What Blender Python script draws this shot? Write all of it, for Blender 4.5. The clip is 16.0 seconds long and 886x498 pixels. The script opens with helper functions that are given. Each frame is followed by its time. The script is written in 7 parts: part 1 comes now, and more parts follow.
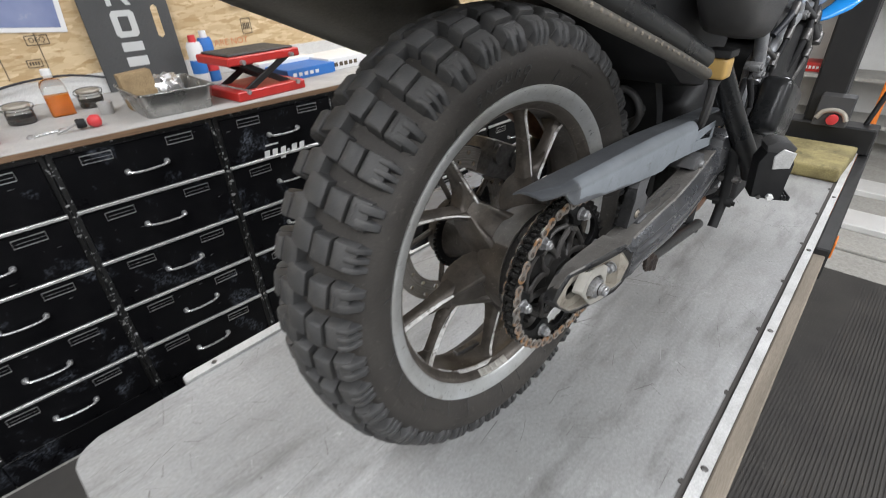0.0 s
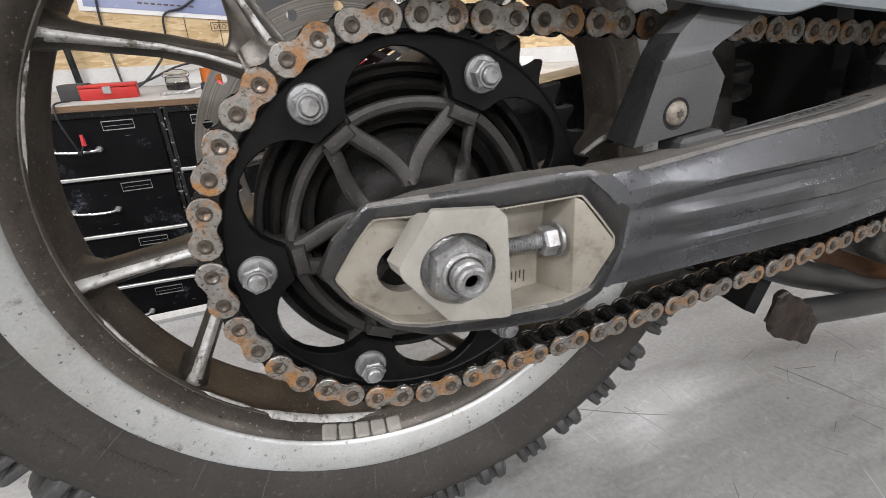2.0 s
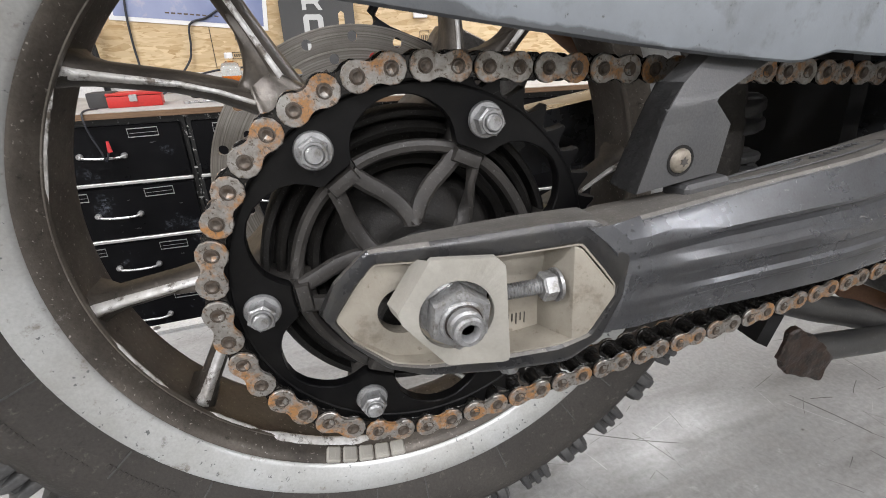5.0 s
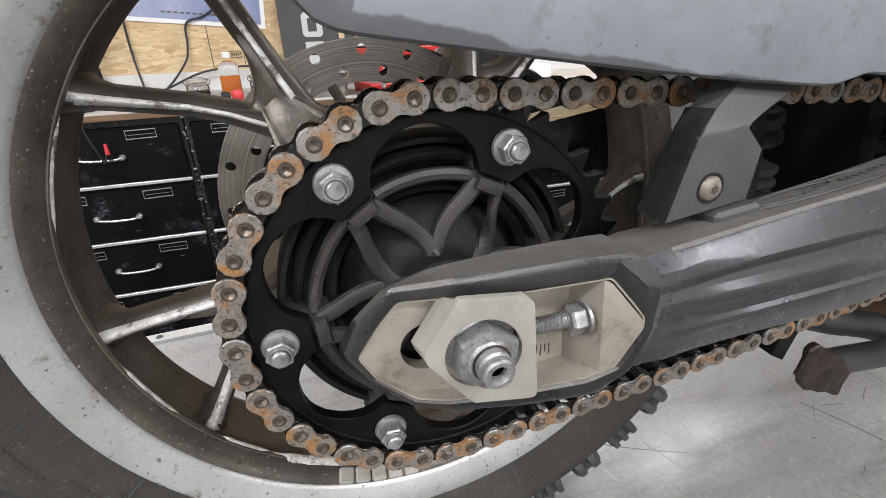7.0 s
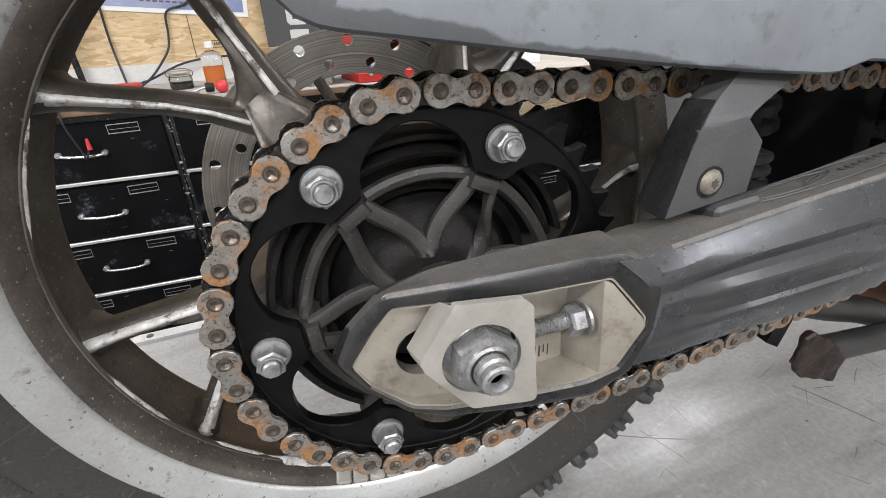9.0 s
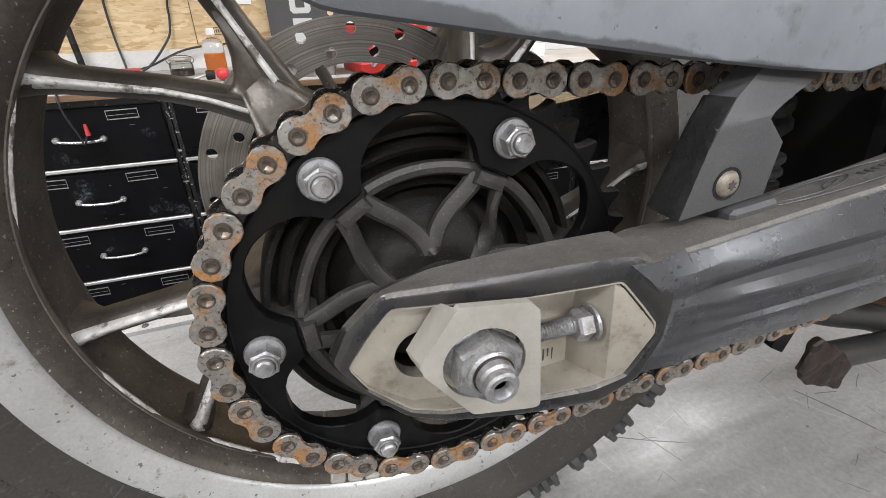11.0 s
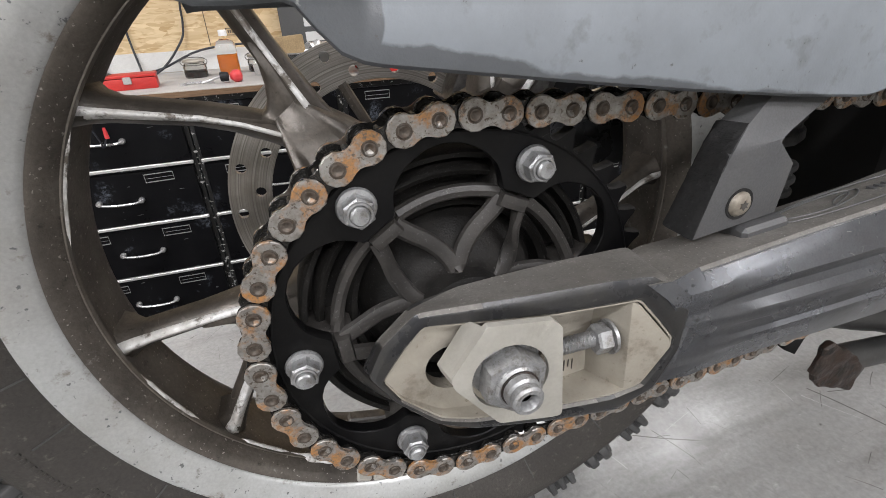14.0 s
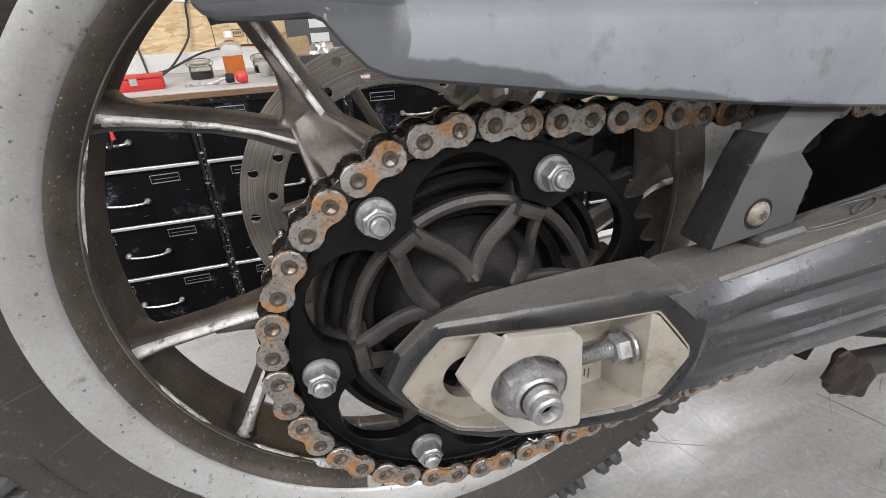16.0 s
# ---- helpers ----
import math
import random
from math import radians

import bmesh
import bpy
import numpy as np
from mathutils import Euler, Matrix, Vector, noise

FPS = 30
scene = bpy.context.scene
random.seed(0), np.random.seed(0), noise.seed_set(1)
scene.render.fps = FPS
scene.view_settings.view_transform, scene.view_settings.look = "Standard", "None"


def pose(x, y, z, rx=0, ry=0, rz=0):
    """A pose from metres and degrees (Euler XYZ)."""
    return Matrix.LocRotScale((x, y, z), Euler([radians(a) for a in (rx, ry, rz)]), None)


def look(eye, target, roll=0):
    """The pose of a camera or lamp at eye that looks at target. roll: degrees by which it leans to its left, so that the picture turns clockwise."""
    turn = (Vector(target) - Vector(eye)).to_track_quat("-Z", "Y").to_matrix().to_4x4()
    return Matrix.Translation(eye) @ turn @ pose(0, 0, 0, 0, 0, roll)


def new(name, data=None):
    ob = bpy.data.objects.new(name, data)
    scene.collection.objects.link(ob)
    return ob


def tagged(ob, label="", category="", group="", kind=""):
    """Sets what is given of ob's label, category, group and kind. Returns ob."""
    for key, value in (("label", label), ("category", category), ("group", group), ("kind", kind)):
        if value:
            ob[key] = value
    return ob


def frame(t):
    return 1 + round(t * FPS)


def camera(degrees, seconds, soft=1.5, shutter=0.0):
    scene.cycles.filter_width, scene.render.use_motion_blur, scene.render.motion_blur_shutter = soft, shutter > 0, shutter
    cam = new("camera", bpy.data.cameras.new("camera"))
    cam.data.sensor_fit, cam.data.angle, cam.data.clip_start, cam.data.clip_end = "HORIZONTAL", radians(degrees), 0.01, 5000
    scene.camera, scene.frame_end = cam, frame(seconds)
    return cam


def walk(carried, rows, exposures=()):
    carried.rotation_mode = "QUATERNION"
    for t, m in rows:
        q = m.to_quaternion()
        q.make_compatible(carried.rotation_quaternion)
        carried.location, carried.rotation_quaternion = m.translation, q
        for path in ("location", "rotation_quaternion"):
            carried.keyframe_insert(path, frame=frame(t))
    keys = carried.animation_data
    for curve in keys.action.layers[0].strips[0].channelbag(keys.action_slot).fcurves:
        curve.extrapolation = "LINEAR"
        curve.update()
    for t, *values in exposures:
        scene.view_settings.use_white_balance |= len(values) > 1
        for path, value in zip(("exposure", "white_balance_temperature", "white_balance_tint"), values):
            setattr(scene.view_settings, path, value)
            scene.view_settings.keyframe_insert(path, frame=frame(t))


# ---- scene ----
cam = camera(86.7, 16.0, 0.5, 0.2)
PATH = [
    (0, (-0.476, -0.413, 0.691), (0.694, 0.84, -0.338), -2.7),
    (0.2, (-0.406, -0.412, 0.648), (0.8, 0.902, -0.258), -3.2),
    (0.5, (-0.316, -0.408, 0.61), (0.818, 1.006, -0.235), -1.2),
    (0.8, (-0.244, -0.385, 0.546), (0.806, 1.101, -0.284), -0.7),
    (1, (-0.19, -0.381, 0.504), (0.728, 1.182, -0.342), -0.9),
    (1.2, (-0.138, -0.367, 0.462), (0.691, 1.241, -0.391), -1.4),
    (1.5, (-0.103, -0.355, 0.435), (0.631, 1.299, -0.416), -2.0),
    (2, (-0.064, -0.361, 0.42), (0.519, 1.371, -0.392), -2.3),
    (2.5, (-0.036, -0.352, 0.427), (0.589, 1.382, -0.35), -1.5),
    (3, (-0.031, -0.347, 0.437), (0.562, 1.403, -0.329), -2.7),
    (3.5, (-0.043, -0.338, 0.442), (0.519, 1.421, -0.326), -2.5),
    (4, (-0.047, -0.344, 0.435), (0.509, 1.404, -0.362), -1.9),
    (4.5, (-0.05, -0.353, 0.431), (0.493, 1.394, -0.377), -1.6),
    (5, (-0.055, -0.359, 0.438), (0.467, 1.402, -0.353), -1.9),
    (5.2, (-0.058, -0.353, 0.448), (0.455, 1.415, -0.334), -2.3),
    (7.3, (-0.062, -0.339, 0.452), (0.473, 1.402, -0.375), -2.2),
    (7.5, (-0.058, -0.336, 0.45), (0.491, 1.39, -0.398), -2.3),
    (8, (-0.054, -0.334, 0.447), (0.512, 1.38, -0.415), -2.6),
    (8.5, (-0.056, -0.334, 0.452), (0.506, 1.388, -0.396), -2.8),
    (9, (-0.06, -0.333, 0.455), (0.491, 1.387, -0.405), -3.1),
    (9.5, (-0.058, -0.333, 0.452), (0.488, 1.393, -0.398), -2.5),
    (11.8, (-0.059, -0.32, 0.453), (0.49, 1.382, -0.443), -1.7),
    (12, (-0.059, -0.323, 0.452), (0.481, 1.387, -0.433), -2.1),
    (12.5, (-0.052, -0.328, 0.461), (0.498, 1.378, -0.428), -1.8),
    (13, (-0.065, -0.332, 0.46), (0.473, 1.37, -0.443), -2.0),
    (13.5, (-0.061, -0.327, 0.469), (0.464, 1.379, -0.434), -2.9),
    (14, (-0.068, -0.328, 0.47), (0.438, 1.382, -0.435), -2.9),
    (14.5, (-0.073, -0.33, 0.475), (0.415, 1.387, -0.429), -2.8),
    (15, (-0.071, -0.329, 0.48), (0.422, 1.395, -0.405), -2.8),
    (15.5, (-0.072, -0.325, 0.48), (0.416, 1.4, -0.407), -3.1),
    (16, (-0.074, -0.324, 0.474), (0.422, 1.39, -0.429), -2.9),
]
walk(cam, [(t, look(eye, target, roll)) for t, eye, target, roll in PATH],
     exposures=[(0.0, -0.46, 6250, 8.0), (0.5, -0.28, 6280, 9.0), (1.0, -0.22, 6380, 10.0), (1.5, -0.30, 6420, 10.0), (2.0, -0.36, 6450, 10.0), (4.0, -0.27, 6430, 10.0), (9.0, -0.26, 6430, 10.0), (12.0, -0.29, 6460, 10.0), (13.5, -0.31, 6440, 10.0), (14.5, -0.28, 6460, 10.0), (15.0, -0.22, 6470, 10.0), (16.0, -0.17, 6480, 10.5)])

# ---- world and lights ----
world = bpy.data.worlds.new("workshop_world")
scene.world = world
world.use_nodes = True
world.node_tree.nodes["Background"].inputs[0].default_value = (0.75, 0.8, 0.9, 1)
world.node_tree.nodes["Background"].inputs[1].default_value = 0.03
# assumed ceiling tubes out of view, placed and powered to brighten bike and bench
TUBES = [(-1.1, 0.55, 38), (1.4, 1.15, 42), (-1.9, -1.1, 66), (0.9, -1.6, 50), (-0.6, -2.6, 84), (1.9, -2.6, 56), (3.0, -0.3, 36)]
CEIL = 1.95
for lx, ly, watts in TUBES:
    lamp = bpy.data.lights.new("tube_light", "AREA")
    lamp.shape, lamp.size, lamp.size_y, lamp.energy, lamp.color = "RECTANGLE", 1.3, 0.16, watts, (0.99, 0.975, 1.0)
    ob = new("tube_light", lamp)
    ob.location = (lx, ly, CEIL - 0.075)

# ---- sizes of the bike (metres; x ahead, y to its left, z up from the lift's top) ----
AZ = 0.327            # axle height
RB = 0.0848           # bolt circle
RP, TEETH = 0.1037, 42
PITCH = 2 * RP * math.sin(math.pi / TEETH)
YS = -0.1315          # middle of the sprocket
FLOOR = -0.84
FRONT, WALL = 1.40, 2.12   # drawer fronts, back wall
TOP = 0.284           # worktop
rng = random.Random(7)


# ---- materials ----
def nodes_of(name):
    m = bpy.data.materials.new(name)
    m.use_nodes = True
    return m, m.node_tree.nodes, m.node_tree.links, m.node_tree.nodes["Principled BSDF"]


def val(ns, kind, **sets):
    n = ns.new(kind)
    for k, v in sets.items():
        n.inputs[k].default_value = v
    return n


def ramp(ns, lk, fac, a, b, ca=(0, 0, 0, 1), cb=(1, 1, 1, 1)):
    r = ns.new("ShaderNodeValToRGB")
    r.color_ramp.elements[0].position, r.color_ramp.elements[1].position = a, b
    r.color_ramp.elements[0].color, r.color_ramp.elements[1].color = ca, cb
    lk.new(fac, r.inputs[0])
    return r.outputs[0]


def mixc(ns, lk, fac, a, b, mode="MIX"):
    m = ns.new("ShaderNodeMix")
    m.data_type, m.blend_type = "RGBA", mode
    for sock, v in ((m.inputs[0], fac), (m.inputs[6], a), (m.inputs[7], b)):
        if isinstance(v, (int, float)):
            sock.default_value = v
        elif isinstance(v, tuple):
            sock.default_value = (*v, 1) if len(v) == 3 else v
        else:
            lk.new(v, sock)
    return m.outputs[2]


def noise_tex(ns, lk, co, scale, detail=6, rough=0.6):
    n = val(ns, "ShaderNodeTexNoise", Scale=scale, Detail=detail, Roughness=rough)
    lk.new(co, n.inputs["Vector"])
    return n.outputs["Fac"]


def coords(ns, lk, stretch=None):
    c = ns.new("ShaderNodeTexCoord").outputs["Object"]
    if stretch:
        mp = ns.new("ShaderNodeMapping")
        mp.inputs["Scale"].default_value = stretch
        lk.new(c, mp.inputs["Vector"])
        return mp.outputs[0]
    return c


def bumped(ns, lk, b, height, strength, distance=0.001):
    n = val(ns, "ShaderNodeBump", Strength=strength, Distance=distance)
    lk.new(height, n.inputs["Height"])
    lk.new(n.outputs[0], b.inputs["Normal"])


def surface(name, base, other=None, scale=40, rough=0.5, rough2=None, metal=0.0, bump=0.2, fine=400,
            spots=None, spot_scale=60, spot_at=(0.58, 0.66), stretch=None, coat=0.0, vary=0.0, dirt=None, grain=0.3, flecks=True):
    """A surface of two tones at one scale, a fine grain with relief, and specks or wear of a third tone."""
    m, ns, lk, b = nodes_of(name)
    co = coords(ns, lk, stretch)
    big, small = noise_tex(ns, lk, co, scale), noise_tex(ns, lk, co, fine, 3)
    other = other or tuple(c * 0.7 for c in base)
    col = mixc(ns, lk, ramp(ns, lk, big, 0.35, 0.68), base, other)
    col = mixc(ns, lk, grain, col, ramp(ns, lk, small, 0.32, 0.68, (0.35, 0.35, 0.35, 1), (1.25, 1.25, 1.25, 1)), "MULTIPLY")
    if spots:
        sp = ramp(ns, lk, noise_tex(ns, lk, co, spot_scale, 9, 0.72), *spot_at)
        col = mixc(ns, lk, sp, col, spots)
    if dirt:
        blot = ramp(ns, lk, noise_tex(ns, lk, co, scale * 7.3, 8, 0.7), 0.60, 0.70)
        col = mixc(ns, lk, blot, col, dirt)
    if dirt and flecks:
        speck = ramp(ns, lk, noise_tex(ns, lk, co, scale * 23.0, 4, 0.55), 0.652, 0.685)
        col = mixc(ns, lk, speck, col, tuple(0.10 + 1.6 * c if c < 0.3 else 0.3 * c for c in base))
    if vary:
        ran = ns.new("ShaderNodeObjectInfo").outputs["Random"]
        col = mixc(ns, lk, 1.0, col, ramp(ns, lk, ran, 0, 1, (1 - vary,) * 3 + (1,), (1, 1, 1, 1)), "MULTIPLY")
    lk.new(col, b.inputs["Base Color"])
    r2 = rough2 if rough2 is not None else min(1.0, rough + 0.15)
    lk.new(ramp(ns, lk, big, 0.3, 0.7, (rough,) * 3 + (1,), (r2,) * 3 + (1,)), b.inputs["Roughness"])
    b.inputs["Metallic"].default_value = metal
    b.inputs["Coat Weight"].default_value = coat
    bumped(ns, lk, b, small, bump, 0.0008)
    return m


def scratches(ns, lk, co, cells, half, wide):
    """Single straight scratches, one to a cell, each with its own length and direction."""
    def calc(op, a, c=0.0):
        n = ns.new("ShaderNodeMath")
        n.operation = op
        for sock, v in ((n.inputs[0], a), (n.inputs[1], c)):
            if isinstance(v, (int, float)):
                sock.default_value = v
            else:
                lk.new(v, sock)
        return n.outputs[0]
    v = val(ns, "ShaderNodeTexVoronoi", Scale=cells, Randomness=0.9)
    v.voronoi_dimensions = "2D"
    lk.new(co, v.inputs["Vector"])
    away = ns.new("ShaderNodeVectorMath")
    away.operation = "SUBTRACT"
    lk.new(co, away.inputs[0]), lk.new(v.outputs["Position"], away.inputs[1])
    hue = ns.new("ShaderNodeSeparateColor")
    lk.new(v.outputs["Color"], hue.inputs[0])
    rot = ns.new("ShaderNodeVectorRotate")
    rot.rotation_type = "Z_AXIS"
    lk.new(away.outputs[0], rot.inputs["Vector"])
    lk.new(calc("MULTIPLY", hue.outputs[0], 6.283), rot.inputs["Angle"])
    xy = ns.new("ShaderNodeSeparateXYZ")
    lk.new(rot.outputs[0], xy.inputs[0])
    bow = calc("ADD", xy.outputs["Y"], calc("MULTIPLY", calc("MULTIPLY", xy.outputs["X"], xy.outputs["X"]), calc("MULTIPLY", calc("SUBTRACT", hue.outputs[2], 0.5), 0.16 / half)))
    thin = calc("LESS_THAN", calc("ABSOLUTE", bow), calc("MULTIPLY", hue.outputs[2], wide))
    short = calc("LESS_THAN", calc("ABSOLUTE", xy.outputs["X"]), calc("MULTIPLY", hue.outputs[1], half))
    return calc("MULTIPLY", thin, short)


def plain(name, col, rough=0.5, metal=0.0, **more):
    m, ns, lk, b = nodes_of(name)
    b.inputs["Base Color"].default_value = (*col, 1)
    b.inputs["Roughness"].default_value, b.inputs["Metallic"].default_value = rough, metal
    for k, v in more.items():
        b.inputs[k.replace("_", " ")].default_value = v
    return m


def glass(name, col, rough=0.02):
    m = plain(name, col, rough, 0.0, IOR=1.45)
    m.node_tree.nodes["Principled BSDF"].inputs["Transmission Weight"].default_value = 1.0
    return m


M = {}
M["rubber"] = surface("tyre_rubber", (0.032, 0.029, 0.026), (0.050, 0.046, 0.041), 18, 0.60, 0.82, 0, 0.55, 520, (0.11, 0.10, 0.088), 150, (0.58, 0.73), flecks=False, dirt=(0.022, 0.020, 0.018))
M["knob"] = surface("knob_rubber", (0.056, 0.0565, 0.057), (0.084, 0.081, 0.077), 30, 0.50, 0.72, 0, 0.35, 600, (0.14, 0.132, 0.12), 60, (0.60, 0.8), vary=0.25)
M["rim_face"] = surface("rim_flange_silver", (0.52, 0.535, 0.535), (0.35, 0.345, 0.325), 9, 0.34, 0.5, 0.55, 0.08, 500, (0.15, 0.132, 0.11), 75, (0.61, 0.74), dirt=(0.24, 0.22, 0.19), grain=0.15)
M["rim_dirty"] = surface("grimy_cast_alloy", (0.125, 0.109, 0.092), (0.046, 0.039, 0.032), 17, 0.36, 0.58, 0.3, 0.3, 420, (0.27, 0.255, 0.235), 70, (0.63, 0.72), dirt=(0.028, 0.024, 0.020))
M["lip_wear"] = surface("scuffed_rim_lip", (0.130, 0.114, 0.096), (0.075, 0.064, 0.053), 22, 0.36, 0.5, 0.2, 0.3, 420, (0.26, 0.25, 0.235), 60, (0.62, 0.72))
M["spoke"] = surface("grimy_spoke_alloy", (0.098, 0.085, 0.071), (0.042, 0.036, 0.030), 34, 0.30, 0.48, 0.4, 0.25, 380, (0.17, 0.157, 0.14), 60, (0.62, 0.74), dirt=(0.022, 0.019, 0.016), flecks=False)
M["worn_edge"] = surface("bare_worn_alloy", (0.68, 0.68, 0.67), (0.44, 0.42, 0.39), 60, 0.30, 0.45, 0.05, 0.25, 300, (0.12, 0.104, 0.086), 70, (0.52, 0.60))
M["disc"] = surface("brake_disc_steel", (0.36, 0.335, 0.30), (0.23, 0.21, 0.185), 12, 0.30, 0.42, 0.6, 0.15, 500, (0.17, 0.14, 0.11), 20, (0.56, 0.75))
M["sprocket"] = surface("black_sprocket_steel", (0.0045, 0.0045, 0.005), (0.009, 0.0087, 0.0083), 40, 0.30, 0.46, 0.2, 0.15, 500, (0.085, 0.08, 0.074), 140, (0.67, 0.75))
M["carrier"] = surface("black_cast_carrier", (0.022, 0.0205, 0.019), (0.046, 0.042, 0.038), 36, 0.40, 0.6, 0.05, 0.2, 900, (0.17, 0.157, 0.14), 150, (0.65, 0.73), dirt=(0.012, 0.011, 0.010))
# the carrier's casting made near-black, with the shade between its ribs in the colour
M["carrier_core"] = surface("shaded_cast_core", (0.006, 0.0056, 0.005), (0.013, 0.0116, 0.010), 60, 0.55, 0.8, 0.0, 0.5, 700, (0.06, 0.052, 0.043), 160, (0.66, 0.76), dirt=(0.005, 0.0045, 0.004))
M["zinc"] = surface("zinc_fastener", (0.42, 0.425, 0.43), (0.25, 0.25, 0.25), 70, 0.30, 0.50, 0.6, 0.35, 500, (0.14, 0.128, 0.11), 120, (0.52, 0.66), grain=0.25, dirt=(0.13, 0.117, 0.10))
M["zinc_dark"] = surface("greasy_zinc", (0.19, 0.185, 0.18), (0.11, 0.105, 0.10), 120, 0.32, 0.5, 0.8, 0.2, 500)
M["swing"] = surface("swingarm_anodised", (0.155, 0.161, 0.174), (0.105, 0.106, 0.110), 30, 0.22, 0.34, 0.7, 0.08, 900, (0.24, 0.237, 0.233), 60, (0.66, 0.80), dirt=(0.062, 0.061, 0.061), grain=0.2, flecks=False)
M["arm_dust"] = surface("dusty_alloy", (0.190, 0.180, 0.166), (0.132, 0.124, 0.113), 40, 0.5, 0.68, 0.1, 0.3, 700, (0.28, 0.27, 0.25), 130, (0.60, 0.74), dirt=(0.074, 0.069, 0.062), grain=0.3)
M["edge_wear"] = surface("rubbed_alloy", (0.24, 0.245, 0.25), (0.10, 0.10, 0.102), 40, 0.3, 0.45, 0.5, 0.1, 500)
M["tooth"] = surface("worn_tooth_steel", (0.085, 0.083, 0.08), (0.035, 0.033, 0.031), 90, 0.3, 0.5, 0.6, 0.2, 500)
M["oily_steel"] = surface("oily_steel", (0.040, 0.038, 0.035), (0.018, 0.017, 0.016), 130, 0.14, 0.34, 0.6, 0.25, 500)
M["cap"] = surface("swingarm_end_cap", (0.032, 0.033, 0.036), (0.054, 0.052, 0.048), 50, 0.22, 0.38, 0.35, 0.12, 900, (0.15, 0.145, 0.135), 90, (0.63, 0.76), dirt=(0.020, 0.019, 0.019), grain=0.2, flecks=False)
M["cream"] = surface("cream_anodised_casting", (0.40, 0.372, 0.318), (0.30, 0.272, 0.225), 30, 0.40, 0.55, 0.3, 0.25, 500, (0.15, 0.125, 0.098), 30, (0.56, 0.72), grain=0.06, flecks=False, dirt=(0.20, 0.174, 0.136))
M["block"] = surface("pale_axle_block", (0.43, 0.415, 0.375), (0.37, 0.355, 0.315), 50, 0.45, 0.55, 0.3, 0.15, 500, (0.15, 0.13, 0.105), 60, (0.66, 0.72), grain=0.07)
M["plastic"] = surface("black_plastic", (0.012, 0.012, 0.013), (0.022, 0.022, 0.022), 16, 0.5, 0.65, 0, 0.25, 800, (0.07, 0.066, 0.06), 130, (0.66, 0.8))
M["plastic_dull"] = surface("charcoal_plastic", (0.040, 0.040, 0.041), (0.056, 0.054, 0.052), 12, 0.55, 0.75, 0, 0.5, 900, (0.10, 0.095, 0.09), 160, (0.66, 0.8))
M["guide"] = surface("grey_chain_guide", (0.072, 0.073, 0.076), (0.090, 0.089, 0.088), 25, 0.34, 0.48, 0, 0.15, 900, (0.16, 0.155, 0.15), 160, (0.68, 0.8))
M["pad_grit"] = surface("gritty_pad", (0.013, 0.013, 0.013), (0.008, 0.008, 0.008), 120, 0.6, 0.9, 0, 1.0, 420, (0.07, 0.067, 0.062), 420, (0.63, 0.70))
M["guide_rough"] = surface("gritty_grease", (0.010, 0.010, 0.010), (0.022, 0.021, 0.02), 160, 0.6, 0.85, 0, 1.0, 500)
M["tube_black"] = surface("black_painted_tube", (0.012, 0.013, 0.014), (0.02, 0.02, 0.02), 14, 0.22, 0.36, 0, 0.1, 500)
M["dusty_tube"] = surface("dusty_black_tube", (0.026, 0.026, 0.026), (0.040, 0.039, 0.037), 30, 0.34, 0.5, 0, 0.2, 500, (0.24, 0.235, 0.225), 170, (0.62, 0.72))
M["tube_grey"] = surface("grey_frame_tube", (0.44, 0.455, 0.475), (0.26, 0.265, 0.275), 20, 0.25, 0.4, 0.5, 0.15, 500)
M["muffler"] = surface("dull_steel_silencer", (0.135, 0.125, 0.105), (0.09, 0.083, 0.072), 8, 0.42, 0.55, 0.5, 0.15, 400)
M["pin"] = surface("worn_chain_pin", (0.13, 0.115, 0.10), (0.085, 0.06, 0.042), 300, 0.4, 0.6, 0.6, 0.3, 900)
M["copper"] = surface("heat_tinted_pipe", (0.20, 0.095, 0.045), (0.11, 0.055, 0.028), 20, 0.45, 0.6, 0.2, 0.2, 400)
M["rusty_foot"] = surface("rusty_steel_foot", (0.016, 0.0105, 0.008), (0.034, 0.018, 0.011), 60, 0.36, 0.65, 0.2, 1.0, 300, (0.007, 0.006, 0.005), 130, (0.50, 0.58), dirt=(0.14, 0.11, 0.09))
M["amber"] = plain("amber_fluid", (0.42, 0.27, 0.085), 0.35, Subsurface_Weight=0.0)
M["orange_fluid"] = plain("orange_fluid", (0.80, 0.22, 0.015), 0.25)
M["glass"] = glass("clear_glass", (0.95, 0.97, 0.96))
M["grey_wall"] = surface("pale_painted_wall", (0.52, 0.52, 0.50), (0.45, 0.45, 0.44), 3, 0.6, 0.7, 0, 0.1, 200)
M["white"] = surface("white_paint", (0.72, 0.72, 0.70), (0.64, 0.63, 0.61), 6, 0.5, 0.6, 0, 0.1, 300, (0.40, 0.38, 0.35), 12, (0.66, 0.8))
M["white_plain"] = plain("white_plastic", (0.78, 0.78, 0.77), 0.45)
M["strip"] = surface("white_edge_strip", (0.60, 0.60, 0.59), (0.46, 0.46, 0.45), 14, 0.4, 0.55, 0.1, 0.15, 300, (0.20, 0.18, 0.16), 45, (0.68, 0.76))
M["groove"] = plain("dark_gap", (0.06, 0.055, 0.05), 0.8)
M["ledge"] = surface("tan_wood_ledge", (0.24, 0.205, 0.16), (0.17, 0.145, 0.112), 12, 0.65, 0.8, 0, 0.3, 200, stretch=(0.3, 3, 3))
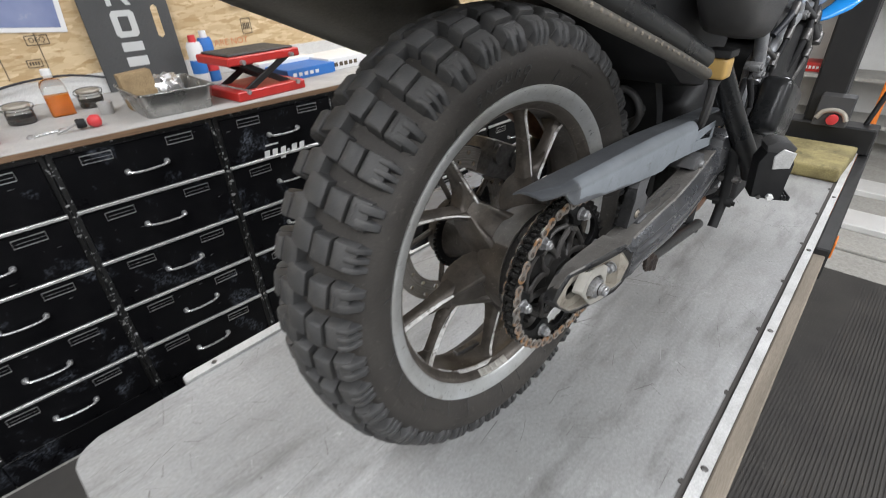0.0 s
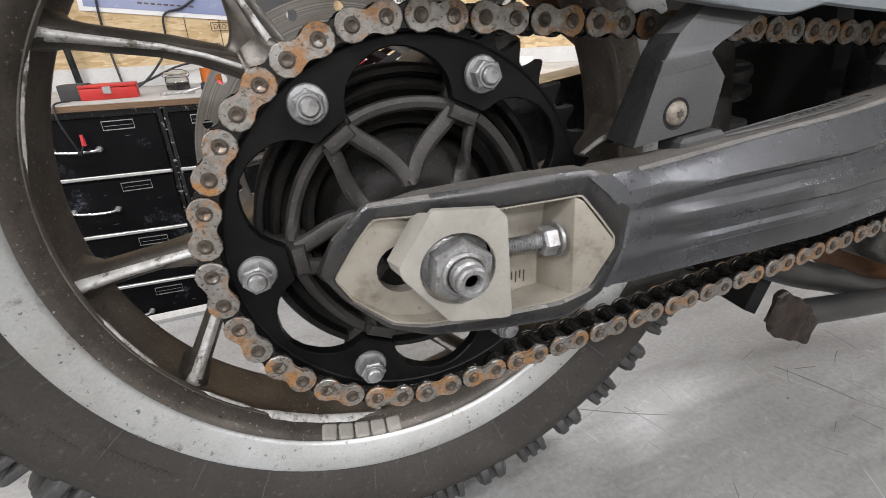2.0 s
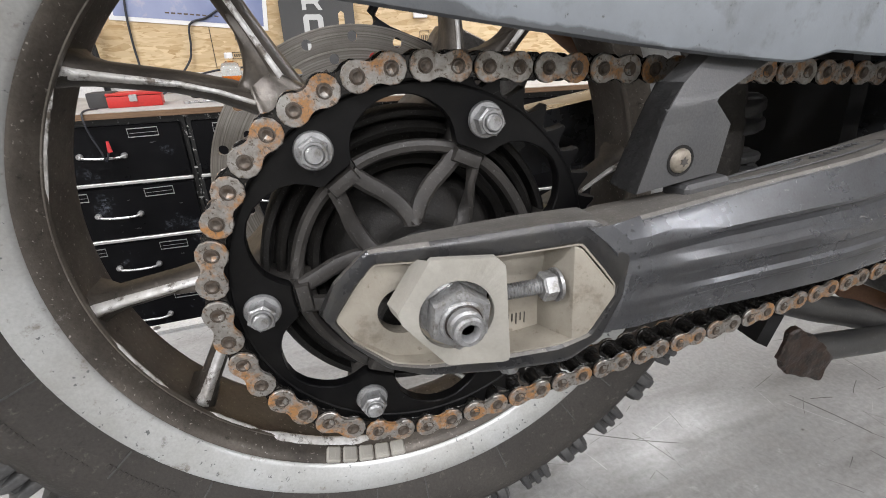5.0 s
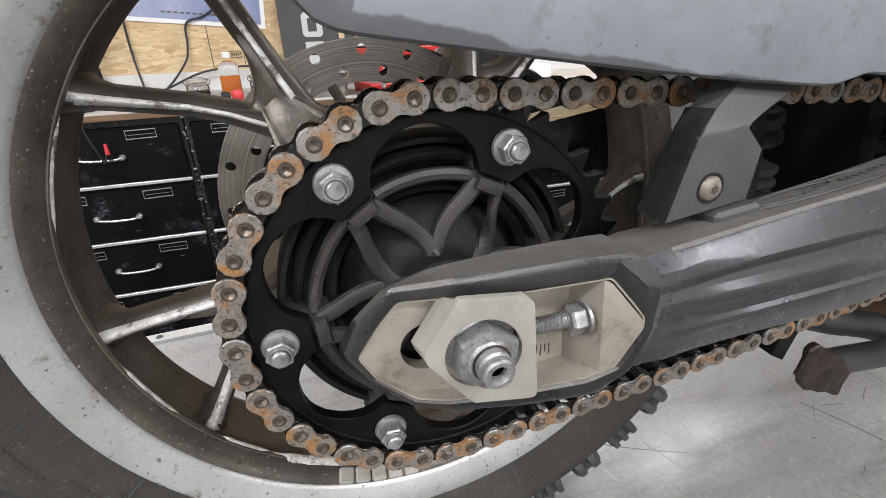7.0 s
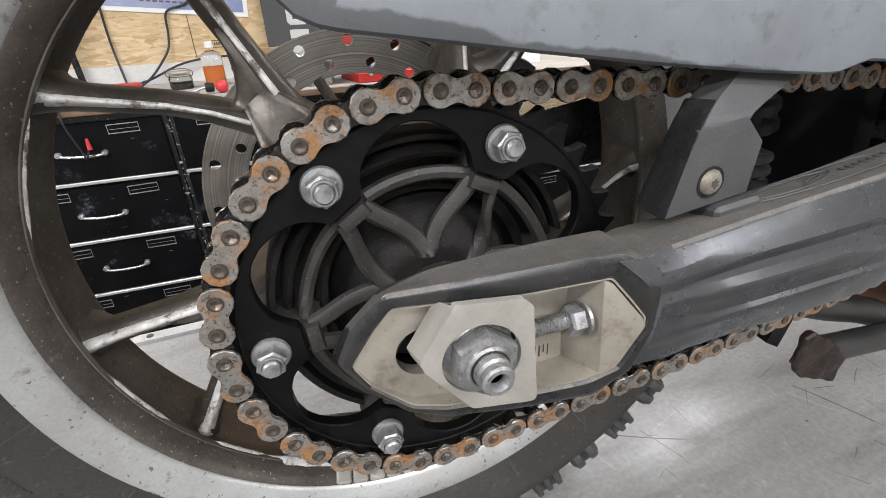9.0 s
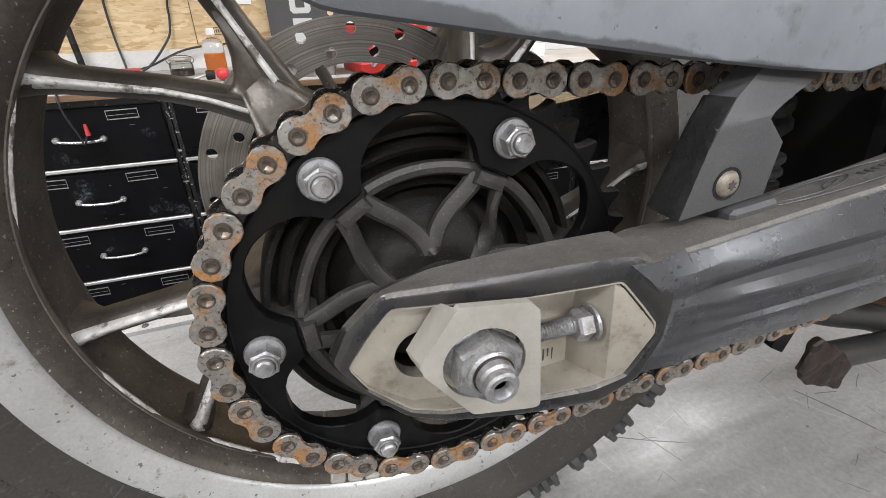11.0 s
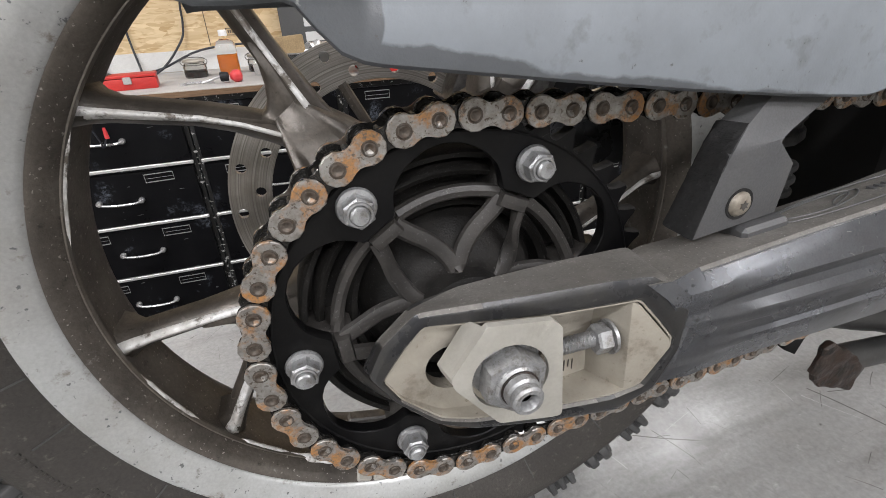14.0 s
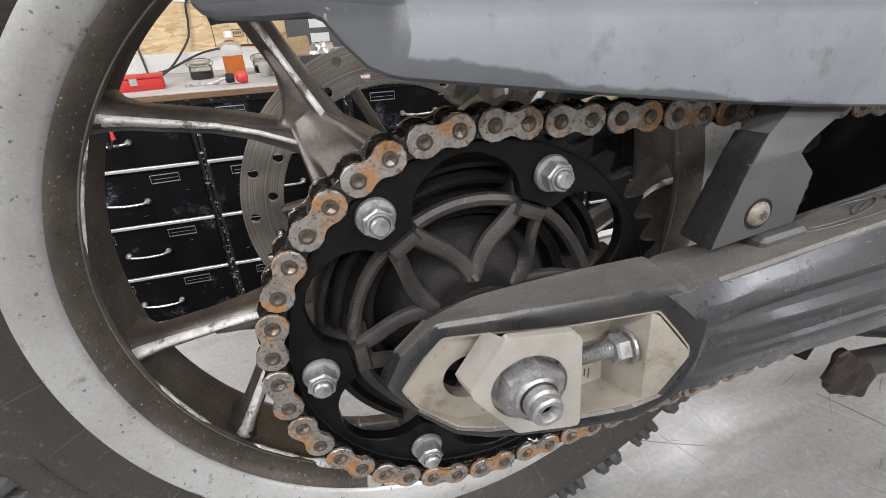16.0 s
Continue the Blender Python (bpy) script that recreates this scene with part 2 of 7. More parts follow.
M["black_steel"] = surface("black_steel", (0.014, 0.014, 0.015), (0.022, 0.022, 0.022), 10, 0.4, 0.55, 0.1, 0.15, 400, (0.09, 0.085, 0.08), 60, (0.70, 0.8))
M["mat"] = surface("ribbed_rubber_mat", (0.042, 0.039, 0.036), (0.062, 0.058, 0.052), 5, 0.8, 0.9, 0, 0.4, 300, (0.10, 0.095, 0.085), 20, (0.64, 0.8))
M["concrete"] = surface("workshop_concrete", (0.40, 0.39, 0.36), (0.31, 0.30, 0.275), 3, 0.7, 0.85, 0, 0.3, 60, (0.22, 0.21, 0.19), 9, (0.6, 0.75))
M["drawer"] = surface("scuffed_black_enamel", (0.004, 0.004, 0.005), (0.007, 0.007, 0.008), 6, 0.22, 0.42, 0, 0.05, 300, (0.17, 0.19, 0.225), 11, (0.63, 0.76))
M["drawer"].node_tree.nodes["Principled BSDF"].inputs["Specular IOR Level"].default_value = 0.12
for key in ("plastic", "rubber", "knob", "guide_rough", "tube_black", "pad_grit", "carrier_core"):
    M[key].node_tree.nodes["Principled BSDF"].inputs["Specular IOR Level"].default_value = 0.3
ns, lk = M["drawer"].node_tree.nodes, M["drawer"].node_tree.links      # dusty finger smears on the enamel
b = ns["Principled BSDF"]
where = ns.new("ShaderNodeNewGeometry").outputs["Position"]
smear = mixc(ns, lk, 1.0, ramp(ns, lk, noise_tex(ns, lk, where, 7.5, 4, 0.55), 0.59, 0.73), ramp(ns, lk, noise_tex(ns, lk, where, 120, 6, 0.7), 0.46, 0.62), "MULTIPLY")
lk.new(mixc(ns, lk, smear, b.inputs["Base Color"].links[0].from_socket, (0.13, 0.145, 0.175)), b.inputs["Base Color"])
M["sprocket"].node_tree.nodes["Principled BSDF"].inputs["Specular IOR Level"].default_value = 0.2
for key, layers in (("swing", ((40, 0.0045, 0.00018, (0.30, 0.30, 0.30)), (45, 0.0100, 0.00018, (0.06, 0.06, 0.06)), (110, 0.0018, 0.00024, (0.28, 0.275, 0.265)))),
                    ("spoke", ((60, 0.0070, 0.00020, (0.20, 0.185, 0.165)),)), ("sprocket", ((60, 0.0035, 0.00014, (0.06, 0.058, 0.055)),))):
    ns, lk = M[key].node_tree.nodes, M[key].node_tree.links      # fine nicks and scratches on upright faces
    b = ns["Principled BSDF"]
    turn = ns.new("ShaderNodeMapping")
    turn.inputs["Rotation"].default_value = (radians(90), 0, 0)
    lk.new(coords(ns, lk), turn.inputs["Vector"])
    rubbed = ramp(ns, lk, noise_tex(ns, lk, coords(ns, lk), 22, 4, 0.55), 0.50, 0.58)
    for cells, half, wide, tone in layers:
        line = mixc(ns, lk, 1.0, scratches(ns, lk, turn.outputs[0], cells, half, wide), rubbed, "MULTIPLY")
        lk.new(mixc(ns, lk, line, b.inputs["Base Color"].links[0].from_socket, tone), b.inputs["Base Color"])
M["drawer_edge"] = surface("worn_drawer_edge", (0.012, 0.012, 0.012), (0.02, 0.02, 0.02), 20, 0.3, 0.45, 0, 0.2, 300, (0.62, 0.62, 0.62), 45, (0.58, 0.63))
M["scuff"] = surface("pale_scuff", (0.24, 0.245, 0.25), (0.12, 0.122, 0.125), 60, 0.5, 0.6, 0, 0.1, 300)
M["chrome"] = surface("dull_chrome", (0.68, 0.68, 0.68), (0.50, 0.50, 0.50), 40, 0.22, 0.4, 0.8, 0.1, 400, (0.10, 0.10, 0.10), 60, (0.62, 0.7))
M["rail"] = surface("aluminium_trim", (0.70, 0.70, 0.69), (0.55, 0.55, 0.54), 30, 0.32, 0.45, 0.6, 0.1, 400, (0.18, 0.18, 0.18), 25, (0.66, 0.74))
M["bench"] = surface("worn_grey_laminate", (0.52, 0.51, 0.49), (0.40, 0.39, 0.375), 5, 0.5, 0.65, 0, 0.15, 200, (0.19, 0.175, 0.155), 14, (0.66, 0.78))
M["bench_edge"] = surface("plywood_edge", (0.24, 0.145, 0.08), (0.14, 0.085, 0.047), 14, 0.6, 0.75, 0, 0.3, 200, stretch=(1, 4, 30))
M["red"] = surface("red_enamel", (0.56, 0.028, 0.022), (0.46, 0.024, 0.02), 12, 0.35, 0.5, 0, 0.1, 300, (0.10, 0.05, 0.045), 50, (0.70, 0.8))
M["red_plain"] = plain("red_plastic", (0.62, 0.05, 0.055), 0.35)
M["blue"] = plain("blue_card", (0.035, 0.17, 0.52), 0.5)
M["blue_gloss"] = plain("blue_fairing", (0.02, 0.26, 0.72), 0.22)
M["orange"] = plain("orange_paint", (0.80, 0.22, 0.03), 0.45)
M["yellow"] = surface("grimy_yellow_foam", (0.30, 0.255, 0.11), (0.17, 0.14, 0.065), 16, 0.85, 0.95, 0, 0.7, 200, (0.08, 0.068, 0.034), 22, (0.55, 0.70))
M["steel_pan"] = surface("galvanised_pan", (0.42, 0.42, 0.405), (0.30, 0.295, 0.28), 7, 0.20, 0.34, 0.9, 0.02, 200, (0.16, 0.15, 0.135), 9, (0.62, 0.80), grain=0.03, flecks=False)
M["sponge"] = surface("stained_block", (0.36, 0.26, 0.14), (0.24, 0.17, 0.09), 20, 0.8, 0.9, 0, 0.6, 200)
M["sign"] = surface("charcoal_board", (0.060, 0.062, 0.062), (0.08, 0.08, 0.08), 4, 0.6, 0.75, 0, 0.1, 300)
M["sign_letter"] = plain("pale_stencil_paint", (0.55, 0.56, 0.55), 0.6)
M["cable"] = plain("black_cable", (0.022, 0.024, 0.03), 0.45)
M["faded_red"] = plain("faded_red_paint", (0.60, 0.24, 0.11), 0.7)
M["ink"] = plain("dark_print", (0.10, 0.075, 0.05), 0.7)
M["lamp"] = plain("lit_tube", (1, 1, 1), 0.5, Emission_Strength=7.0, Emission_Color=(1.0, 0.97, 0.92, 1))


def chain_material():
    m, ns, lk, b = nodes_of("rusting_chain_plate")
    co = coords(ns, lk)
    ran = ns.new("ShaderNodeObjectInfo").outputs["Random"]
    off = ns.new("ShaderNodeVectorMath")
    off.operation = "ADD"
    sc = ns.new("ShaderNodeVectorMath")
    sc.operation = "SCALE"
    sc.inputs[0].default_value = (3.1, 1.7, 2.3)
    lk.new(ran, sc.inputs[3])
    lk.new(co, off.inputs[0]), lk.new(sc.outputs[0], off.inputs[1])
    big, mid, fine = (noise_tex(ns, lk, off.outputs[0], s, 6, 0.65) for s in (85, 190, 700))
    steel = mixc(ns, lk, ramp(ns, lk, mid, 0.35, 0.65), (0.38, 0.37, 0.35), (0.23, 0.212, 0.19))
    rust = mixc(ns, lk, ramp(ns, lk, fine, 0.35, 0.7), (0.21, 0.130, 0.072), (0.42, 0.185, 0.045))
    col = mixc(ns, lk, ramp(ns, lk, big, 0.475, 0.59), steel, rust)
    pits = ramp(ns, lk, noise_tex(ns, lk, off.outputs[0], 420, 5, 0.7), 0.54, 0.62)
    col = mixc(ns, lk, pits, col, (0.11, 0.088, 0.068))
    lk.new(col, b.inputs["Base Color"])
    lk.new(ramp(ns, lk, big, 0.47, 0.60, (0.75,) * 3 + (1,), (0.15,) * 3 + (1,)), b.inputs["Metallic"])
    lk.new(ramp(ns, lk, mid, 0.3, 0.7, (0.30,) * 3 + (1,), (0.55,) * 3 + (1,)), b.inputs["Roughness"])
    bumped(ns, lk, b, mid, 0.8, 0.0007)
    return m


def disc_material():
    """Steel turned and braked into fine rings round its middle."""
    m, ns, lk, b = nodes_of("brake_disc_steel")
    co = coords(ns, lk, (1, 0, 1))
    ln = ns.new("ShaderNodeVectorMath")
    ln.operation = "LENGTH"
    lk.new(co, ln.inputs[0])
    n = val(ns, "ShaderNodeTexNoise", Scale=650.0, Detail=4.0, Roughness=0.7)
    n.noise_dimensions = "1D"
    lk.new(ln.outputs["Value"], n.inputs["W"])
    big = noise_tex(ns, lk, coords(ns, lk), 12, 6, 0.6)
    col = mixc(ns, lk, ramp(ns, lk, n.outputs["Fac"], 0.3, 0.7), (0.20, 0.182, 0.16), (0.46, 0.435, 0.40))
    col = mixc(ns, lk, ramp(ns, lk, big, 0.45, 0.72), col, (0.15, 0.13, 0.108))
    lk.new(col, b.inputs["Base Color"])
    b.inputs["Metallic"].default_value, b.inputs["Roughness"].default_value = 0.7, 0.33
    bumped(ns, lk, b, n.outputs["Fac"], 0.3, 0.0004)
    return m


def table_material():
    m, ns, lk, b = nodes_of("worn_lift_paint")
    co = coords(ns, lk)
    big, mid, fine = noise_tex(ns, lk, co, 3.2, 8, 0.62), noise_tex(ns, lk, co, 13, 10, 0.74), noise_tex(ns, lk, co, 160, 5, 0.7)
    col = mixc(ns, lk, ramp(ns, lk, big, 0.35, 0.7), (0.35, 0.352, 0.348), (0.245, 0.246, 0.242))
    col = mixc(ns, lk, ramp(ns, lk, mid, 0.52, 0.74), col, (0.285, 0.282, 0.275))
    col = mixc(ns, lk, ramp(ns, lk, noise_tex(ns, lk, co, 34, 9, 0.75), 0.60, 0.70), col, (0.44, 0.44, 0.435))
    col = mixc(ns, lk, ramp(ns, lk, noise_tex(ns, lk, co, 27, 9, 0.7), 0.55, 0.76), col, (0.27, 0.266, 0.258))
    streak = ns.new("ShaderNodeMapping")
    streak.inputs["Rotation"].default_value, streak.inputs["Scale"].default_value = (0, 0, 0.5), (3.2, 15, 1)
    lk.new(co, streak.inputs["Vector"])
    col = mixc(ns, lk, ramp(ns, lk, noise_tex(ns, lk, streak.outputs[0], 1.0, 7, 0.65), 0.50, 0.72), col, (0.165, 0.162, 0.156))
    col = mixc(ns, lk, ramp(ns, lk, noise_tex(ns, lk, co, 46, 5, 0.6), 0.70, 0.74), col, (0.10, 0.095, 0.088))
    col = mixc(ns, lk, 0.38, col, ramp(ns, lk, fine, 0.3, 0.7, (0.35, 0.35, 0.35, 1), (1.22, 1.22, 1.22, 1)), "MULTIPLY")
    smear = noise_tex(ns, lk, co, 5.5, 4, 0.55)
    for cells, half, wide, tone in ((6, 0.08, 0.0010, (0.075, 0.071, 0.066)), (11, 0.05, 0.0007, (0.09, 0.086, 0.08)), (21, 0.026, 0.0005, (0.10, 0.097, 0.09)), (15, 0.04, 0.0004, (0.40, 0.40, 0.395))):
        line = scratches(ns, lk, co, cells, half, wide)
        line = mixc(ns, lk, 1.0, line, ramp(ns, lk, smear, 0.47, 0.56), "MULTIPLY")
        col = mixc(ns, lk, line, col, tone)
    lk.new(col, b.inputs["Base Color"])
    lk.new(ramp(ns, lk, mid, 0.3, 0.7, (0.25,) * 3 + (1,), (0.50,) * 3 + (1,)), b.inputs["Roughness"])
    bumped(ns, lk, b, fine, 0.15, 0.0006)
    return m


def osb_material():
    m, ns, lk, b = nodes_of("osb_board")
    col = None
    for i, (ang, st, s) in enumerate(((0.3, (13, 13, 62), 1.0), (1.2, (15, 15, 56), 1.0), (-0.7, (12, 12, 60), 1.0), (2.1, (14, 14, 50), 1.0))):
        mp = ns.new("ShaderNodeMapping")
        mp.inputs["Rotation"].default_value, mp.inputs["Scale"].default_value = (0, ang, 0), st
        lk.new(ns.new("ShaderNodeTexCoord").outputs["Object"], mp.inputs["Vector"])
        v = val(ns, "ShaderNodeTexVoronoi", Scale=s, Randomness=1.0)
        lk.new(mp.outputs[0], v.inputs["Vector"])
        tone = ramp(ns, lk, v.outputs["Color"], 0.1, 0.95, (0.44, 0.295, 0.140, 1), (0.72, 0.575, 0.36, 1))
        mask = ramp(ns, lk, noise_tex(ns, lk, mp.outputs[0], 0.9, 2, 0.5), 0.47, 0.53)
        col = tone if col is None else mixc(ns, lk, mask, col, tone)
    co = coords(ns, lk)
    dark = ramp(ns, lk, noise_tex(ns, lk, co, 26, 7, 0.7), 0.60, 0.74)
    col = mixc(ns, lk, dark, col, (0.36, 0.215, 0.095))
    lk.new(col, b.inputs["Base Color"])
    b.inputs["Roughness"].default_value = 0.7
    bumped(ns, lk, b, noise_tex(ns, lk, co, 60, 4), 0.4, 0.002)
    return m


def guard_material():
    """Faded grey plastic: a lighter, dusty part with a wavy border and a cleaner rim along the lower edge."""
    m, ns, lk, b = nodes_of("faded_chain_guard")
    co = coords(ns, lk)
    sep = ns.new("ShaderNodeSeparateXYZ")
    lk.new(co, sep.inputs[0])

    def math_node(op, a, c):
        n = ns.new("ShaderNodeMath")
        n.operation = op
        for s, v in ((n.inputs[0], a), (n.inputs[1], c)):
            if isinstance(v, (int, float)):
                s.default_value = v
            else:
                lk.new(v, s)
        return n.outputs[0]
    wob = noise_tex(ns, lk, co, 55, 5, 0.6)
    wob2 = noise_tex(ns, lk, co, 14, 3, 0.5)
    line = math_node("ADD", math_node("MULTIPLY", sep.outputs["X"], -0.168), 0.4545)   # border of the dust
    h = math_node("SUBTRACT", sep.outputs["Z"], line)
    h = math_node("ADD", h, math_node("MULTIPLY", math_node("SUBTRACT", wob, 0.5), 0.008))
    h = math_node("ADD", h, math_node("MULTIPLY", math_node("SUBTRACT", wob2, 0.5), 0.008))
    up = ramp(ns, lk, math_node("ADD", math_node("MULTIPLY", h, 60.0), 0.5), 0.46, 0.54)
    ahead = ramp(ns, lk, math_node("ADD", math_node("MULTIPLY", math_node("ADD", sep.outputs["X"], math_node("MULTIPLY", math_node("SUBTRACT", wob2, 0.5), 0.03)), 40.0), 2.12), 0.49, 0.51)
    dust = math_node("MULTIPLY", up, ahead)
    big, fine = noise_tex(ns, lk, co, 20, 7, 0.65), noise_tex(ns, lk, co, 900, 3)
    pale = mixc(ns, lk, ramp(ns, lk, big, 0.35, 0.7), (0.200, 0.220, 0.240), (0.158, 0.173, 0.188))
    dark = mixc(ns, lk, ramp(ns, lk, big, 0.35, 0.7), (0.090, 0.096, 0.104), (0.072, 0.077, 0.083))
    col = mixc(ns, lk, dust, dark, pale)
    # the whole colour goes about a quarter darker above the bend
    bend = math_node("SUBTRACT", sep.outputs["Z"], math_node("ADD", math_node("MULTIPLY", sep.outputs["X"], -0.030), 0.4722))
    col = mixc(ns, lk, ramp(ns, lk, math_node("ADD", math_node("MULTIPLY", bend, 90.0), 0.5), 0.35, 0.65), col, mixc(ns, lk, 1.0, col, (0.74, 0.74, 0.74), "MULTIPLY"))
    specks = ramp(ns, lk, noise_tex(ns, lk, co, 210, 4, 0.6), 0.71, 0.79)
    col = mixc(ns, lk, specks, col, (0.34, 0.34, 0.33))
    marks = ramp(ns, lk, noise_tex(ns, lk, co, 60, 6, 0.65), 0.56, 0.74)
    col = mixc(ns, lk, marks, col, (0.125, 0.134, 0.142))
    marks = ramp(ns, lk, noise_tex(ns, lk, co, 240, 4, 0.6), 0.675, 0.72)
    col = mixc(ns, lk, marks, col, (0.075, 0.075, 0.075))
    lk.new(col, b.inputs["Base Color"])
    lk.new(ramp(ns, lk, dust, 0, 1, (0.34,) * 3 + (1,), (0.55,) * 3 + (1,)), b.inputs["Roughness"])
    bumped(ns, lk, b, fine, 0.3, 0.0005)
    return m


def poster_material():
    m, ns, lk, b = nodes_of("blue_poster_print")
    co = coords(ns, lk)
    n1 = noise_tex(ns, lk, co, 2.2, 5, 0.5)
    n2 = noise_tex(ns, lk, co, 9, 6, 0.6)
    col = mixc(ns, lk, ramp(ns, lk, n1, 0.4, 0.65), (0.13, 0.17, 0.34), (0.30, 0.34, 0.50))
    col = mixc(ns, lk, ramp(ns, lk, n2, 0.60, 0.72), col, (0.50, 0.46, 0.52))
    lk.new(col, b.inputs["Base Color"])
    b.inputs["Roughness"].default_value = 0.35
    return m


M["guard_top"] = surface("guard_roof_plastic", (0.078, 0.083, 0.089), (0.058, 0.062, 0.067), 18, 0.45, 0.6, 0, 0.25, 800, (0.17, 0.17, 0.17), 150, (0.66, 0.78))
M["disc"] = disc_material()
M["chain"], M["table"], M["osb"], M["guard"], M["poster"] = chain_material(), table_material(), osb_material(), guard_material(), poster_material()


# ---- mesh helpers ----
def part(name, bm, material, parent=None, label="", smooth=35, at=None):
    """Links a bmesh as one mesh object, under a thing or a part where parent is given."""
    bmesh.ops.recalc_face_normals(bm, faces=bm.faces)
    me = bpy.data.meshes.new(name)
    bm.to_mesh(me)
    bm.free()
    me.materials.append(M[material] if isinstance(material, str) else material)
    if smooth:
        me.polygons.foreach_set("use_smooth", [True] * len(me.polygons))
        me.set_sharp_from_angle(angle=radians(smooth))
    ob = new(name, me)
    if at is not None:
        ob.matrix_basis = at
    if parent is not None:
        ob.parent = parent
    if label:
        ob["label"] = label
    return ob


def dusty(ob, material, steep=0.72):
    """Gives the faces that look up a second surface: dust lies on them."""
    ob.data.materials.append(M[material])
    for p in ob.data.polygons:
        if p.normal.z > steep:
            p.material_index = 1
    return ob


def shared(name, data, parent, at, label=""):
    ob = new(name, data)
    ob.matrix_basis = at
    ob.parent = parent
    if label:
        ob["label"] = label
    return ob


def thing(name, label, category, group="", kind="", at=(0, 0, 0)):
    ob = new(name)
    ob.location = at
    ob.empty_display_size = 0.05
    return tagged(ob, label, category, group, kind)


def B():
    return bmesh.new()


def face(bm, vs):
    try:
        return bm.faces.new(vs)
    except ValueError:
        return None


def box(bm, lo, hi, bevel=0.0, turn=None, seg=1):
    """A box from corner to corner, its edges rounded by bevel, turned about its own middle."""
    x0, y0, z0 = lo
    x1, y1, z1 = hi
    vs = [bm.verts.new(c) for c in ((x0, y0, z0), (x1, y0, z0), (x1, y1, z0), (x0, y1, z0), (x0, y0, z1), (x1, y0, z1), (x1, y1, z1), (x0, y1, z1))]
    fs = [bm.faces.new([vs[i] for i in q]) for q in ((0, 3, 2, 1), (4, 5, 6, 7), (0, 1, 5, 4), (1, 2, 6, 5), (2, 3, 7, 6), (3, 0, 4, 7))]
    if bevel:
        r = bmesh.ops.bevel(bm, geom=list({e for f in fs for e in f.edges}), offset=bevel, segments=seg, profile=0.6, affect="EDGES")
        vs = list({v for f in r["faces"] for v in f.verts} | {v for v in vs if v.is_valid})
    if turn is not None:
        mid = Vector(((x0 + x1) / 2, (y0 + y1) / 2, (z0 + z1) / 2))
        bmesh.ops.transform(bm, matrix=Matrix.Translation(mid) @ turn @ Matrix.Translation(-mid), verts=[v for v in vs if v.is_valid])
    return vs


def prism(bm, pts, y0, y1, bevel=0.0, axis="y", seg=1):
    """A flat outline (x, z) pulled from y0 to y1; axis z takes (x, y) and pulls up."""
    def at(p, d):
        return (p[0], d, p[1]) if axis == "y" else (p[0], p[1], d) if axis == "z" else (d, p[0], p[1])
    a = [bm.verts.new(at(p, y0)) for p in pts]
    b = [bm.verts.new(at(p, y1)) for p in pts]
    n = len(pts)
    fs = [bm.faces.new(a), bm.faces.new(b[::-1])] + [bm.faces.new((a[i], b[i], b[(i + 1) % n], a[(i + 1) % n])) for i in range(n)]
    if bevel:
        bmesh.ops.bevel(bm, geom=list(set(fs[0].edges) | set(fs[1].edges)), offset=bevel, segments=seg, profile=0.6, affect="EDGES")
    return fs


def frame_prism(bm, outer, inner, y0, y1, bevel=0.0, seg=1, back=True, n=72):
    """A plate with one hole through it: outlines of (x, z), joined by angle round the hole's middle."""
    cx, cz = sum(p[0] for p in inner) / len(inner), sum(p[1] for p in inner) / len(inner)

    def ring(pts):
        out = []
        for k in range(n):
            a = 2 * math.pi * (k + 0.5) / n
            dx, dz = math.cos(a), math.sin(a)
            best = None
            for i in range(len(pts)):
                (x1, z1), (x2, z2) = pts[i], pts[(i + 1) % len(pts)]
                ex, ez = x2 - x1, z2 - z1
                den = dx * ez - dz * ex
                if abs(den) < 1e-12:
                    continue
                s = ((x1 - cx) * ez - (z1 - cz) * ex) / den
                u = ((x1 - cx) * dz - (z1 - cz) * dx) / den
                if s > 0 and -1e-9 <= u <= 1 + 1e-9 and (best is None or s > best):
                    best = s
            out.append((cx + dx * best, cz + dz * best))
        return out
    o, i = ring(outer), ring(inner)
    rings = [[bm.verts.new((p[0], y, p[1])) for p in r] for r, y in ((o, y0), (o, y1), (i, y1), (i, y0))]
    for a, b in ((0, 1), (1, 2), (2, 3), (3, 0)):
        if not back and a == 1:
            continue
        for k in range(n):
            bm.faces.new((rings[a][k], rings[a][(k + 1) % n], rings[b][(k + 1) % n], rings[b][k]))
    if bevel:
        es = [e for e in bm.edges if len(e.link_faces) == 2 and any({e.verts[0], e.verts[1]} <= set(rings[k]) for k in (0, 3))]
        bmesh.ops.bevel(bm, geom=es, offset=bevel, segments=seg, profile=0.6, affect="EDGES")


def lathe(bm, profile, n=64, closed=True, centre=(0, 0, 0), axis="y"):
    """A profile of (r, along) turned round an axis through centre."""
    cx, cy, cz = centre
    rings = []
    for k in range(n):
        a = 2 * math.pi * k / n
        c, s = math.cos(a), math.sin(a)
        if axis == "y":
            rings.append([bm.verts.new((cx + r * c, cy + d, cz + r * s)) for r, d in profile])
        elif axis == "z":
            rings.append([bm.verts.new((cx + r * c, cy + r * s, cz + d)) for r, d in profile])
        else:
            rings.append([bm.verts.new((cx + d, cy + r * c, cz + r * s)) for r, d in profile])
    m = len(profile)
    for k in range(n):
        p, q = rings[k], rings[(k + 1) % n]
        for i in range(m if closed else m - 1):
            bm.faces.new((p[i], p[(i + 1) % m], q[(i + 1) % m], q[i]))
    if not closed:
        for i in (0, m - 1):
            face(bm, [rings[k][i] for k in range(n)])


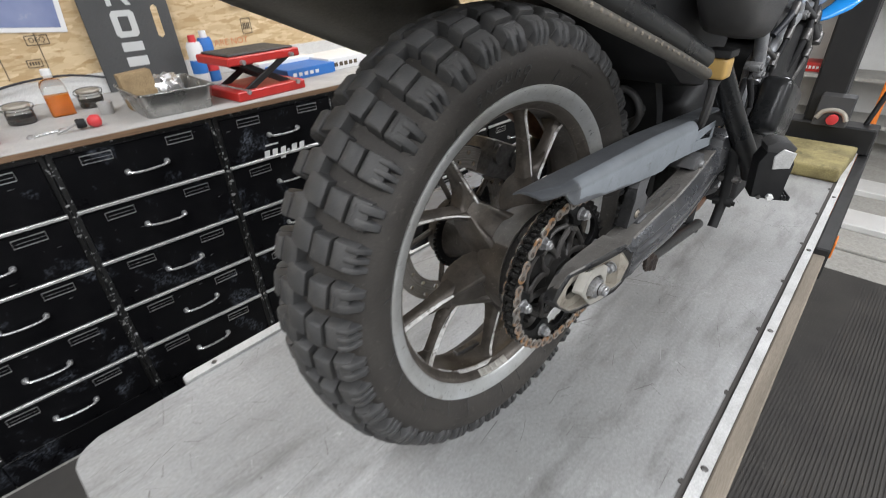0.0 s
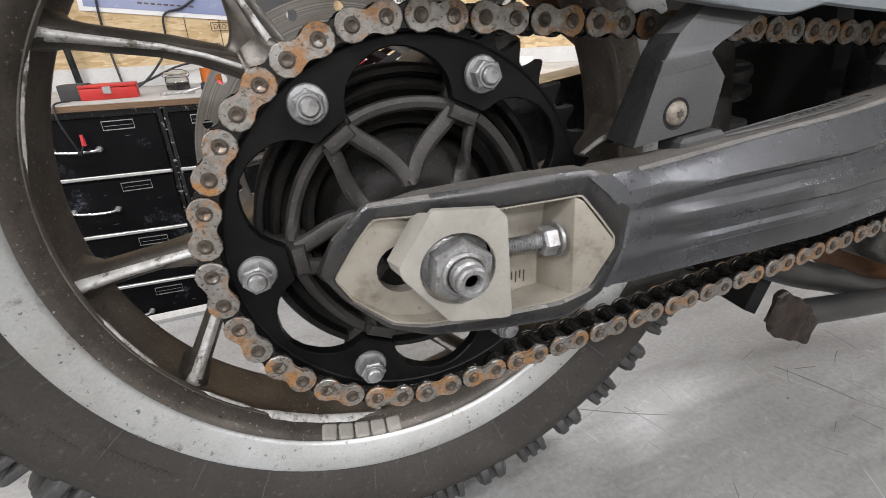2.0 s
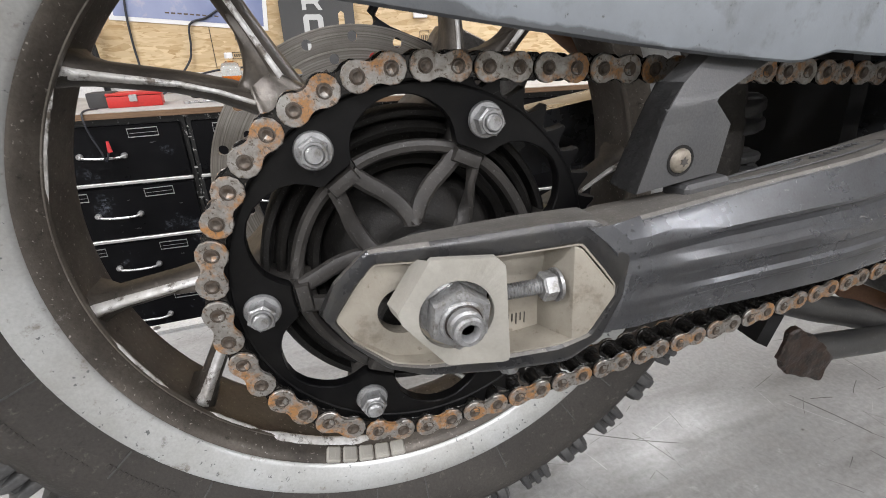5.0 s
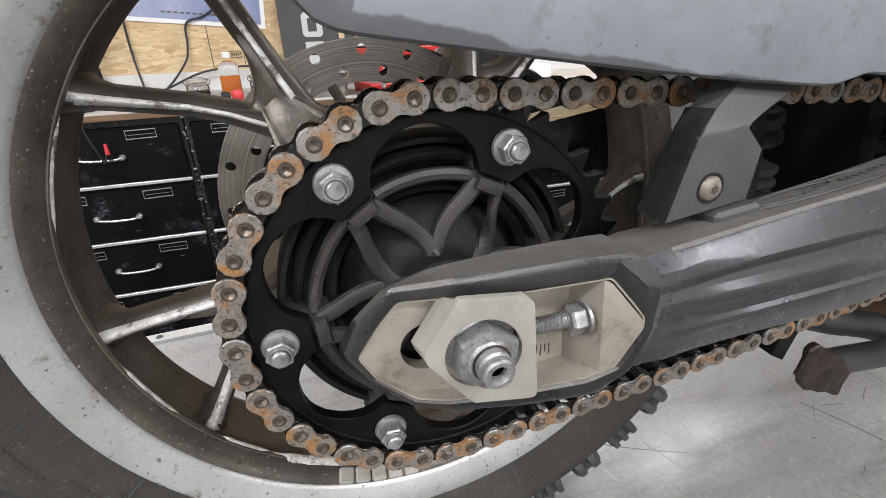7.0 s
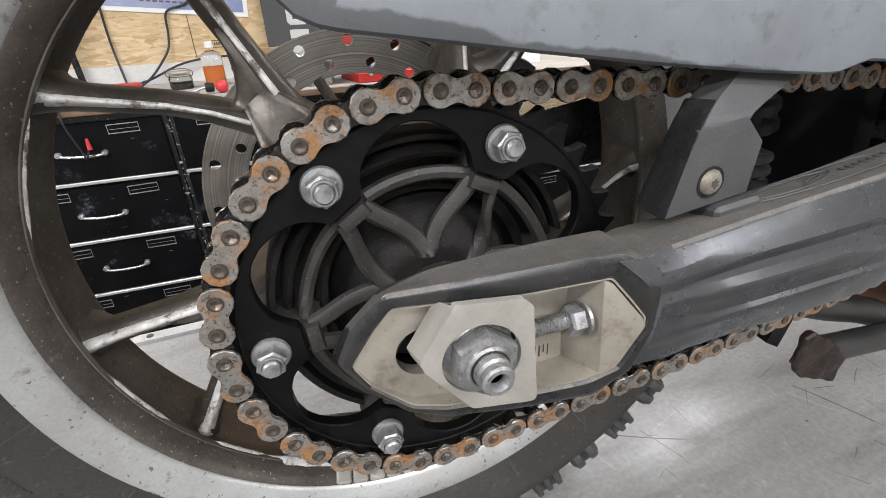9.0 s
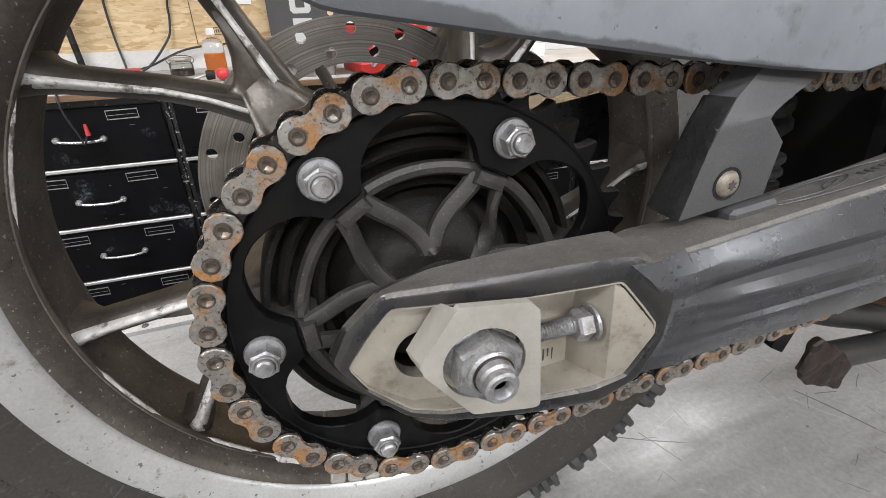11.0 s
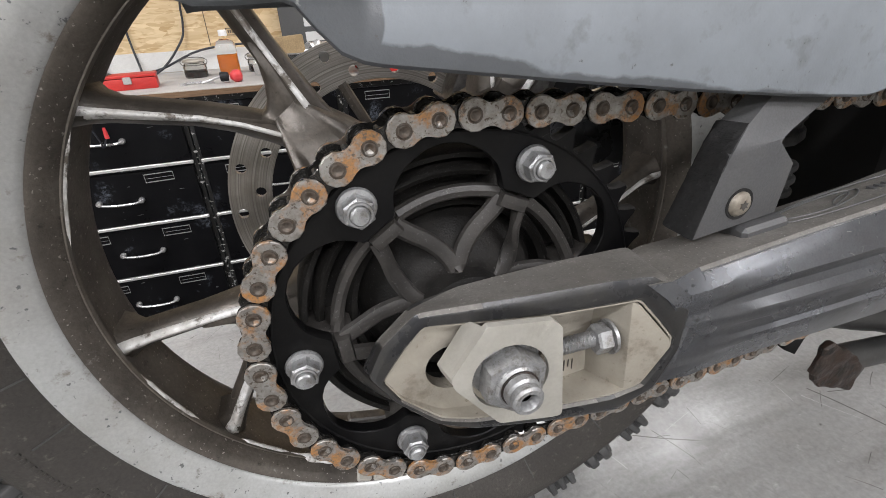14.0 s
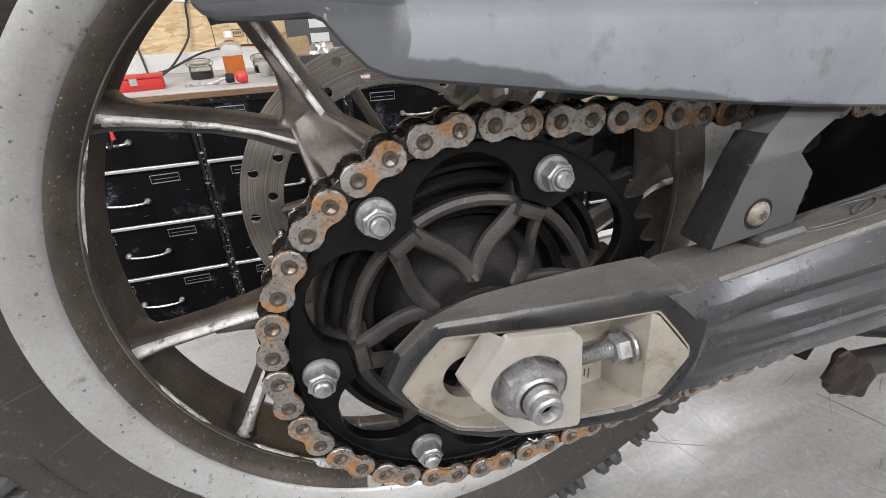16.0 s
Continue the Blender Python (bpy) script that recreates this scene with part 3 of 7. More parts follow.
def rod(bm, a, b, r, n=12, r2=None, bevel=0.0):
    """A round bar from a to b, which may taper."""
    a, b = Vector(a), Vector(b)
    d = b - a
    m = Matrix.Translation((a + b) / 2) @ d.to_track_quat("Z", "Y").to_matrix().to_4x4()
    res = bmesh.ops.create_cone(bm, cap_ends=True, segments=n, radius1=r, radius2=r if r2 is None else r2, depth=d.length, matrix=m)
    if bevel:
        es = list({e for v in res["verts"] for e in v.link_edges if len(e.link_faces) == 2 and any(len(f.verts) == n for f in e.link_faces)})
        bmesh.ops.bevel(bm, geom=es, offset=bevel, segments=2, profile=0.6, affect="EDGES")


def pipe(bm, pts, r, n=10, close=False, flat=1.0):
    """A round bar that bends through points, smoothed."""
    ps = [Vector(p) for p in pts]
    out = []
    m = len(ps)
    for i in range(m if close else m - 1):
        p0, p1, p2, p3 = (ps[(i + k) % m] if close else ps[min(max(i + k, 0), m - 1)] for k in (-1, 0, 1, 2))
        for j in range(5):
            t = j / 5
            out.append(0.5 * ((2 * p1) + (p2 - p0) * t + (2 * p0 - 5 * p1 + 4 * p2 - p3) * t * t + (3 * p1 - p0 - 3 * p2 + p3) * t ** 3))
    if not close:
        out.append(ps[-1])
    rings = []
    up = Vector((0.13, 0.2, 0.97))
    for i, p in enumerate(out):
        d = (out[(i + 1) % len(out)] if close or i + 1 < len(out) else p) - (out[i - 1] if close or i else p)
        d.normalize()
        s = d.cross(up).normalized()
        w = s.cross(d).normalized()
        rings.append([bm.verts.new(p + r * (math.cos(2 * math.pi * k / n) * s + flat * math.sin(2 * math.pi * k / n) * w)) for k in range(n)])
    for i in range(len(rings) if close else len(rings) - 1):
        a, b = rings[i], rings[(i + 1) % len(rings)]
        for k in range(n):
            bm.faces.new((a[k], a[(k + 1) % n], b[(k + 1) % n], b[k]))
    if not close:
        bm.faces.new(rings[0][::-1]), bm.faces.new(rings[-1])


def loft(bm, sections, closed=True):
    """Joins outlines of equal length, point by point, with caps."""
    rs = [[bm.verts.new(p) for p in s] for s in sections]
    n = len(rs[0])
    for a, b in zip(rs, rs[1:]):
        for k in range(n if closed else n - 1):
            bm.faces.new((a[k], a[(k + 1) % n], b[(k + 1) % n], b[k]))
    if closed:
        bm.faces.new(rs[0][::-1]), bm.faces.new(rs[-1])


def hexagon(r, cx=0.0, cz=0.0, a0=0.0):
    return [(cx + r * math.cos(a0 + math.pi * k / 3), cz + r * math.sin(a0 + math.pi * k / 3)) for k in range(6)]


def circle(r, n=32, cx=0.0, cz=0.0, squash=1.0):
    return [(cx + r * math.cos(2 * math.pi * k / n), cz + squash * r * math.sin(2 * math.pi * k / n)) for k in range(n)]


def polar(r, deg, y=0.0):
    return Vector((r * math.cos(radians(deg)), y, r * math.sin(radians(deg))))


AXLE = Matrix.Translation((0, 0, AZ))


def words(name, text, size, material, parent):
    """Flat letters standing upright, facing the bike."""
    cu = bpy.data.curves.new(name, "FONT")
    cu.body, cu.size, cu.extrude, cu.align_x, cu.align_y = text, size, 0.0004, "CENTER", "CENTER"
    tmp = bpy.data.objects.new(name, cu)
    me = bpy.data.meshes.new_from_object(tmp)
    bpy.data.objects.remove(tmp)
    me.materials.append(M[material])
    return shared(name, me, parent, Matrix.Rotation(radians(90), 4, "X"))


# ---- the room ----
def slab(name, lo, hi, material, label, category, kind="structure", bevel=0.0):
    bm = B()
    box(bm, lo, hi, bevel)
    return tagged(part(name, bm, material, smooth=0), label, category, kind=kind)


RX0, RX1, RY0 = -3.2, 5.2, -3.6
slab("floor", (RX0, RY0, FLOOR - 0.1), (RX1, WALL + 0.12, FLOOR), "concrete", "pale worn concrete workshop floor", "floor")
slab("wall_north", (RX0, WALL, FLOOR), (RX1, WALL + 0.12, CEIL), "osb", "wall clad in bare oriented strand board", "wall")
slab("wall_south", (RX0, RY0 - 0.12, FLOOR), (RX1, RY0, CEIL), "grey_wall", "plain pale grey workshop wall", "wall")
slab("wall_west", (RX0 - 0.12, RY0 - 0.12, FLOOR), (RX0, WALL + 0.12, CEIL), "grey_wall", "plain pale grey workshop wall", "wall")
slab("wall_east", (RX1, RY0 - 0.12, FLOOR), (RX1 + 0.12, WALL + 0.12, CEIL), "white", "white boarded workshop wall", "wall")
slab("ceiling", (RX0 - 0.12, RY0 - 0.12, CEIL), (RX1 + 0.12, WALL + 0.12, CEIL + 0.1), "white", "plain white ceiling", "ceiling")
slab("splashback_trim", (RX0, WALL - 0.022, TOP + 0.001), (2.6, WALL - 0.001, 0.366), "white", "white painted board along the back of the bench", "trim")

# fittings added round the assumed lamps
for lx, ly, watts in TUBES:
    lightbox = thing("ceiling_light", "assumed long white ceiling light, added out of view", "light", "ceiling lights", at=(lx, ly, CEIL))
    bm = B()
    box(bm, (-0.68, -0.09, -0.035), (0.68, 0.09, -0.001), 0.008)
    part("housing", bm, "white_plain", lightbox)
    for dy in (-0.045, 0.045):
        bm = B()
        rod(bm, (-0.64, dy, -0.05), (0.64, dy, -0.05), 0.013)
        part("tube", bm, "lamp", lightbox)

# ---- rubber mat beside the lift ----
mat_ob = thing("rubber_mat", "dark ribbed rubber mat lying on the floor beside the lift", "mat", at=(0, 0, FLOOR))
bm = B()
box(bm, (-1.6, -2.4, 0.0), (2.55, -0.2, 0.006), 0.002)
part("backing", bm, "mat", mat_ob, smooth=0)
bm = B()
y = -2.39
while y < -0.22:
    box(bm, (-1.59, y, 0.006), (2.54, y + 0.006, 0.010))
    y += 0.013
part("ribs", bm, "mat", mat_ob, smooth=0)["kind"] = "stuff"
low_mat = thing("floor_mat", "worn dark grey rubber mat on the floor behind the lift", "mat", at=(-1.1, 0.55, FLOOR))
bm = B()
box(bm, (-0.95, -0.70, 0.0), (0.95, 0.835, 0.007), 0.002)
part("sheet", bm, "mat", low_mat, smooth=0)
for k in range(5):
    plank = thing("floor_board", "pale timber board lying on the floor past the mat", "board", "boards past the mat", at=(2.95 + 0.32 * k, -0.5, FLOOR))
    bm = B()
    box(bm, (-0.13, -1.2, 0.0), (0.13, 1.2, 0.02 + 0.02 * (k % 2)), 0.004)
    part("plank", bm, "white" if k % 2 else "concrete", plank)

# ---- motorcycle lift ----
lift = thing("motorcycle_lift", "motorcycle lift table with a scratched pale grey top", "lift table", at=(0, 0, FLOOR))
LIFT = Matrix.Translation((0, 0, -FLOOR)) @ Matrix.Rotation(radians(3.1), 4, "Z")


def on_lift(name, bm, material, label="", smooth=35):
    return part(name, bm, material, lift, label, smooth, at=LIFT)


def rounded(x0, y0, x1, y1, r, corners=(1, 1, 1, 1)):
    out = []
    for (cx, cy, a0), c in zip(((x0 + r, y0 + r, 180), (x1 - r, y0 + r, 270), (x1 - r, y1 - r, 0), (x0 + r, y1 - r, 90)), corners):
        if c:
            out += [(cx + r * math.cos(radians(a0 + 15 * k)), cy + r * math.sin(radians(a0 + 15 * k))) for k in range(7)]
        else:
            s = 1.0 if a0 in (270, 0) else -1.0
            u = 1.0 if a0 in (0, 90) else -1.0
            out.append((cx + s * r, cy + u * r))
    return out


bm = B()
prism(bm, rounded(-0.575, -0.352, 2.02, 0.455, 0.045), -0.030, 0.0, 0.004, "z")
on_lift("table_top", bm, "table")
bm = B()
prism(bm, [(-0.55, -0.345), (1.98, -0.345), (1.98, 0.44), (-0.55, 0.44)], -0.11, -0.031, 0.003, "z")
on_lift("table_frame", bm, "black_steel")
for y0, y1, x0 in ((-0.372, -0.354, -0.40), (0.457, 0.481, -0.372)):
    bm = B()
    prism(bm, rounded(x0, y0, 1.95, y1, 0.008), -0.025, 0.006, 0.002, "z")
    on_lift("edge_strip", bm, "strip", "white steel strip bolted along the edge")
for yy, x0 in ((-0.363, -0.35), (0.469, -0.33)):
    for k in range(6):
        bm = B()
        x = x0 + 0.02 + k * 0.42
        lathe(bm, [(0.0001, 0.0085), (0.004, 0.0085), (0.0058, 0.0065), (0.0058, 0.003), (0.0001, 0.003)], 12, False, (x, yy, 0.0), "z")
        on_lift("bolt", bm, "zinc_dark")
bm = B()
box(bm, (-0.40, -0.3535, -0.02), (1.95, -0.3445, 0.0015))
on_lift("gap", bm, "groove", "dirty dark gap between the top and its strip", 0)
for k in range(7):
    bm = B()
    x = 0.05 + 0.23 * k
    prism(bm, [(x + 0.007 * math.cos(a) * rng.uniform(0.6, 1.3), -0.343 + 0.006 * math.sin(a) * rng.uniform(0.5, 1.2)) for a in [j * 0.7 for j in range(9)]], 0.0, 0.0012, 0, "z")
    on_lift("grime", bm, "groove", "clot of dirt in the gap")
bm = B()
box(bm, (-0.45, -0.402, -0.06), (0.98, -0.373, -0.022), 0.003)
on_lift("ledge", bm, "ledge", "tan timber ledge below the edge strip")
bm = B()
box(bm, (0.98, -0.408, -0.10), (2.02, -0.373, -0.004), 0.004)
on_lift("side_channel", bm, "black_steel")
bm = B()
box(bm, (1.08, -0.414, -0.075), (1.14, -0.4085, -0.025), 0.002)
on_lift("side_mark", bm, "orange", "orange mark on the black channel")
for sx in (0, 1):
    for yy in (-0.28, 0.38):
        bm = B()
        a, b = ((0.0, FLOOR + 0.07), (1.45, -0.12)) if sx else ((1.45, FLOOR + 0.07), (0.0, -0.12))
        d = Vector((b[0] - a[0], 0, b[1] - a[1])).normalized()
        nrm = Vector((-d.z, 0, d.x)) * 0.035
        prism(bm, [(a[0] + nrm.x, a[1] + nrm.z), (a[0] - nrm.x, a[1] - nrm.z), (b[0] - nrm.x, b[1] - nrm.z), (b[0] + nrm.x, b[1] + nrm.z)], yy + 0.03 * sx, yy + 0.03 * sx + 0.02, 0.003)
        on_lift("scissor_arm", bm, "black_steel")
bm = B()
box(bm, (-0.3, -0.33, FLOOR), (1.8, 0.45, FLOOR + 0.05), 0.006)
on_lift("base_frame", bm, "black_steel")

# ---- the motorcycle ----
bike = thing("motorcycle", "dusty adventure motorcycle with cast wheels and knobbly tyres on a lift", "motorcycle")

# wheel: rim, hub, spokes
bm = B()
lathe(bm, [(0.2036, -0.0405), (0.2034, -0.0370), (0.2058, -0.0330), (0.2066, -0.0240), (0.2056, -0.0100), (0.2050, 0.0060), (0.2062, 0.0130), (0.2095, 0.0190), (0.2120, 0.0230),
           (0.2140, 0.0265), (0.2325, 0.0290), (0.2355, 0.0270), (0.2345, 0.0220), (0.224, 0.019), (0.2235, -0.050), (0.2225, -0.0515), (0.2148, -0.0545), (0.2120, -0.0535), (0.2085, -0.0490), (0.2056, -0.0440)], 160)
rim = part("rear_wheel", bm, "rim_dirty", bike, "grimy cast alloy rim with a well", 40, AXLE)
bm = B()
lathe(bm, [(0.2142, -0.0538), (0.2148, -0.0552), (0.2176, -0.0572), (0.2250, -0.0606), (0.2330, -0.0645), (0.2362, -0.0640), (0.2374, -0.0600), (0.2352, -0.0540), (0.2225, -0.0512)], 160)
part("rim_flange", bm, "rim_face", rim, "bright silver rim flange", 40)
bm = B()
lathe(bm, [(0.2033, -0.0412), (0.2026, -0.0392), (0.2026, -0.0372), (0.2040, -0.0352), (0.2050, -0.0360), (0.2044, -0.0415)], 160)
part("rim_lip", bm, "lip_wear", rim, "scuffed inner lip of the rim", 50)
def arc_lathe(bm, profile, a0, a1, n=40):
    """A closed profile of (r, along) swept through part of a turn, its ends running out to nothing."""
    mid = (sum(p[0] for p in profile) / len(profile), sum(p[1] for p in profile) / len(profile))
    secs = []
    for k in range(n + 1):
        f = k / n
        w = min(1.0, 5 * f, 5 * (1 - f)) * (0.75 + 0.25 * noise.noise(Vector((f * 14, a0, 0)))) + 0.02
        secs.append([polar(r + 0.0016 * (1 - min(1.0, w * 1.3)) - 0.0007, a0 + (a1 - a0) * f, mid[1] + (d - mid[1]) * w) for r, d in profile])
    loft(bm, secs)


SCRAPE = [(0.2056, -0.0452), (0.2032, -0.0425), (0.2019, -0.0398), (0.2019, -0.0372), (0.2040, -0.0345), (0.2060, -0.0360)]
NICK = [(0.2034, -0.0408), (0.2022, -0.0392), (0.2024, -0.0372), (0.2046, -0.0365)]
for a0, a1, prof in ((234, 264, SCRAPE), (222, 235, NICK), (196, 214, NICK), (150, 172, NICK)):
    bm = B()
    arc_lathe(bm, prof, a0, a1)
    part("scrape", bm, "worn_edge", rim, "bright scraped patch on the rim's lip", 50)
A0 = 121.0
# the two arms of each Y: radius, angle from the base, half width, front and back
ARMS = (((0.094, 0.8, 0.0104, -0.0445, -0.014), (0.112, 0.7, 0.0094, -0.0400, -0.015), (0.132, 0.3, 0.0085, -0.0365, -0.016), (0.152, 0.0, 0.0080, -0.0340, -0.016), (0.190, -0.4, 0.0085, -0.0310, -0.014), (0.1995, -0.5, 0.0096, -0.0320, -0.003), (0.2065, -0.6, 0.0130, -0.0335, 0.0)),
        ((0.099, 7.5, 0.0106, -0.0440, -0.014), (0.113, 11.6, 0.0094, -0.0400, -0.015), (0.132, 15.8, 0.0083, -0.0365, -0.016), (0.152, 19.9, 0.0078, -0.0340, -0.016), (0.190, 26.4, 0.0083, -0.0310, -0.014), (0.1995, 27.6, 0.0094, -0.0320, -0.003), (0.2065, 28.0, 0.0130, -0.0335, 0.0)))
WEAR = ((0.22, 0.32, 0.28, 0.28, 0.40, 0.42, 0.20), (0.20, 0.18, 0.24, 0.40, 0.70, 0.62, 0.30))
for k in range(5):
    base = A0 + 72 * k
    for arm, wear, above in zip(ARMS, WEAR, (True, False)):
        secs = []
        for r, deg, w, y0, y1 in arm:
            a = radians(base + deg)
            c, t = Vector((math.cos(a), 0, math.sin(a))), Vector((-math.sin(a), 0, math.cos(a)))
            secs.append([c * r + t * (w * u) + Vector((0, y, 0)) for u, y in ((-1, y1), (-0.95, y0 + 0.0105), (-0.80, y0 + 0.0070), (-0.10, y0 + 0.0002), (0.0, y0), (0.10, y0 + 0.0002), (0.80, y0 + 0.0070), (0.95, y0 + 0.0105), (1, y1))])
        bm = B()
        loft(bm, secs)
        part("spoke", bm, "spoke", rim, "", 42)
        # bare metal along the ridge, wider by the rim
        upper, rest = (secs[3][2].z > secs[3][6].z) == above, 0.45
        if k == 1 and above:        # one arm is worn right across its lower face
            wear, rest = (0.0, 0.30, 0.50, 0.60, 0.66, 0.70, 0.5), 1.0
        elif k == 1:
            wear, rest = (0.0, 0.30, 0.70, 0.90, 0.95, 0.9, 0.7), 0.8
        strip = []
        for j, sec in enumerate(secs):
            near, far = (sec[2], sec[6]) if upper else (sec[6], sec[2])
            wide = wear[j] * (0.8 + 0.4 * noise.noise(Vector((k * 3.1, j * 1.7, base))))
            if wear[j] == 0.0:
                continue
            n3, f3 = (sec[3], sec[5]) if upper else (sec[5], sec[3])
            run = [n3.lerp(near, wide), n3.lerp(near, wide * 0.5), n3, sec[4], f3, f3.lerp(far, wide * rest)]
            strip.append([p + Vector((0, -0.0004, 0)) for p in run] + [p + Vector((0, 0.0012, 0)) for p in run[::-1]])
        bm = B()
        loft(bm, strip)
        part("worn_edge", bm, "worn_edge", rim, "worn bright ridge of a spoke", 50)
    # web in the fork, set back from the ridges, thinning to its rounded edge
    bm = B()
    edge = [polar(r, base + d) for r, d in ((0.098, -2.0), (0.128, -0.6), (0.158, -0.3), (0.158, 1.8), (0.146, 3.2), (0.1365, 5.2), (0.1300, 7.6), (0.1272, 9.6), (0.1268, 11.4), (0.1290, 13.6), (0.1355, 15.8), (0.146, 17.8), (0.156, 19.6), (0.153, 21.2), (0.132, 16.6), (0.112, 12.4), (0.098, 10.0))]
    heart = polar(0.110, base + 6.0)
    rings = [[bm.verts.new((p.x, y, p.z)) for p in (heart.lerp(q, f) for q in edge)] for f, y in ((0.55, -0.0350), (0.86, -0.0325), (0.97, -0.0305), (1.0, -0.0270), (1.0, -0.0110))]
    tips = bm.verts.new((heart.x, -0.0360, heart.z)), bm.verts.new((heart.x, -0.0100, heart.z))
    for a, b in zip(rings, rings[1:]):
        for j in range(len(edge)):
            q = (j + 1) % len(edge)
            bm.faces.new((a[j], a[q], b[q], b[j]))
    for j in range(len(edge)):
        q = (j + 1) % len(edge)
        bm.faces.new((tips[0], rings[0][q], rings[0][j])), bm.faces.new((tips[1], rings[-1][j], rings[-1][q]))
    part("web", bm, "spoke", rim, "", 50)
    # trunk flaring down to the hub, with a cast pocket
    bm = B()
    a = radians(base + 5.6)
    c, t = Vector((math.cos(a), 0, math.sin(a))), Vector((-math.sin(a), 0, math.cos(a)))
    secs = []
    for r, hw, y0, y1, deep in ((0.046, 0.0360, -0.086, -0.030, 0.006), (0.060, 0.0325, -0.0785, -0.018, 0.007), (0.074, 0.0285, -0.0690, -0.010, 0.0075), (0.087, 0.0238, -0.0590, -0.006, 0.0050), (0.098, 0.0190, -0.0500, -0.006, 0.0022), (0.104, 0.0165, -0.0462, -0.008, 0.0008), (0.112, 0.0130, -0.0412, -0.010, 0.0), (0.120, 0.0098, -0.0360, -0.012, 0.0)):
        secs.append([c * r + t * (hw * u) + Vector((0, y0 + dy if dy is not None else y1, 0)) for u, dy in ((-1.0, None), (-1.0, 0.0035), (-0.93, 0.0006), (-0.78, 0.0), (-0.66, 0.0008), (-0.52, deep), (0.52, deep), (0.66, 0.0008), (0.78, 0.0), (0.93, 0.0006), (1.0, 0.0035), (1.0, None))])
    loft(bm, secs)
    part("spoke_root", bm, "spoke", rim, "spoke root with a cast pocket", 40)
bm = B()
lathe(bm, [(0.012, -0.098), (0.076, -0.098), (0.081, -0.093), (0.080, -0.076), (0.076, -0.060), (0.068, -0.044), (0.054, -0.028), (0.040, -0.012), (0.036, 0.002), (0.037, 0.03), (0.046, 0.048), (0.052, 0.056), (0.012, 0.058)], 64)
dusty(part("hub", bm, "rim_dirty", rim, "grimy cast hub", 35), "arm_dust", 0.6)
for k in range(5):   # balance weights on the rim
    bm = B()
    box(bm, (-0.0060, -0.0062, -0.0025), (0.0060, 0.0062, 0.0028), 0.0013)
    box(bm, (-0.0030, -0.0028, 0.0028), (-0.0016, 0.0028, 0.0034))
    box(bm, (0.0010, -0.0028, 0.0028), (0.0030, 0.0028, 0.0034))
    part("balance_weight", bm, "block", rim, "small stick-on balance weight", 30,
         Matrix.Rotation(-radians(252.0 + 3.75 * k), 4, "Y") @ Matrix.Translation((0.2090, -0.0505, 0)) @ Matrix.Rotation(radians(-90), 4, "Y") @ Matrix.Rotation(radians(30), 4, "X"))
bm = B()   # valve-side weight seen through the spokes
box(bm, (-0.004, -0.006, -0.028), (0.004, 0.006, 0.028), 0.0015)
part("rim_weight", bm, "zinc_dark", rim, "", 30, Matrix.Rotation(-radians(258), 4, "Y") @ Matrix.Translation((0.2016, 0.006, 0)))

# tyre
CARCASS = [(0.2235, -0.046), (0.2300, -0.0575), (0.2385, -0.0640), (0.2500, -0.0705), (0.2640, -0.0755), (0.2750, -0.0755), (0.2850, -0.0705), (0.2910, -0.0605), (0.2980, -0.0480), (0.3062, -0.0330), (0.3118, -0.0160), (0.3130, 0.0)]
bm = B()
prof = CARCASS + [(r, -y - 0.36 * max(0.0, 0.275 - r)) for r, y in CARCASS[-2::-1]]
lathe(bm, prof, 180)
tyre = part("rear_tyre", bm, "rubber", bike, "knobbly off-road rear tyre", 60, AXLE)


def shoulder(s):
    """Carcass radius, place across and outward lean at a distance s from the crown, along the section."""
    run, last = 0.0, CARCASS[-1]
    for p in CARCASS[-2::-1]:
        d = math.hypot(p[0] - last[0], p[1] - last[1])
        if run + d >= s:
            f = (s - run) / d
            r, y = last[0] + (p[0] - last[0]) * f, last[1] + (p[1] - last[1]) * f
            n = Vector((-(p[1] - last[1]), p[0] - last[0])).normalized()
            n = n if n.x > 0 or abs(n.x) < 0.2 else -n
            if n.y > 0.3:
                n = -n
            return r, y, n
        run, last = run + d, p
    return last[0], last[1], Vector((0, -1))


def knob(bm, s0, s1, w0, w1, heights, skew=0.0, side=1, shift=0.0):
    """A rubber block on the tread from s0 to s1 across, w wide along the tread, with tapered flanks and the heights given in even steps."""
    def at(s, a, h):
        r, y, n = shoulder(abs(s))
        rr, yy = r + n.x * h, y + n.y * h
        yy = yy if s >= 0 else -yy
        ang = a / 0.325
        return (rr * math.cos(ang), side * yy, rr * math.sin(ang))
    rows = []
    for i, h in enumerate(heights):
        f = i / (len(heights) - 1)
        s, w, sk = s0 + (s1 - s0) * f, w0 + (w1 - w0) * f, shift + skew * f
        e = min(0.0030, w * 0.22)
        rows.append([bm.verts.new(at(s, sk + q, hh)) for q, hh in ((-w * 0.5 - 0.0018, -0.004), (-w * 0.5 + 0.0003, h * 0.74), (-w * 0.5 + e * 0.45, h * 0.94), (-w * 0.5 + e * 1.25, h), (w * 0.5 - e * 1.25, h), (w * 0.5 - e * 0.45, h * 0.94), (w * 0.5 - 0.0003, h * 0.74), (w * 0.5 + 0.0018, -0.004))])
    for a, b in zip(rows, rows[1:]):
        for k in range(7):
            bm.faces.new((a[k], a[k + 1], b[k + 1], b[k]))
    bm.faces.new(rows[0][::-1]), bm.faces.new(rows[-1])


def lug_mesh(name, side, *args):
    bm = B()
    knob(bm, *args, side=side)
    return as_rubber(bm, name)


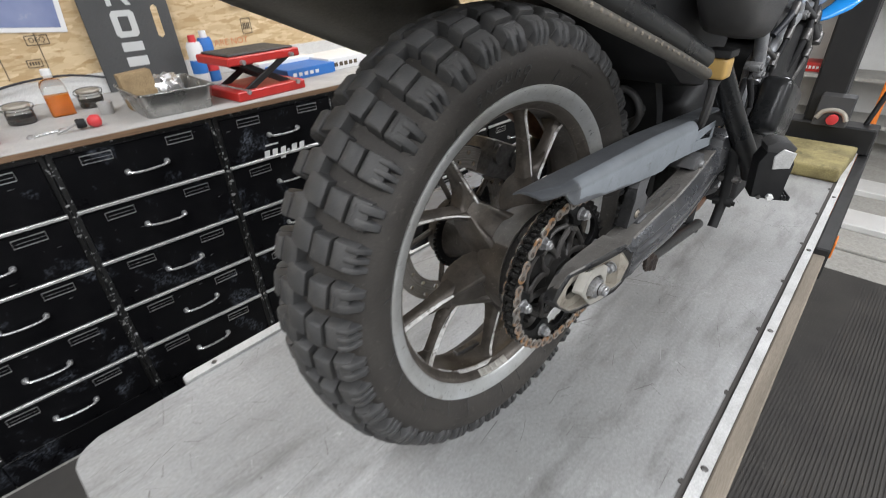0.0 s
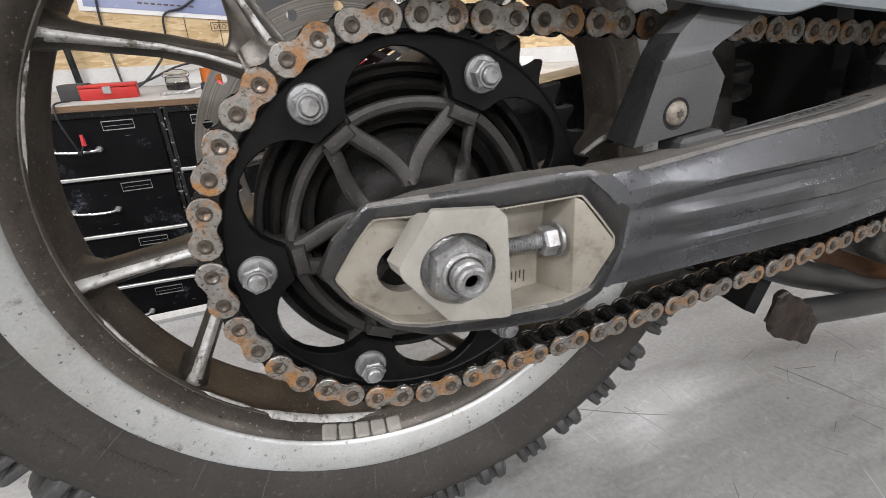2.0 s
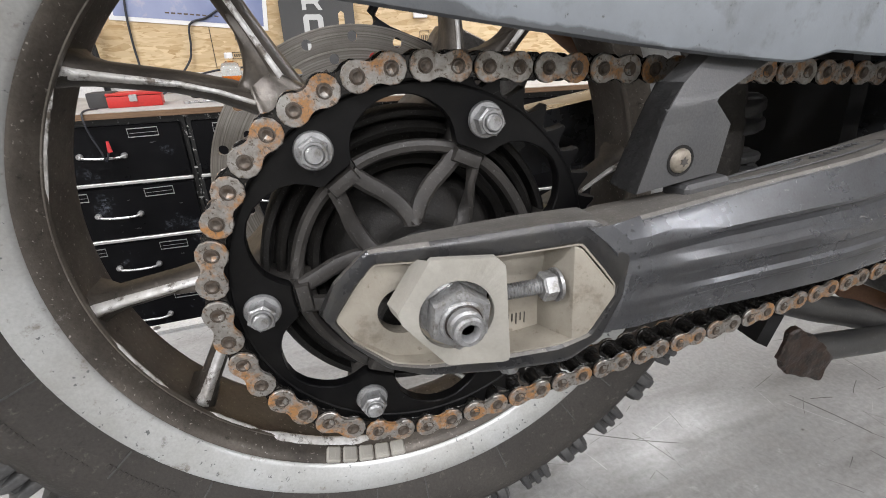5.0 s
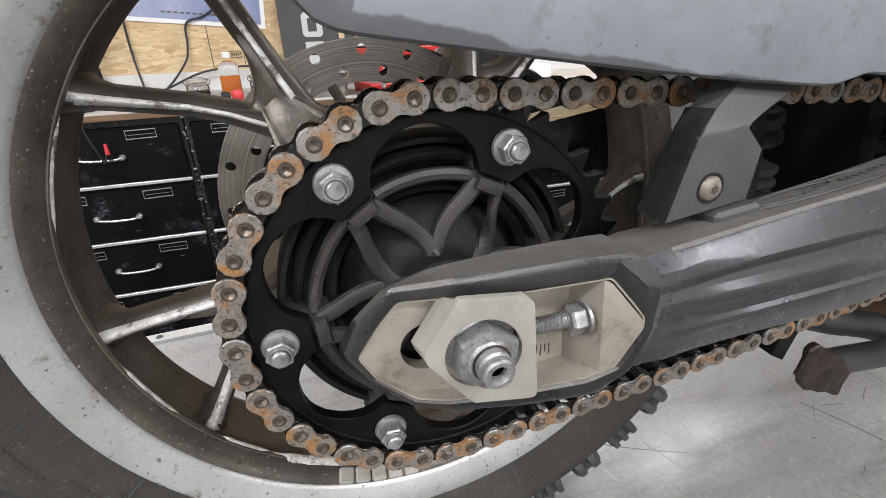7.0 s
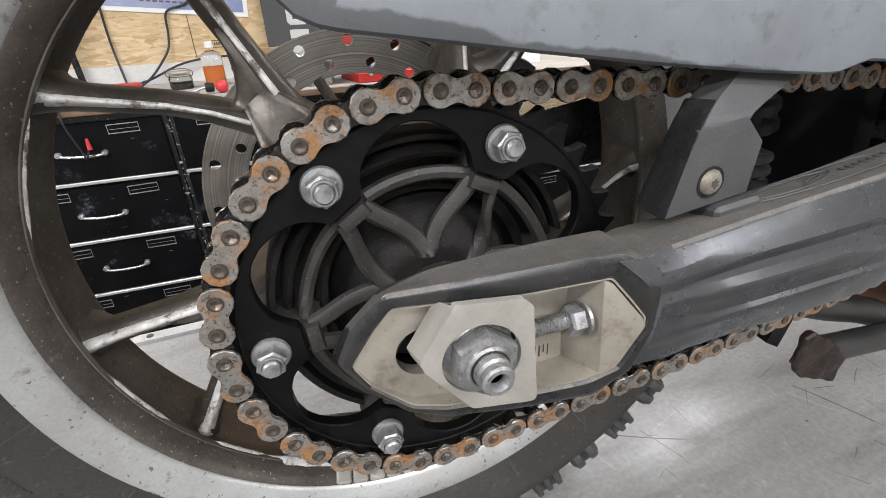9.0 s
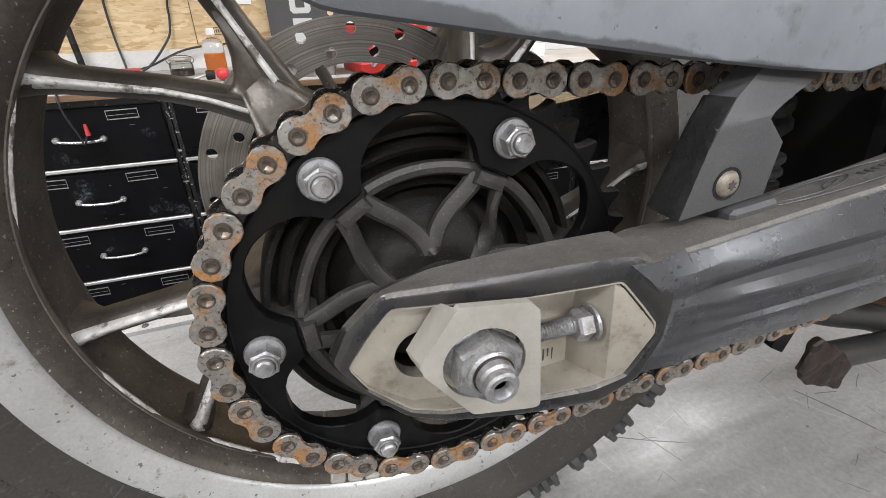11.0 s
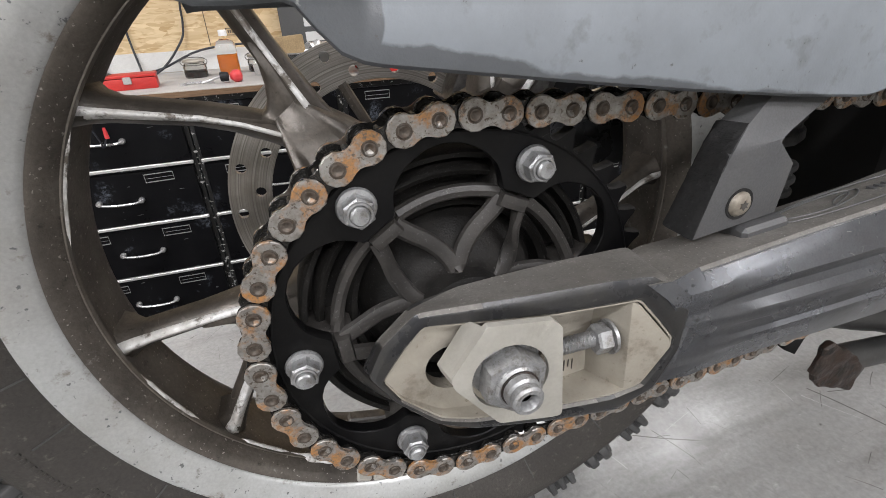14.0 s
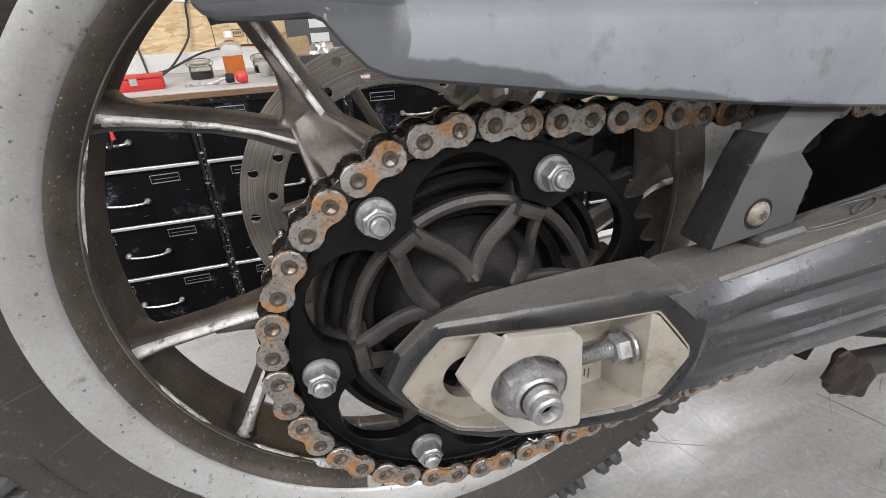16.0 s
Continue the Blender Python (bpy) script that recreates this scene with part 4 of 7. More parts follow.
def as_rubber(bm, name):
    bmesh.ops.recalc_face_normals(bm, faces=bm.faces)
    me = bpy.data.meshes.new(name)
    bm.to_mesh(me)
    bm.free()
    me.materials.append(M["knob"])
    me.polygons.foreach_set("use_smooth", [True] * len(me.polygons))
    me.set_sharp_from_angle(angle=radians(50))
    return me


PITCHES = 42
STEP = 360 / PITCHES
# centre blocks; on each shoulder a tall block, then a flat one cut by a slot, and ribs running down the flank
centre = [lug_mesh("tread_block", sd, -0.0060, 0.0205, 0.034, 0.030, (0.0128, 0.0148, 0.0152, 0.0153, 0.0152, 0.0148, 0.0136), 0.005) for sd in (1, -1)]
inner_lug = [[lug_mesh("shoulder_lug", sd, s0, s1, 0.029, 0.030, (0.0145, 0.0172, 0.0182, 0.0188, 0.0190, 0.0184), 0.002) for sd in (1, -1)] for s0, s1 in ((0.0230, 0.0420), (0.0270, 0.0470))]
outer_lug = [[lug_mesh("shoulder_lug", sd, s0, 0.0690, 0.031, 0.033, (0.0140, 0.0164, 0.0166, 0.0164, 0.0150, 0.0120), 0.001) for sd in (1, -1)] for s0 in (0.0445, 0.0495)]
wide_rib = lug_mesh("lug_rib", 1, 0.0570, 0.0800, 0.0084, 0.0068, (0.0155, 0.0174, 0.0172, 0.0158, 0.0128, 0.0076, 0.0006))
fat_rib = lug_mesh("lug_rib", 1, 0.0570, 0.0820, 0.0128, 0.0095, (0.0155, 0.0174, 0.0172, 0.0154, 0.0118, 0.0066, 0.0006))
slot = B()      # a narrow raised lip on the flat block
knob(slot, 0.0540, 0.0560, 0.0220, 0.0220, (0.0170, 0.0178, 0.0170))
lip = as_rubber(slot, "block_lip")
for k in range(PITCHES):
    odd = k % 2
    for sd in (0, 1):
        turned = (k + 0.5 * sd) * STEP
        shared("tread_block", centre[sd], tyre, Matrix.Rotation(-radians(turned), 4, "Y"))
        shared("shoulder_lug", inner_lug[odd][sd], tyre, Matrix.Rotation(-radians(turned + 0.16 * STEP), 4, "Y"))
        shared("shoulder_lug", outer_lug[odd][sd], tyre, Matrix.Rotation(-radians(turned + 0.20 * STEP), 4, "Y"))
    for c in ((-1, 0, 1), (-0.72, 0.72))[odd]:
        shared("lug_rib", (wide_rib, fat_rib)[odd], tyre, Matrix.Rotation(-radians((k + 0.20) * STEP) - (0.001 + 0.0115 * c) / 0.325, 4, "Y"))
    if odd:
        shared("block_lip", lip, tyre, Matrix.Rotation(-radians((k + 0.20) * STEP), 4, "Y"))
for deg, span, r0 in ((196, 9, 0.262), (207, 6, 0.256), (214, 12, 0.250), (128, 8, 0.258), (235, 8, 0.262), (60, 14, 0.262)):   # raised sidewall lettering, unreadable
    n = int(span / 0.9)
    for k in range(n):
        bm = B()
        h = rng.uniform(0.0030, 0.0042)
        box(bm, (-h / 2, -0.0003, -0.0011), (h / 2, 0.0006, 0.0011), 0.0002)
        yy = -0.0705 - (r0 - 0.250) * 0.36
        part("sidewall_mark", bm, "rubber", tyre, "", 0, Matrix.Rotation(-radians(deg + k * 0.9), 4, "Y") @ Matrix.Translation((r0, yy - 0.0004, 0)) @ Matrix.Rotation(radians(-20), 4, "Z"))
for k, letter in enumerate("ENDURO"):
    cu = bpy.data.curves.new("sidewall_letter", "FONT")
    cu.body, cu.size, cu.extrude, cu.align_x, cu.align_y = letter, 0.0165, 0.0004, "CENTER", "CENTER"
    tmp = bpy.data.objects.new("sidewall_letter", cu)
    me = bpy.data.meshes.new_from_object(tmp)
    bpy.data.objects.remove(tmp)
    me.materials.append(M["knob"])
    shared("sidewall_letter", me, tyre, Matrix.Rotation(-radians(112.0 - 3.75 * k), 4, "Y") @ Matrix.Translation((0.2600, -0.0745, 0)) @ Matrix.Rotation(radians(-20), 4, "Z") @ Matrix.Rotation(radians(-90), 4, "Y") @ Matrix.Rotation(radians(90), 4, "X") @ Matrix.Rotation(radians(180), 4, "Z"), "raised rubber letter")
for deg in range(4, 364, 15):     # mould vents and thin radial lines by the rim
    bm = B()
    box(bm, (-0.010, -0.0004, -0.0005), (0.010, 0.0006, 0.0005))
    part("mould_line", bm, "knob", tyre, "", 0, Matrix.Rotation(-radians(deg + 3 * math.sin(deg)), 4, "Y") @ Matrix.Translation((0.2465, -0.0690, 0)) @ Matrix.Rotation(radians(-29), 4, "Z"))

# brake disc on the far side
INNER, OUTER, YD = 0.097, 0.1305, 0.068
bm = B()
for k in range(40):      # wedge by wedge, each round its drilled hole
    hole = polar(0.1055 if k % 2 else 0.1215, 9 * k)
    edge = [polar(OUTER, 9 * k + d) for d in (-4.5, -2.25, 0, 2.25)] + [polar(OUTER + (INNER - OUTER) * f / 6, 9 * k + 4.5) for f in range(6)]
    edge += [polar(INNER, 9 * k + d) for d in (4.5, 2.25, 0, -2.25)] + [polar(INNER + (OUTER - INNER) * f / 6, 9 * k - 4.5) for f in range(6)]
    bore = []
    for p in edge:
        d = (p - hole).normalized() * 0.0042
        bore.append(hole + d)
    n = len(edge)
    loops = [[bm.verts.new((p.x, y, p.z)) for p in pts] for pts, y in ((bore, YD + 0.005), (edge, YD + 0.005), (edge, YD), (bore, YD))]
    for j in range(n):
        q = (j + 1) % n
        bm.faces.new((loops[0][j], loops[0][q], loops[1][q], loops[1][j]))
        bm.faces.new((loops[2][j], loops[2][q], loops[3][q], loops[3][j]))
        bm.faces.new((loops[3][j], loops[3][q], loops[0][q], loops[0][j]))
        if j < 4 or 10 <= j < 13:
            bm.faces.new((loops[1][j], loops[1][q], loops[2][q], loops[2][j]))
bmesh.ops.remove_doubles(bm, verts=bm.verts, dist=0.00002)
disc = part("brake_disc", bm, "disc", bike, "drilled steel brake disc", 40, AXLE)
for k in range(5):
    bm = B()
    a, b = polar(0.045, 72 * k + 20, YD + 0.002), polar(0.099, 72 * k + 34, YD + 0.002)
    rod(bm, a, b, 0.0045, 8)
    part("disc_arm", bm, "rim_dirty", disc)
bm = B()
lathe(bm, [(0.030, 0.060), (0.052, 0.060), (0.052, 0.074), (0.030, 0.074)], 48)
part("disc_carrier", bm, "rim_dirty", disc)
bm = B()
lathe(bm, [(0.048, 0.048), (0.058, 0.048), (0.058, 0.052), (0.048, 0.052)], 64)
for k in range(48):
    a = 360 / 48 * k
    p = polar(0.0605, a, 0.05)
    box(bm, (p.x - 0.002, 0.048, p.z - 0.002), (p.x + 0.002, 0.052, p.z + 0.002))
part("sensor_ring", bm, "sprocket", disc, "toothed speed sensor ring", 30)
bm = B()    # caliper ahead of the axle
box(bm, (0.060, 0.045, 0.055), (0.150, 0.100, 0.115), 0.010, Matrix.Rotation(radians(25), 4, "Y"), 2)
rod(bm, (0.085, 0.04, 0.105), (0.085, 0.105, 0.105), 0.016, 16)
rod(bm, (0.125, 0.04, 0.085), (0.125, 0.105, 0.085), 0.016, 16)
part("brake_caliper", bm, "zinc_dark", bike, "grey brake caliper", 35, AXLE)
bm = B()
pipe(bm, [(0.07, 0.075, 0.11), (0.02, 0.085, 0.14), (0.10, 0.09, 0.19), (0.25, 0.08, 0.16), (0.4, 0.06, 0.16)], 0.004, 8)
part("brake_hose", bm, "cable", bike, "", 35, AXLE)

# sprocket carrier
BOLTS = [65.4 + 60 * k for k in range(6)]
bm = B()
lathe(bm, [(0.014, -0.094), (0.080, -0.094), (0.0838, -0.098), (0.0838, -0.1165), (0.0822, -0.1188), (0.0796, -0.1180), (0.0786, -0.1080), (0.0768, -0.1075), (0.0758, -0.1180), (0.0738, -0.1200), (0.0712, -0.1180),
           (0.0700, -0.1060), (0.0612, -0.1040), (0.0600, -0.1140), (0.0572, -0.1165), (0.0540, -0.1145), (0.0526, -0.1030), (0.0455, -0.1040), (0.0425, -0.1150), (0.0370, -0.1225), (0.0300, -0.1275), (0.0256, -0.1300), (0.0248, -0.1395), (0.0205, -0.1410), (0.0140, -0.1410)], 128)
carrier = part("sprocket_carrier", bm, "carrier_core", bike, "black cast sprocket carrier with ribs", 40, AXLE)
bm = B()
lathe(bm, [(0.0520, -0.1030), (0.0485, -0.1110), (0.0440, -0.1180), (0.0385, -0.1235), (0.0320, -0.1280), (0.0262, -0.1302), (0.0240, -0.1290), (0.0240, -0.1000), (0.0500, -0.1000)], 96)
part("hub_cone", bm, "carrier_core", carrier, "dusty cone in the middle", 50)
for th in BOLTS:
    bm = B()
    a = radians(th)
    c, t = Vector((math.cos(a), 0, math.sin(a))), Vector((-math.sin(a), 0, math.cos(a)))
    pts = [c * r + t * w for r, w in ((0.058, -0.0085), (0.0655, -0.0095), (0.078, -0.0125), (0.092, -0.009), (0.092, 0.009), (0.078, 0.0125), (0.0655, 0.0095), (0.058, 0.0085))]
    prism(bm, [(p.x, p.z) for p in pts], -0.1275, -0.104, 0.0022)
    pts = [c * r + t * w for r, w in ((0.0600, -0.0078), (0.0675, -0.0078), (0.0675, 0.0078), (0.0600, 0.0078))]
    prism(bm, [(p.x, p.z) for p in pts], -0.1355, -0.11, 0.0032, seg=2)
    part("carrier_arm", bm, "carrier", carrier, "", 40)
    for s in (-1, 1):
        bm = B()
        pts = []
        for r, d, y in ((0.0645, s * 4.8, -0.1300), (0.056, s * 8.0, -0.1290), (0.046, s * 14.5, -0.1280), (0.037, s * 21, -0.1280), (0.030, s * 26, -0.1292), (0.024, s * 29, -0.1305)):
            pts.append(polar(r, th + d, y))
        pipe(bm, pts, 0.0027, 8, flat=1.7)
        part("rib", bm, "carrier", carrier, "", 40)
for th in BOLTS:
    bm = B()   # curved outer rib from arm to arm
    pipe(bm, [polar(0.0665 - 0.0015 * math.cos(radians((d - 30) * 3)), th + d, -0.1285 + 0.004 * math.sin(radians(d * 3))) for d in range(4, 58, 6)], 0.0036, 8)
    part("arc_rib", bm, "carrier", carrier, "", 40)

# sprocket
SCALLOP = [(0.0, 0.0690), (6.4, 0.0690), (7.4, 0.0696), (8.4, 0.0716), (10.0, 0.0760), (12.5, 0.0808), (16.0, 0.0850), (20.0, 0.0882), (25.0, 0.0910), (30.01, 0.0920)]   # inner edge by angle from a bolt
bm = B()
steps = 42 * 12
outer, inner = [], []
for k in range(steps):
    deg = 360 * k / steps
    ph = ((deg - 113.5) / (360 / TEETH)) % 1.0          # a pin sits where ph is 0
    d = abs(ph - 0.5) * 2                              # 0 on the tooth, 1 in the gap
    lean = abs(ph - 0.56) * 2                          # worn teeth lean a little
    d = min(d, lean)
    outer.append(0.1076 if d < 0.10 else 0.1076 - 0.0086 * min(1.0, ((d - 0.10) / 0.62)) ** 0.62)
    off = min(abs((deg - b + 180) % 360 - 180) for b in BOLTS)
    for (o0, r0), (o1, r1) in zip(SCALLOP, SCALLOP[1:]):
        if o0 <= off <= o1 + 1e-6:
            inner.append(r0 + (r1 - r0) * (off - o0) / (o1 - o0))
            break
for y0, y1 in ((YS - 0.0035, YS + 0.0035),):
    rings = []
    for rad, y, cut in ((outer, y0, -0.0009), (outer, y0 + 0.0010, 0.0), (outer, y1, 0.0), (inner, y1, 0.0), (inner, y0 + 0.0007, 0.0), (inner, y0, 0.0006)):
        rings.append([bm.verts.new(polar(rad[k] + cut, 360 * k / steps, y)) for k in range(steps)])
    for a, b in ((0, 1), (1, 2), (2, 3), (3, 4), (4, 5), (5, 0)):
        for k in range(steps):
            bm.faces.new((rings[a][k], rings[a][(k + 1) % steps], rings[b][(k + 1) % steps], rings[b][k]))
sprocket = part("rear_sprocket", bm, "sprocket", bike, "black steel sprocket with forty-two teeth", 30, AXLE)
sprocket.data.materials.append(M["tooth"])
for p in sprocket.data.polygons:       # the chain has worn the paint off the rim
    if p.index < 2 * steps:
        p.material_index = 1
bm = B()
lathe(bm, [(0.0958, YS - 0.0036), (0.0966, YS - 0.0041), (0.0974, YS - 0.0036)], 120, True)
part("turned_step", bm, "sprocket", sprocket, "", 60)
nut_bm = B()
lathe(nut_bm, [(0.0050, -0.0001), (0.0089, -0.0001), (0.0092, -0.0012), (0.0086, -0.0026), (0.0050, -0.0032)], 28)
prism(nut_bm, hexagon(0.0073), -0.0105, -0.002, 0.0009)
lathe(nut_bm, [(0.0001, -0.0140), (0.0034, -0.0140), (0.0042, -0.0130), (0.0042, -0.0095), (0.0001, -0.0095)], 20, False)
lathe(nut_bm, [(0.0044, -0.0106), (0.0058, -0.0106), (0.0056, -0.0114), (0.0046, -0.0114)], 20, True)
first = part("flange_nut", nut_bm, "zinc", sprocket, "zinc flange nut on its stud", 30)
nut_me = first.data
for k, th in enumerate(BOLTS):
    m = Matrix.Translation(polar(RB, th, YS - 0.0035)) @ Matrix.Rotation(radians(17 * k + 11), 4, "Y")
    if k == 0:
        first.matrix_basis = m
    else:
        shared("flange_nut", nut_me, sprocket, m, "zinc flange nut on its stud")

# chain
def plate_outline(n=10, waist=0.0044, r=0.0071):
    pts = []
    for k in range(n + 1):
        a = radians(40 + 280 * k / n)
        pts.append((-PITCH / 2 + r * math.cos(a), r * math.sin(a)))
    pts.append((0.0, -waist))
    for k in range(n + 1):
        a = radians(-140 + 280 * k / n)
        pts.append((PITCH / 2 + r * math.cos(a), r * math.sin(a)))
    pts.append((0.0, waist))
    return pts


def link_mesh(name, y, thick, r, pin, roller, material):
    bm = B()
    for s in (-1, 1):
        a, b = s * y, s * (y + thick)
        prism(bm, plate_outline(9, r * 0.64, r), min(a, b), max(a, b), 0.0004)
    bm.faces.ensure_lookup_table()
    plates = len(bm.faces)
    for x in (-PITCH / 2, PITCH / 2):
        if pin:
            lathe(bm, [(0.0001, -y - thick - 0.0002), (0.0014, -y - thick - 0.0003), (0.0021, -y - thick - 0.0008), (0.0027, -y - thick - 0.0008), (0.0030, -y - thick - 0.0003), (0.0030, y + thick + 0.001), (0.0001, y + thick + 0.001)], 14, False, (x, 0, 0))
            lathe(bm, [(0.0030, -y - thick - 0.00015), (0.0036, -y - thick - 0.00015), (0.0036, -y - thick + 0.0004), (0.0030, -y - thick + 0.0004)], 14, True, (x, 0, 0))
        if roller:
            lathe(bm, [(0.0030, -y + 0.0002), (0.0050, -y + 0.0002), (0.0050, y - 0.0002), (0.0030, y - 0.0002)], 14, True, (x, 0, 0))
    bmesh.ops.recalc_face_normals(bm, faces=bm.faces)
    me = bpy.data.meshes.new(name)
    bm.to_mesh(me)
    bm.free()
    me.materials.append(M[material])
    me.materials.append(M["pin"])
    me.polygons.foreach_set("material_index", [0 if k < plates else 1 for k in range(len(me.polygons))])
    me.polygons.foreach_set("use_smooth", [True] * len(me.polygons))
    me.set_sharp_from_angle(angle=radians(35))
    return me


pins = [polar(RP, 113.5 + 360 / TEETH * k, 0) for k in range(-3, 20)]
pins = [(p.x, p.z + AZ) for p in pins]
up_dir, low_dir = radians(-3.1), radians(7.3)
for k in range(1, 35):
    pins.insert(0, (pins[0][0] + PITCH * math.cos(up_dir), pins[0][1] + PITCH * math.sin(up_dir)))
for k in range(1, 37):
    sag = low_dir + radians(2.2 * (k - 18) / 18)
    pins.append((pins[-1][0] + PITCH * math.cos(sag), pins[-1][1] + PITCH * math.sin(sag)))
outer_me = link_mesh("outer_link", 0.0082, 0.0021, 0.0073, True, False, "chain")
inner_me = link_mesh("inner_link", 0.0061, 0.0019, 0.0072, False, False, "oily_steel")
chain = None
first_pin = 34 + 3          # index of the pin at 113.5 degrees
for k in range(len(pins) - 1):
    (x0, z0), (x1, z1) = pins[k], pins[k + 1]
    m = Matrix.Translation(((x0 + x1) / 2, YS, (z0 + z1) / 2)) @ Matrix.Rotation(-math.atan2(z1 - z0, x1 - x0), 4, "Y")
    is_outer = (k - first_pin) % 2 == 0
    if chain is None:
        bm = B()
        for px, pz in pins:
            rod(bm, (px, YS - 0.0060, pz), (px, YS + 0.0060, pz), 0.0050, 12)
        chain = part("drive_chain", bm, "oily_steel", bike, "worn drive chain with rusty side plates", 40)
    shared("outer_link" if is_outer else "inner_link", outer_me if is_outer else inner_me, chain, m, "rusty outer chain link" if is_outer else "greasy inner chain link")
bm = B()
lathe(bm, [(0.012, -0.004), (0.036, -0.004), (0.040, -0.002), (0.040, 0.002), (0.036, 0.004), (0.012, 0.004)], 40)
part("front_sprocket", bm, "sprocket", bike, "", 35, Matrix.Translation((0.575, YS, 0.348)))

# swingarm: open end, body, axle fittings
def end_face(x):
    """The open end's front plane slants inwards towards its tip."""
    return -0.165 - 0.225 * (min(x, 0.083) + 0.05)


# corners round the open end: front crease, window edge, rear edge (x, z each)
END = [((-0.0565, 0.3240), (-0.0510, 0.3215), (-0.0580, 0.3190)), ((-0.0492, 0.3405), (-0.0400, 0.3388), (-0.0500, 0.3325)), ((-0.0335, 0.3570), (-0.0312, 0.3498), (-0.0315, 0.3490)),
       ((-0.0120, 0.3588), (-0.0100, 0.3500), (-0.0070, 0.3535)), ((0.0220, 0.3616), (0.0230, 0.3502), (0.0200, 0.3550)), ((0.0450, 0.3642), (0.0470, 0.3525), (0.0480, 0.3560)), ((0.0660, 0.3654), (0.0622, 0.3542), (0.0850, 0.3560)),
       ((0.0872, 0.3485), (0.0725, 0.3415), (0.0960, 0.3475)), ((0.0840, 0.3332), (0.0798, 0.3318), (0.0900, 0.3325)), ((0.0838, 0.3250), (0.0800, 0.3260), (0.0880, 0.3190)), ((0.0765, 0.3020), (0.0690, 0.3046), (0.0770, 0.3010)),
       ((0.0600, 0.2886), (0.0540, 0.2988), (0.0560, 0.2900)), ((0.0250, 0.2856), (0.0150, 0.2940), (0.0230, 0.2880)), ((-0.0100, 0.2862), (-0.0110, 0.2926), (-0.0110, 0.2900)), ((-0.0290, 0.2925), (-0.0260, 0.2952), (-0.0290, 0.2950)), ((-0.0475, 0.3100), (-0.0440, 0.3098), (-0.0475, 0.3070))]


def soft_corners(pts, cut=0.16):
    out = []
    for k, p in enumerate(pts):
        o, q = pts[k - 1], pts[(k + 1) % len(pts)]
        out += [tuple(c + (d - c) * cut for c, d in zip(p, o)), tuple(c * 0.94 + (d + e) * 0.03 for c, d, e in zip(p, o, q)), tuple(c + (d - c) * cut for c, d in zip(p, q))]
    return out


def ring_loft(bm, loops):
    """Closed loops joined one to the next and the last to the first, as a bezel."""
    rings = [[bm.verts.new(p) for p in lp] for lp in loops]
    n = len(rings[0])
    for a, b in zip(rings, rings[1:] + rings[:1]):
        for k in range(n):
            bm.faces.new((a[k], a[(k + 1) % n], b[(k + 1) % n], b[k]))
    return rings


crease_line, edge_line, rear_line = (soft_corners([c[k] for c in END]) for k in range(3))


def between(p, q, f):
    return (p[0] + (q[0] - p[0]) * f, p[1] + (q[1] - p[1]) * f)


bm = B()
mids = [between(c[0], c[2], 0.30) for c in END]
mids[6], mids[7], mids[8], mids[9] = (0.0740, 0.3630), (0.0950, 0.3482), (0.0900, 0.3326), (0.0890, 0.3235)     # the valley that leads into the arm
mid_line = soft_corners(mids)
loops = [[(x, end_face(x) + 0.0020, z) for x, z in (between(p, q, 0.03) for p, q in zip(crease_line, rear_line))],
         [(x, end_face(x) + 0.0004, z) for x, z in (between(p, q, 0.22) for p, q in zip(crease_line, edge_line))],
         [(x, end_face(x), z) for x, z in (between(p, q, 0.36) for p, q in zip(crease_line, edge_line))],
         [(x, end_face(x) + 0.0002, z) for x, z in (between(p, q, 0.86) for p, q in zip(crease_line, edge_line))],
         [(x, end_face(x) + 0.0014, z) for x, z in edge_line],
         [(x, -0.1500, z) for x, z in edge_line],
         [(x, -0.1475, z) for x, z in rear_line],
         [(x, -0.1500, z) for x, z in rear_line],
         [(x, end_face(x) + 0.0022 if 20 <= i <= 28 else min(-0.152, end_face(x) + 0.0095), z) for i, (x, z) in enumerate(mid_line)]]
ring_loft(bm, loops)
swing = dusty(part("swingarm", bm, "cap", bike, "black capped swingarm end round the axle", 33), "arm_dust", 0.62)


def about(f, g):
    return [(0.016 + (x - 0.016) * f, 0.324 + (z - 0.324) * g) for x, z in edge_line]


bm = B()
slot = [(-0.0185 + 0.0125 * math.cos(radians(90 + 18 * k)), 0.3215 + 0.0125 * math.sin(radians(90 + 18 * k))) for k in range(11)] + [(0.020 + 0.0125 * math.cos(radians(-90 + 18 * k)), 0.3265 + 0.0125 * math.sin(radians(-90 + 18 * k))) for k in range(11)]
frame_prism(bm, about(0.992, 0.992), slot, -0.1635, -0.1560, n=120)
for v in bm.verts:
    v.co.y -= 0.040 * (v.co.x + 0.05)
part("axle_plate", bm, "cream", swing, "cream cast plate with the axle slot", 30)
bm = B()
ring_loft(bm, [[(x, end_face(x) + 0.0016, z) for x, z in about(0.996, 0.996)], [(x, end_face(x) + 0.0016, z) for x, z in about(0.984, 0.965)], [(x, -0.1620, z) for x, z in about(0.970, 0.930)], [(x, -0.1580, z) for x, z in about(0.996, 0.996)]])
part("recess_wall", bm, "cream", swing, "cream cast wall of the recess", 35)
bm = B()    # gusset at the front of the window
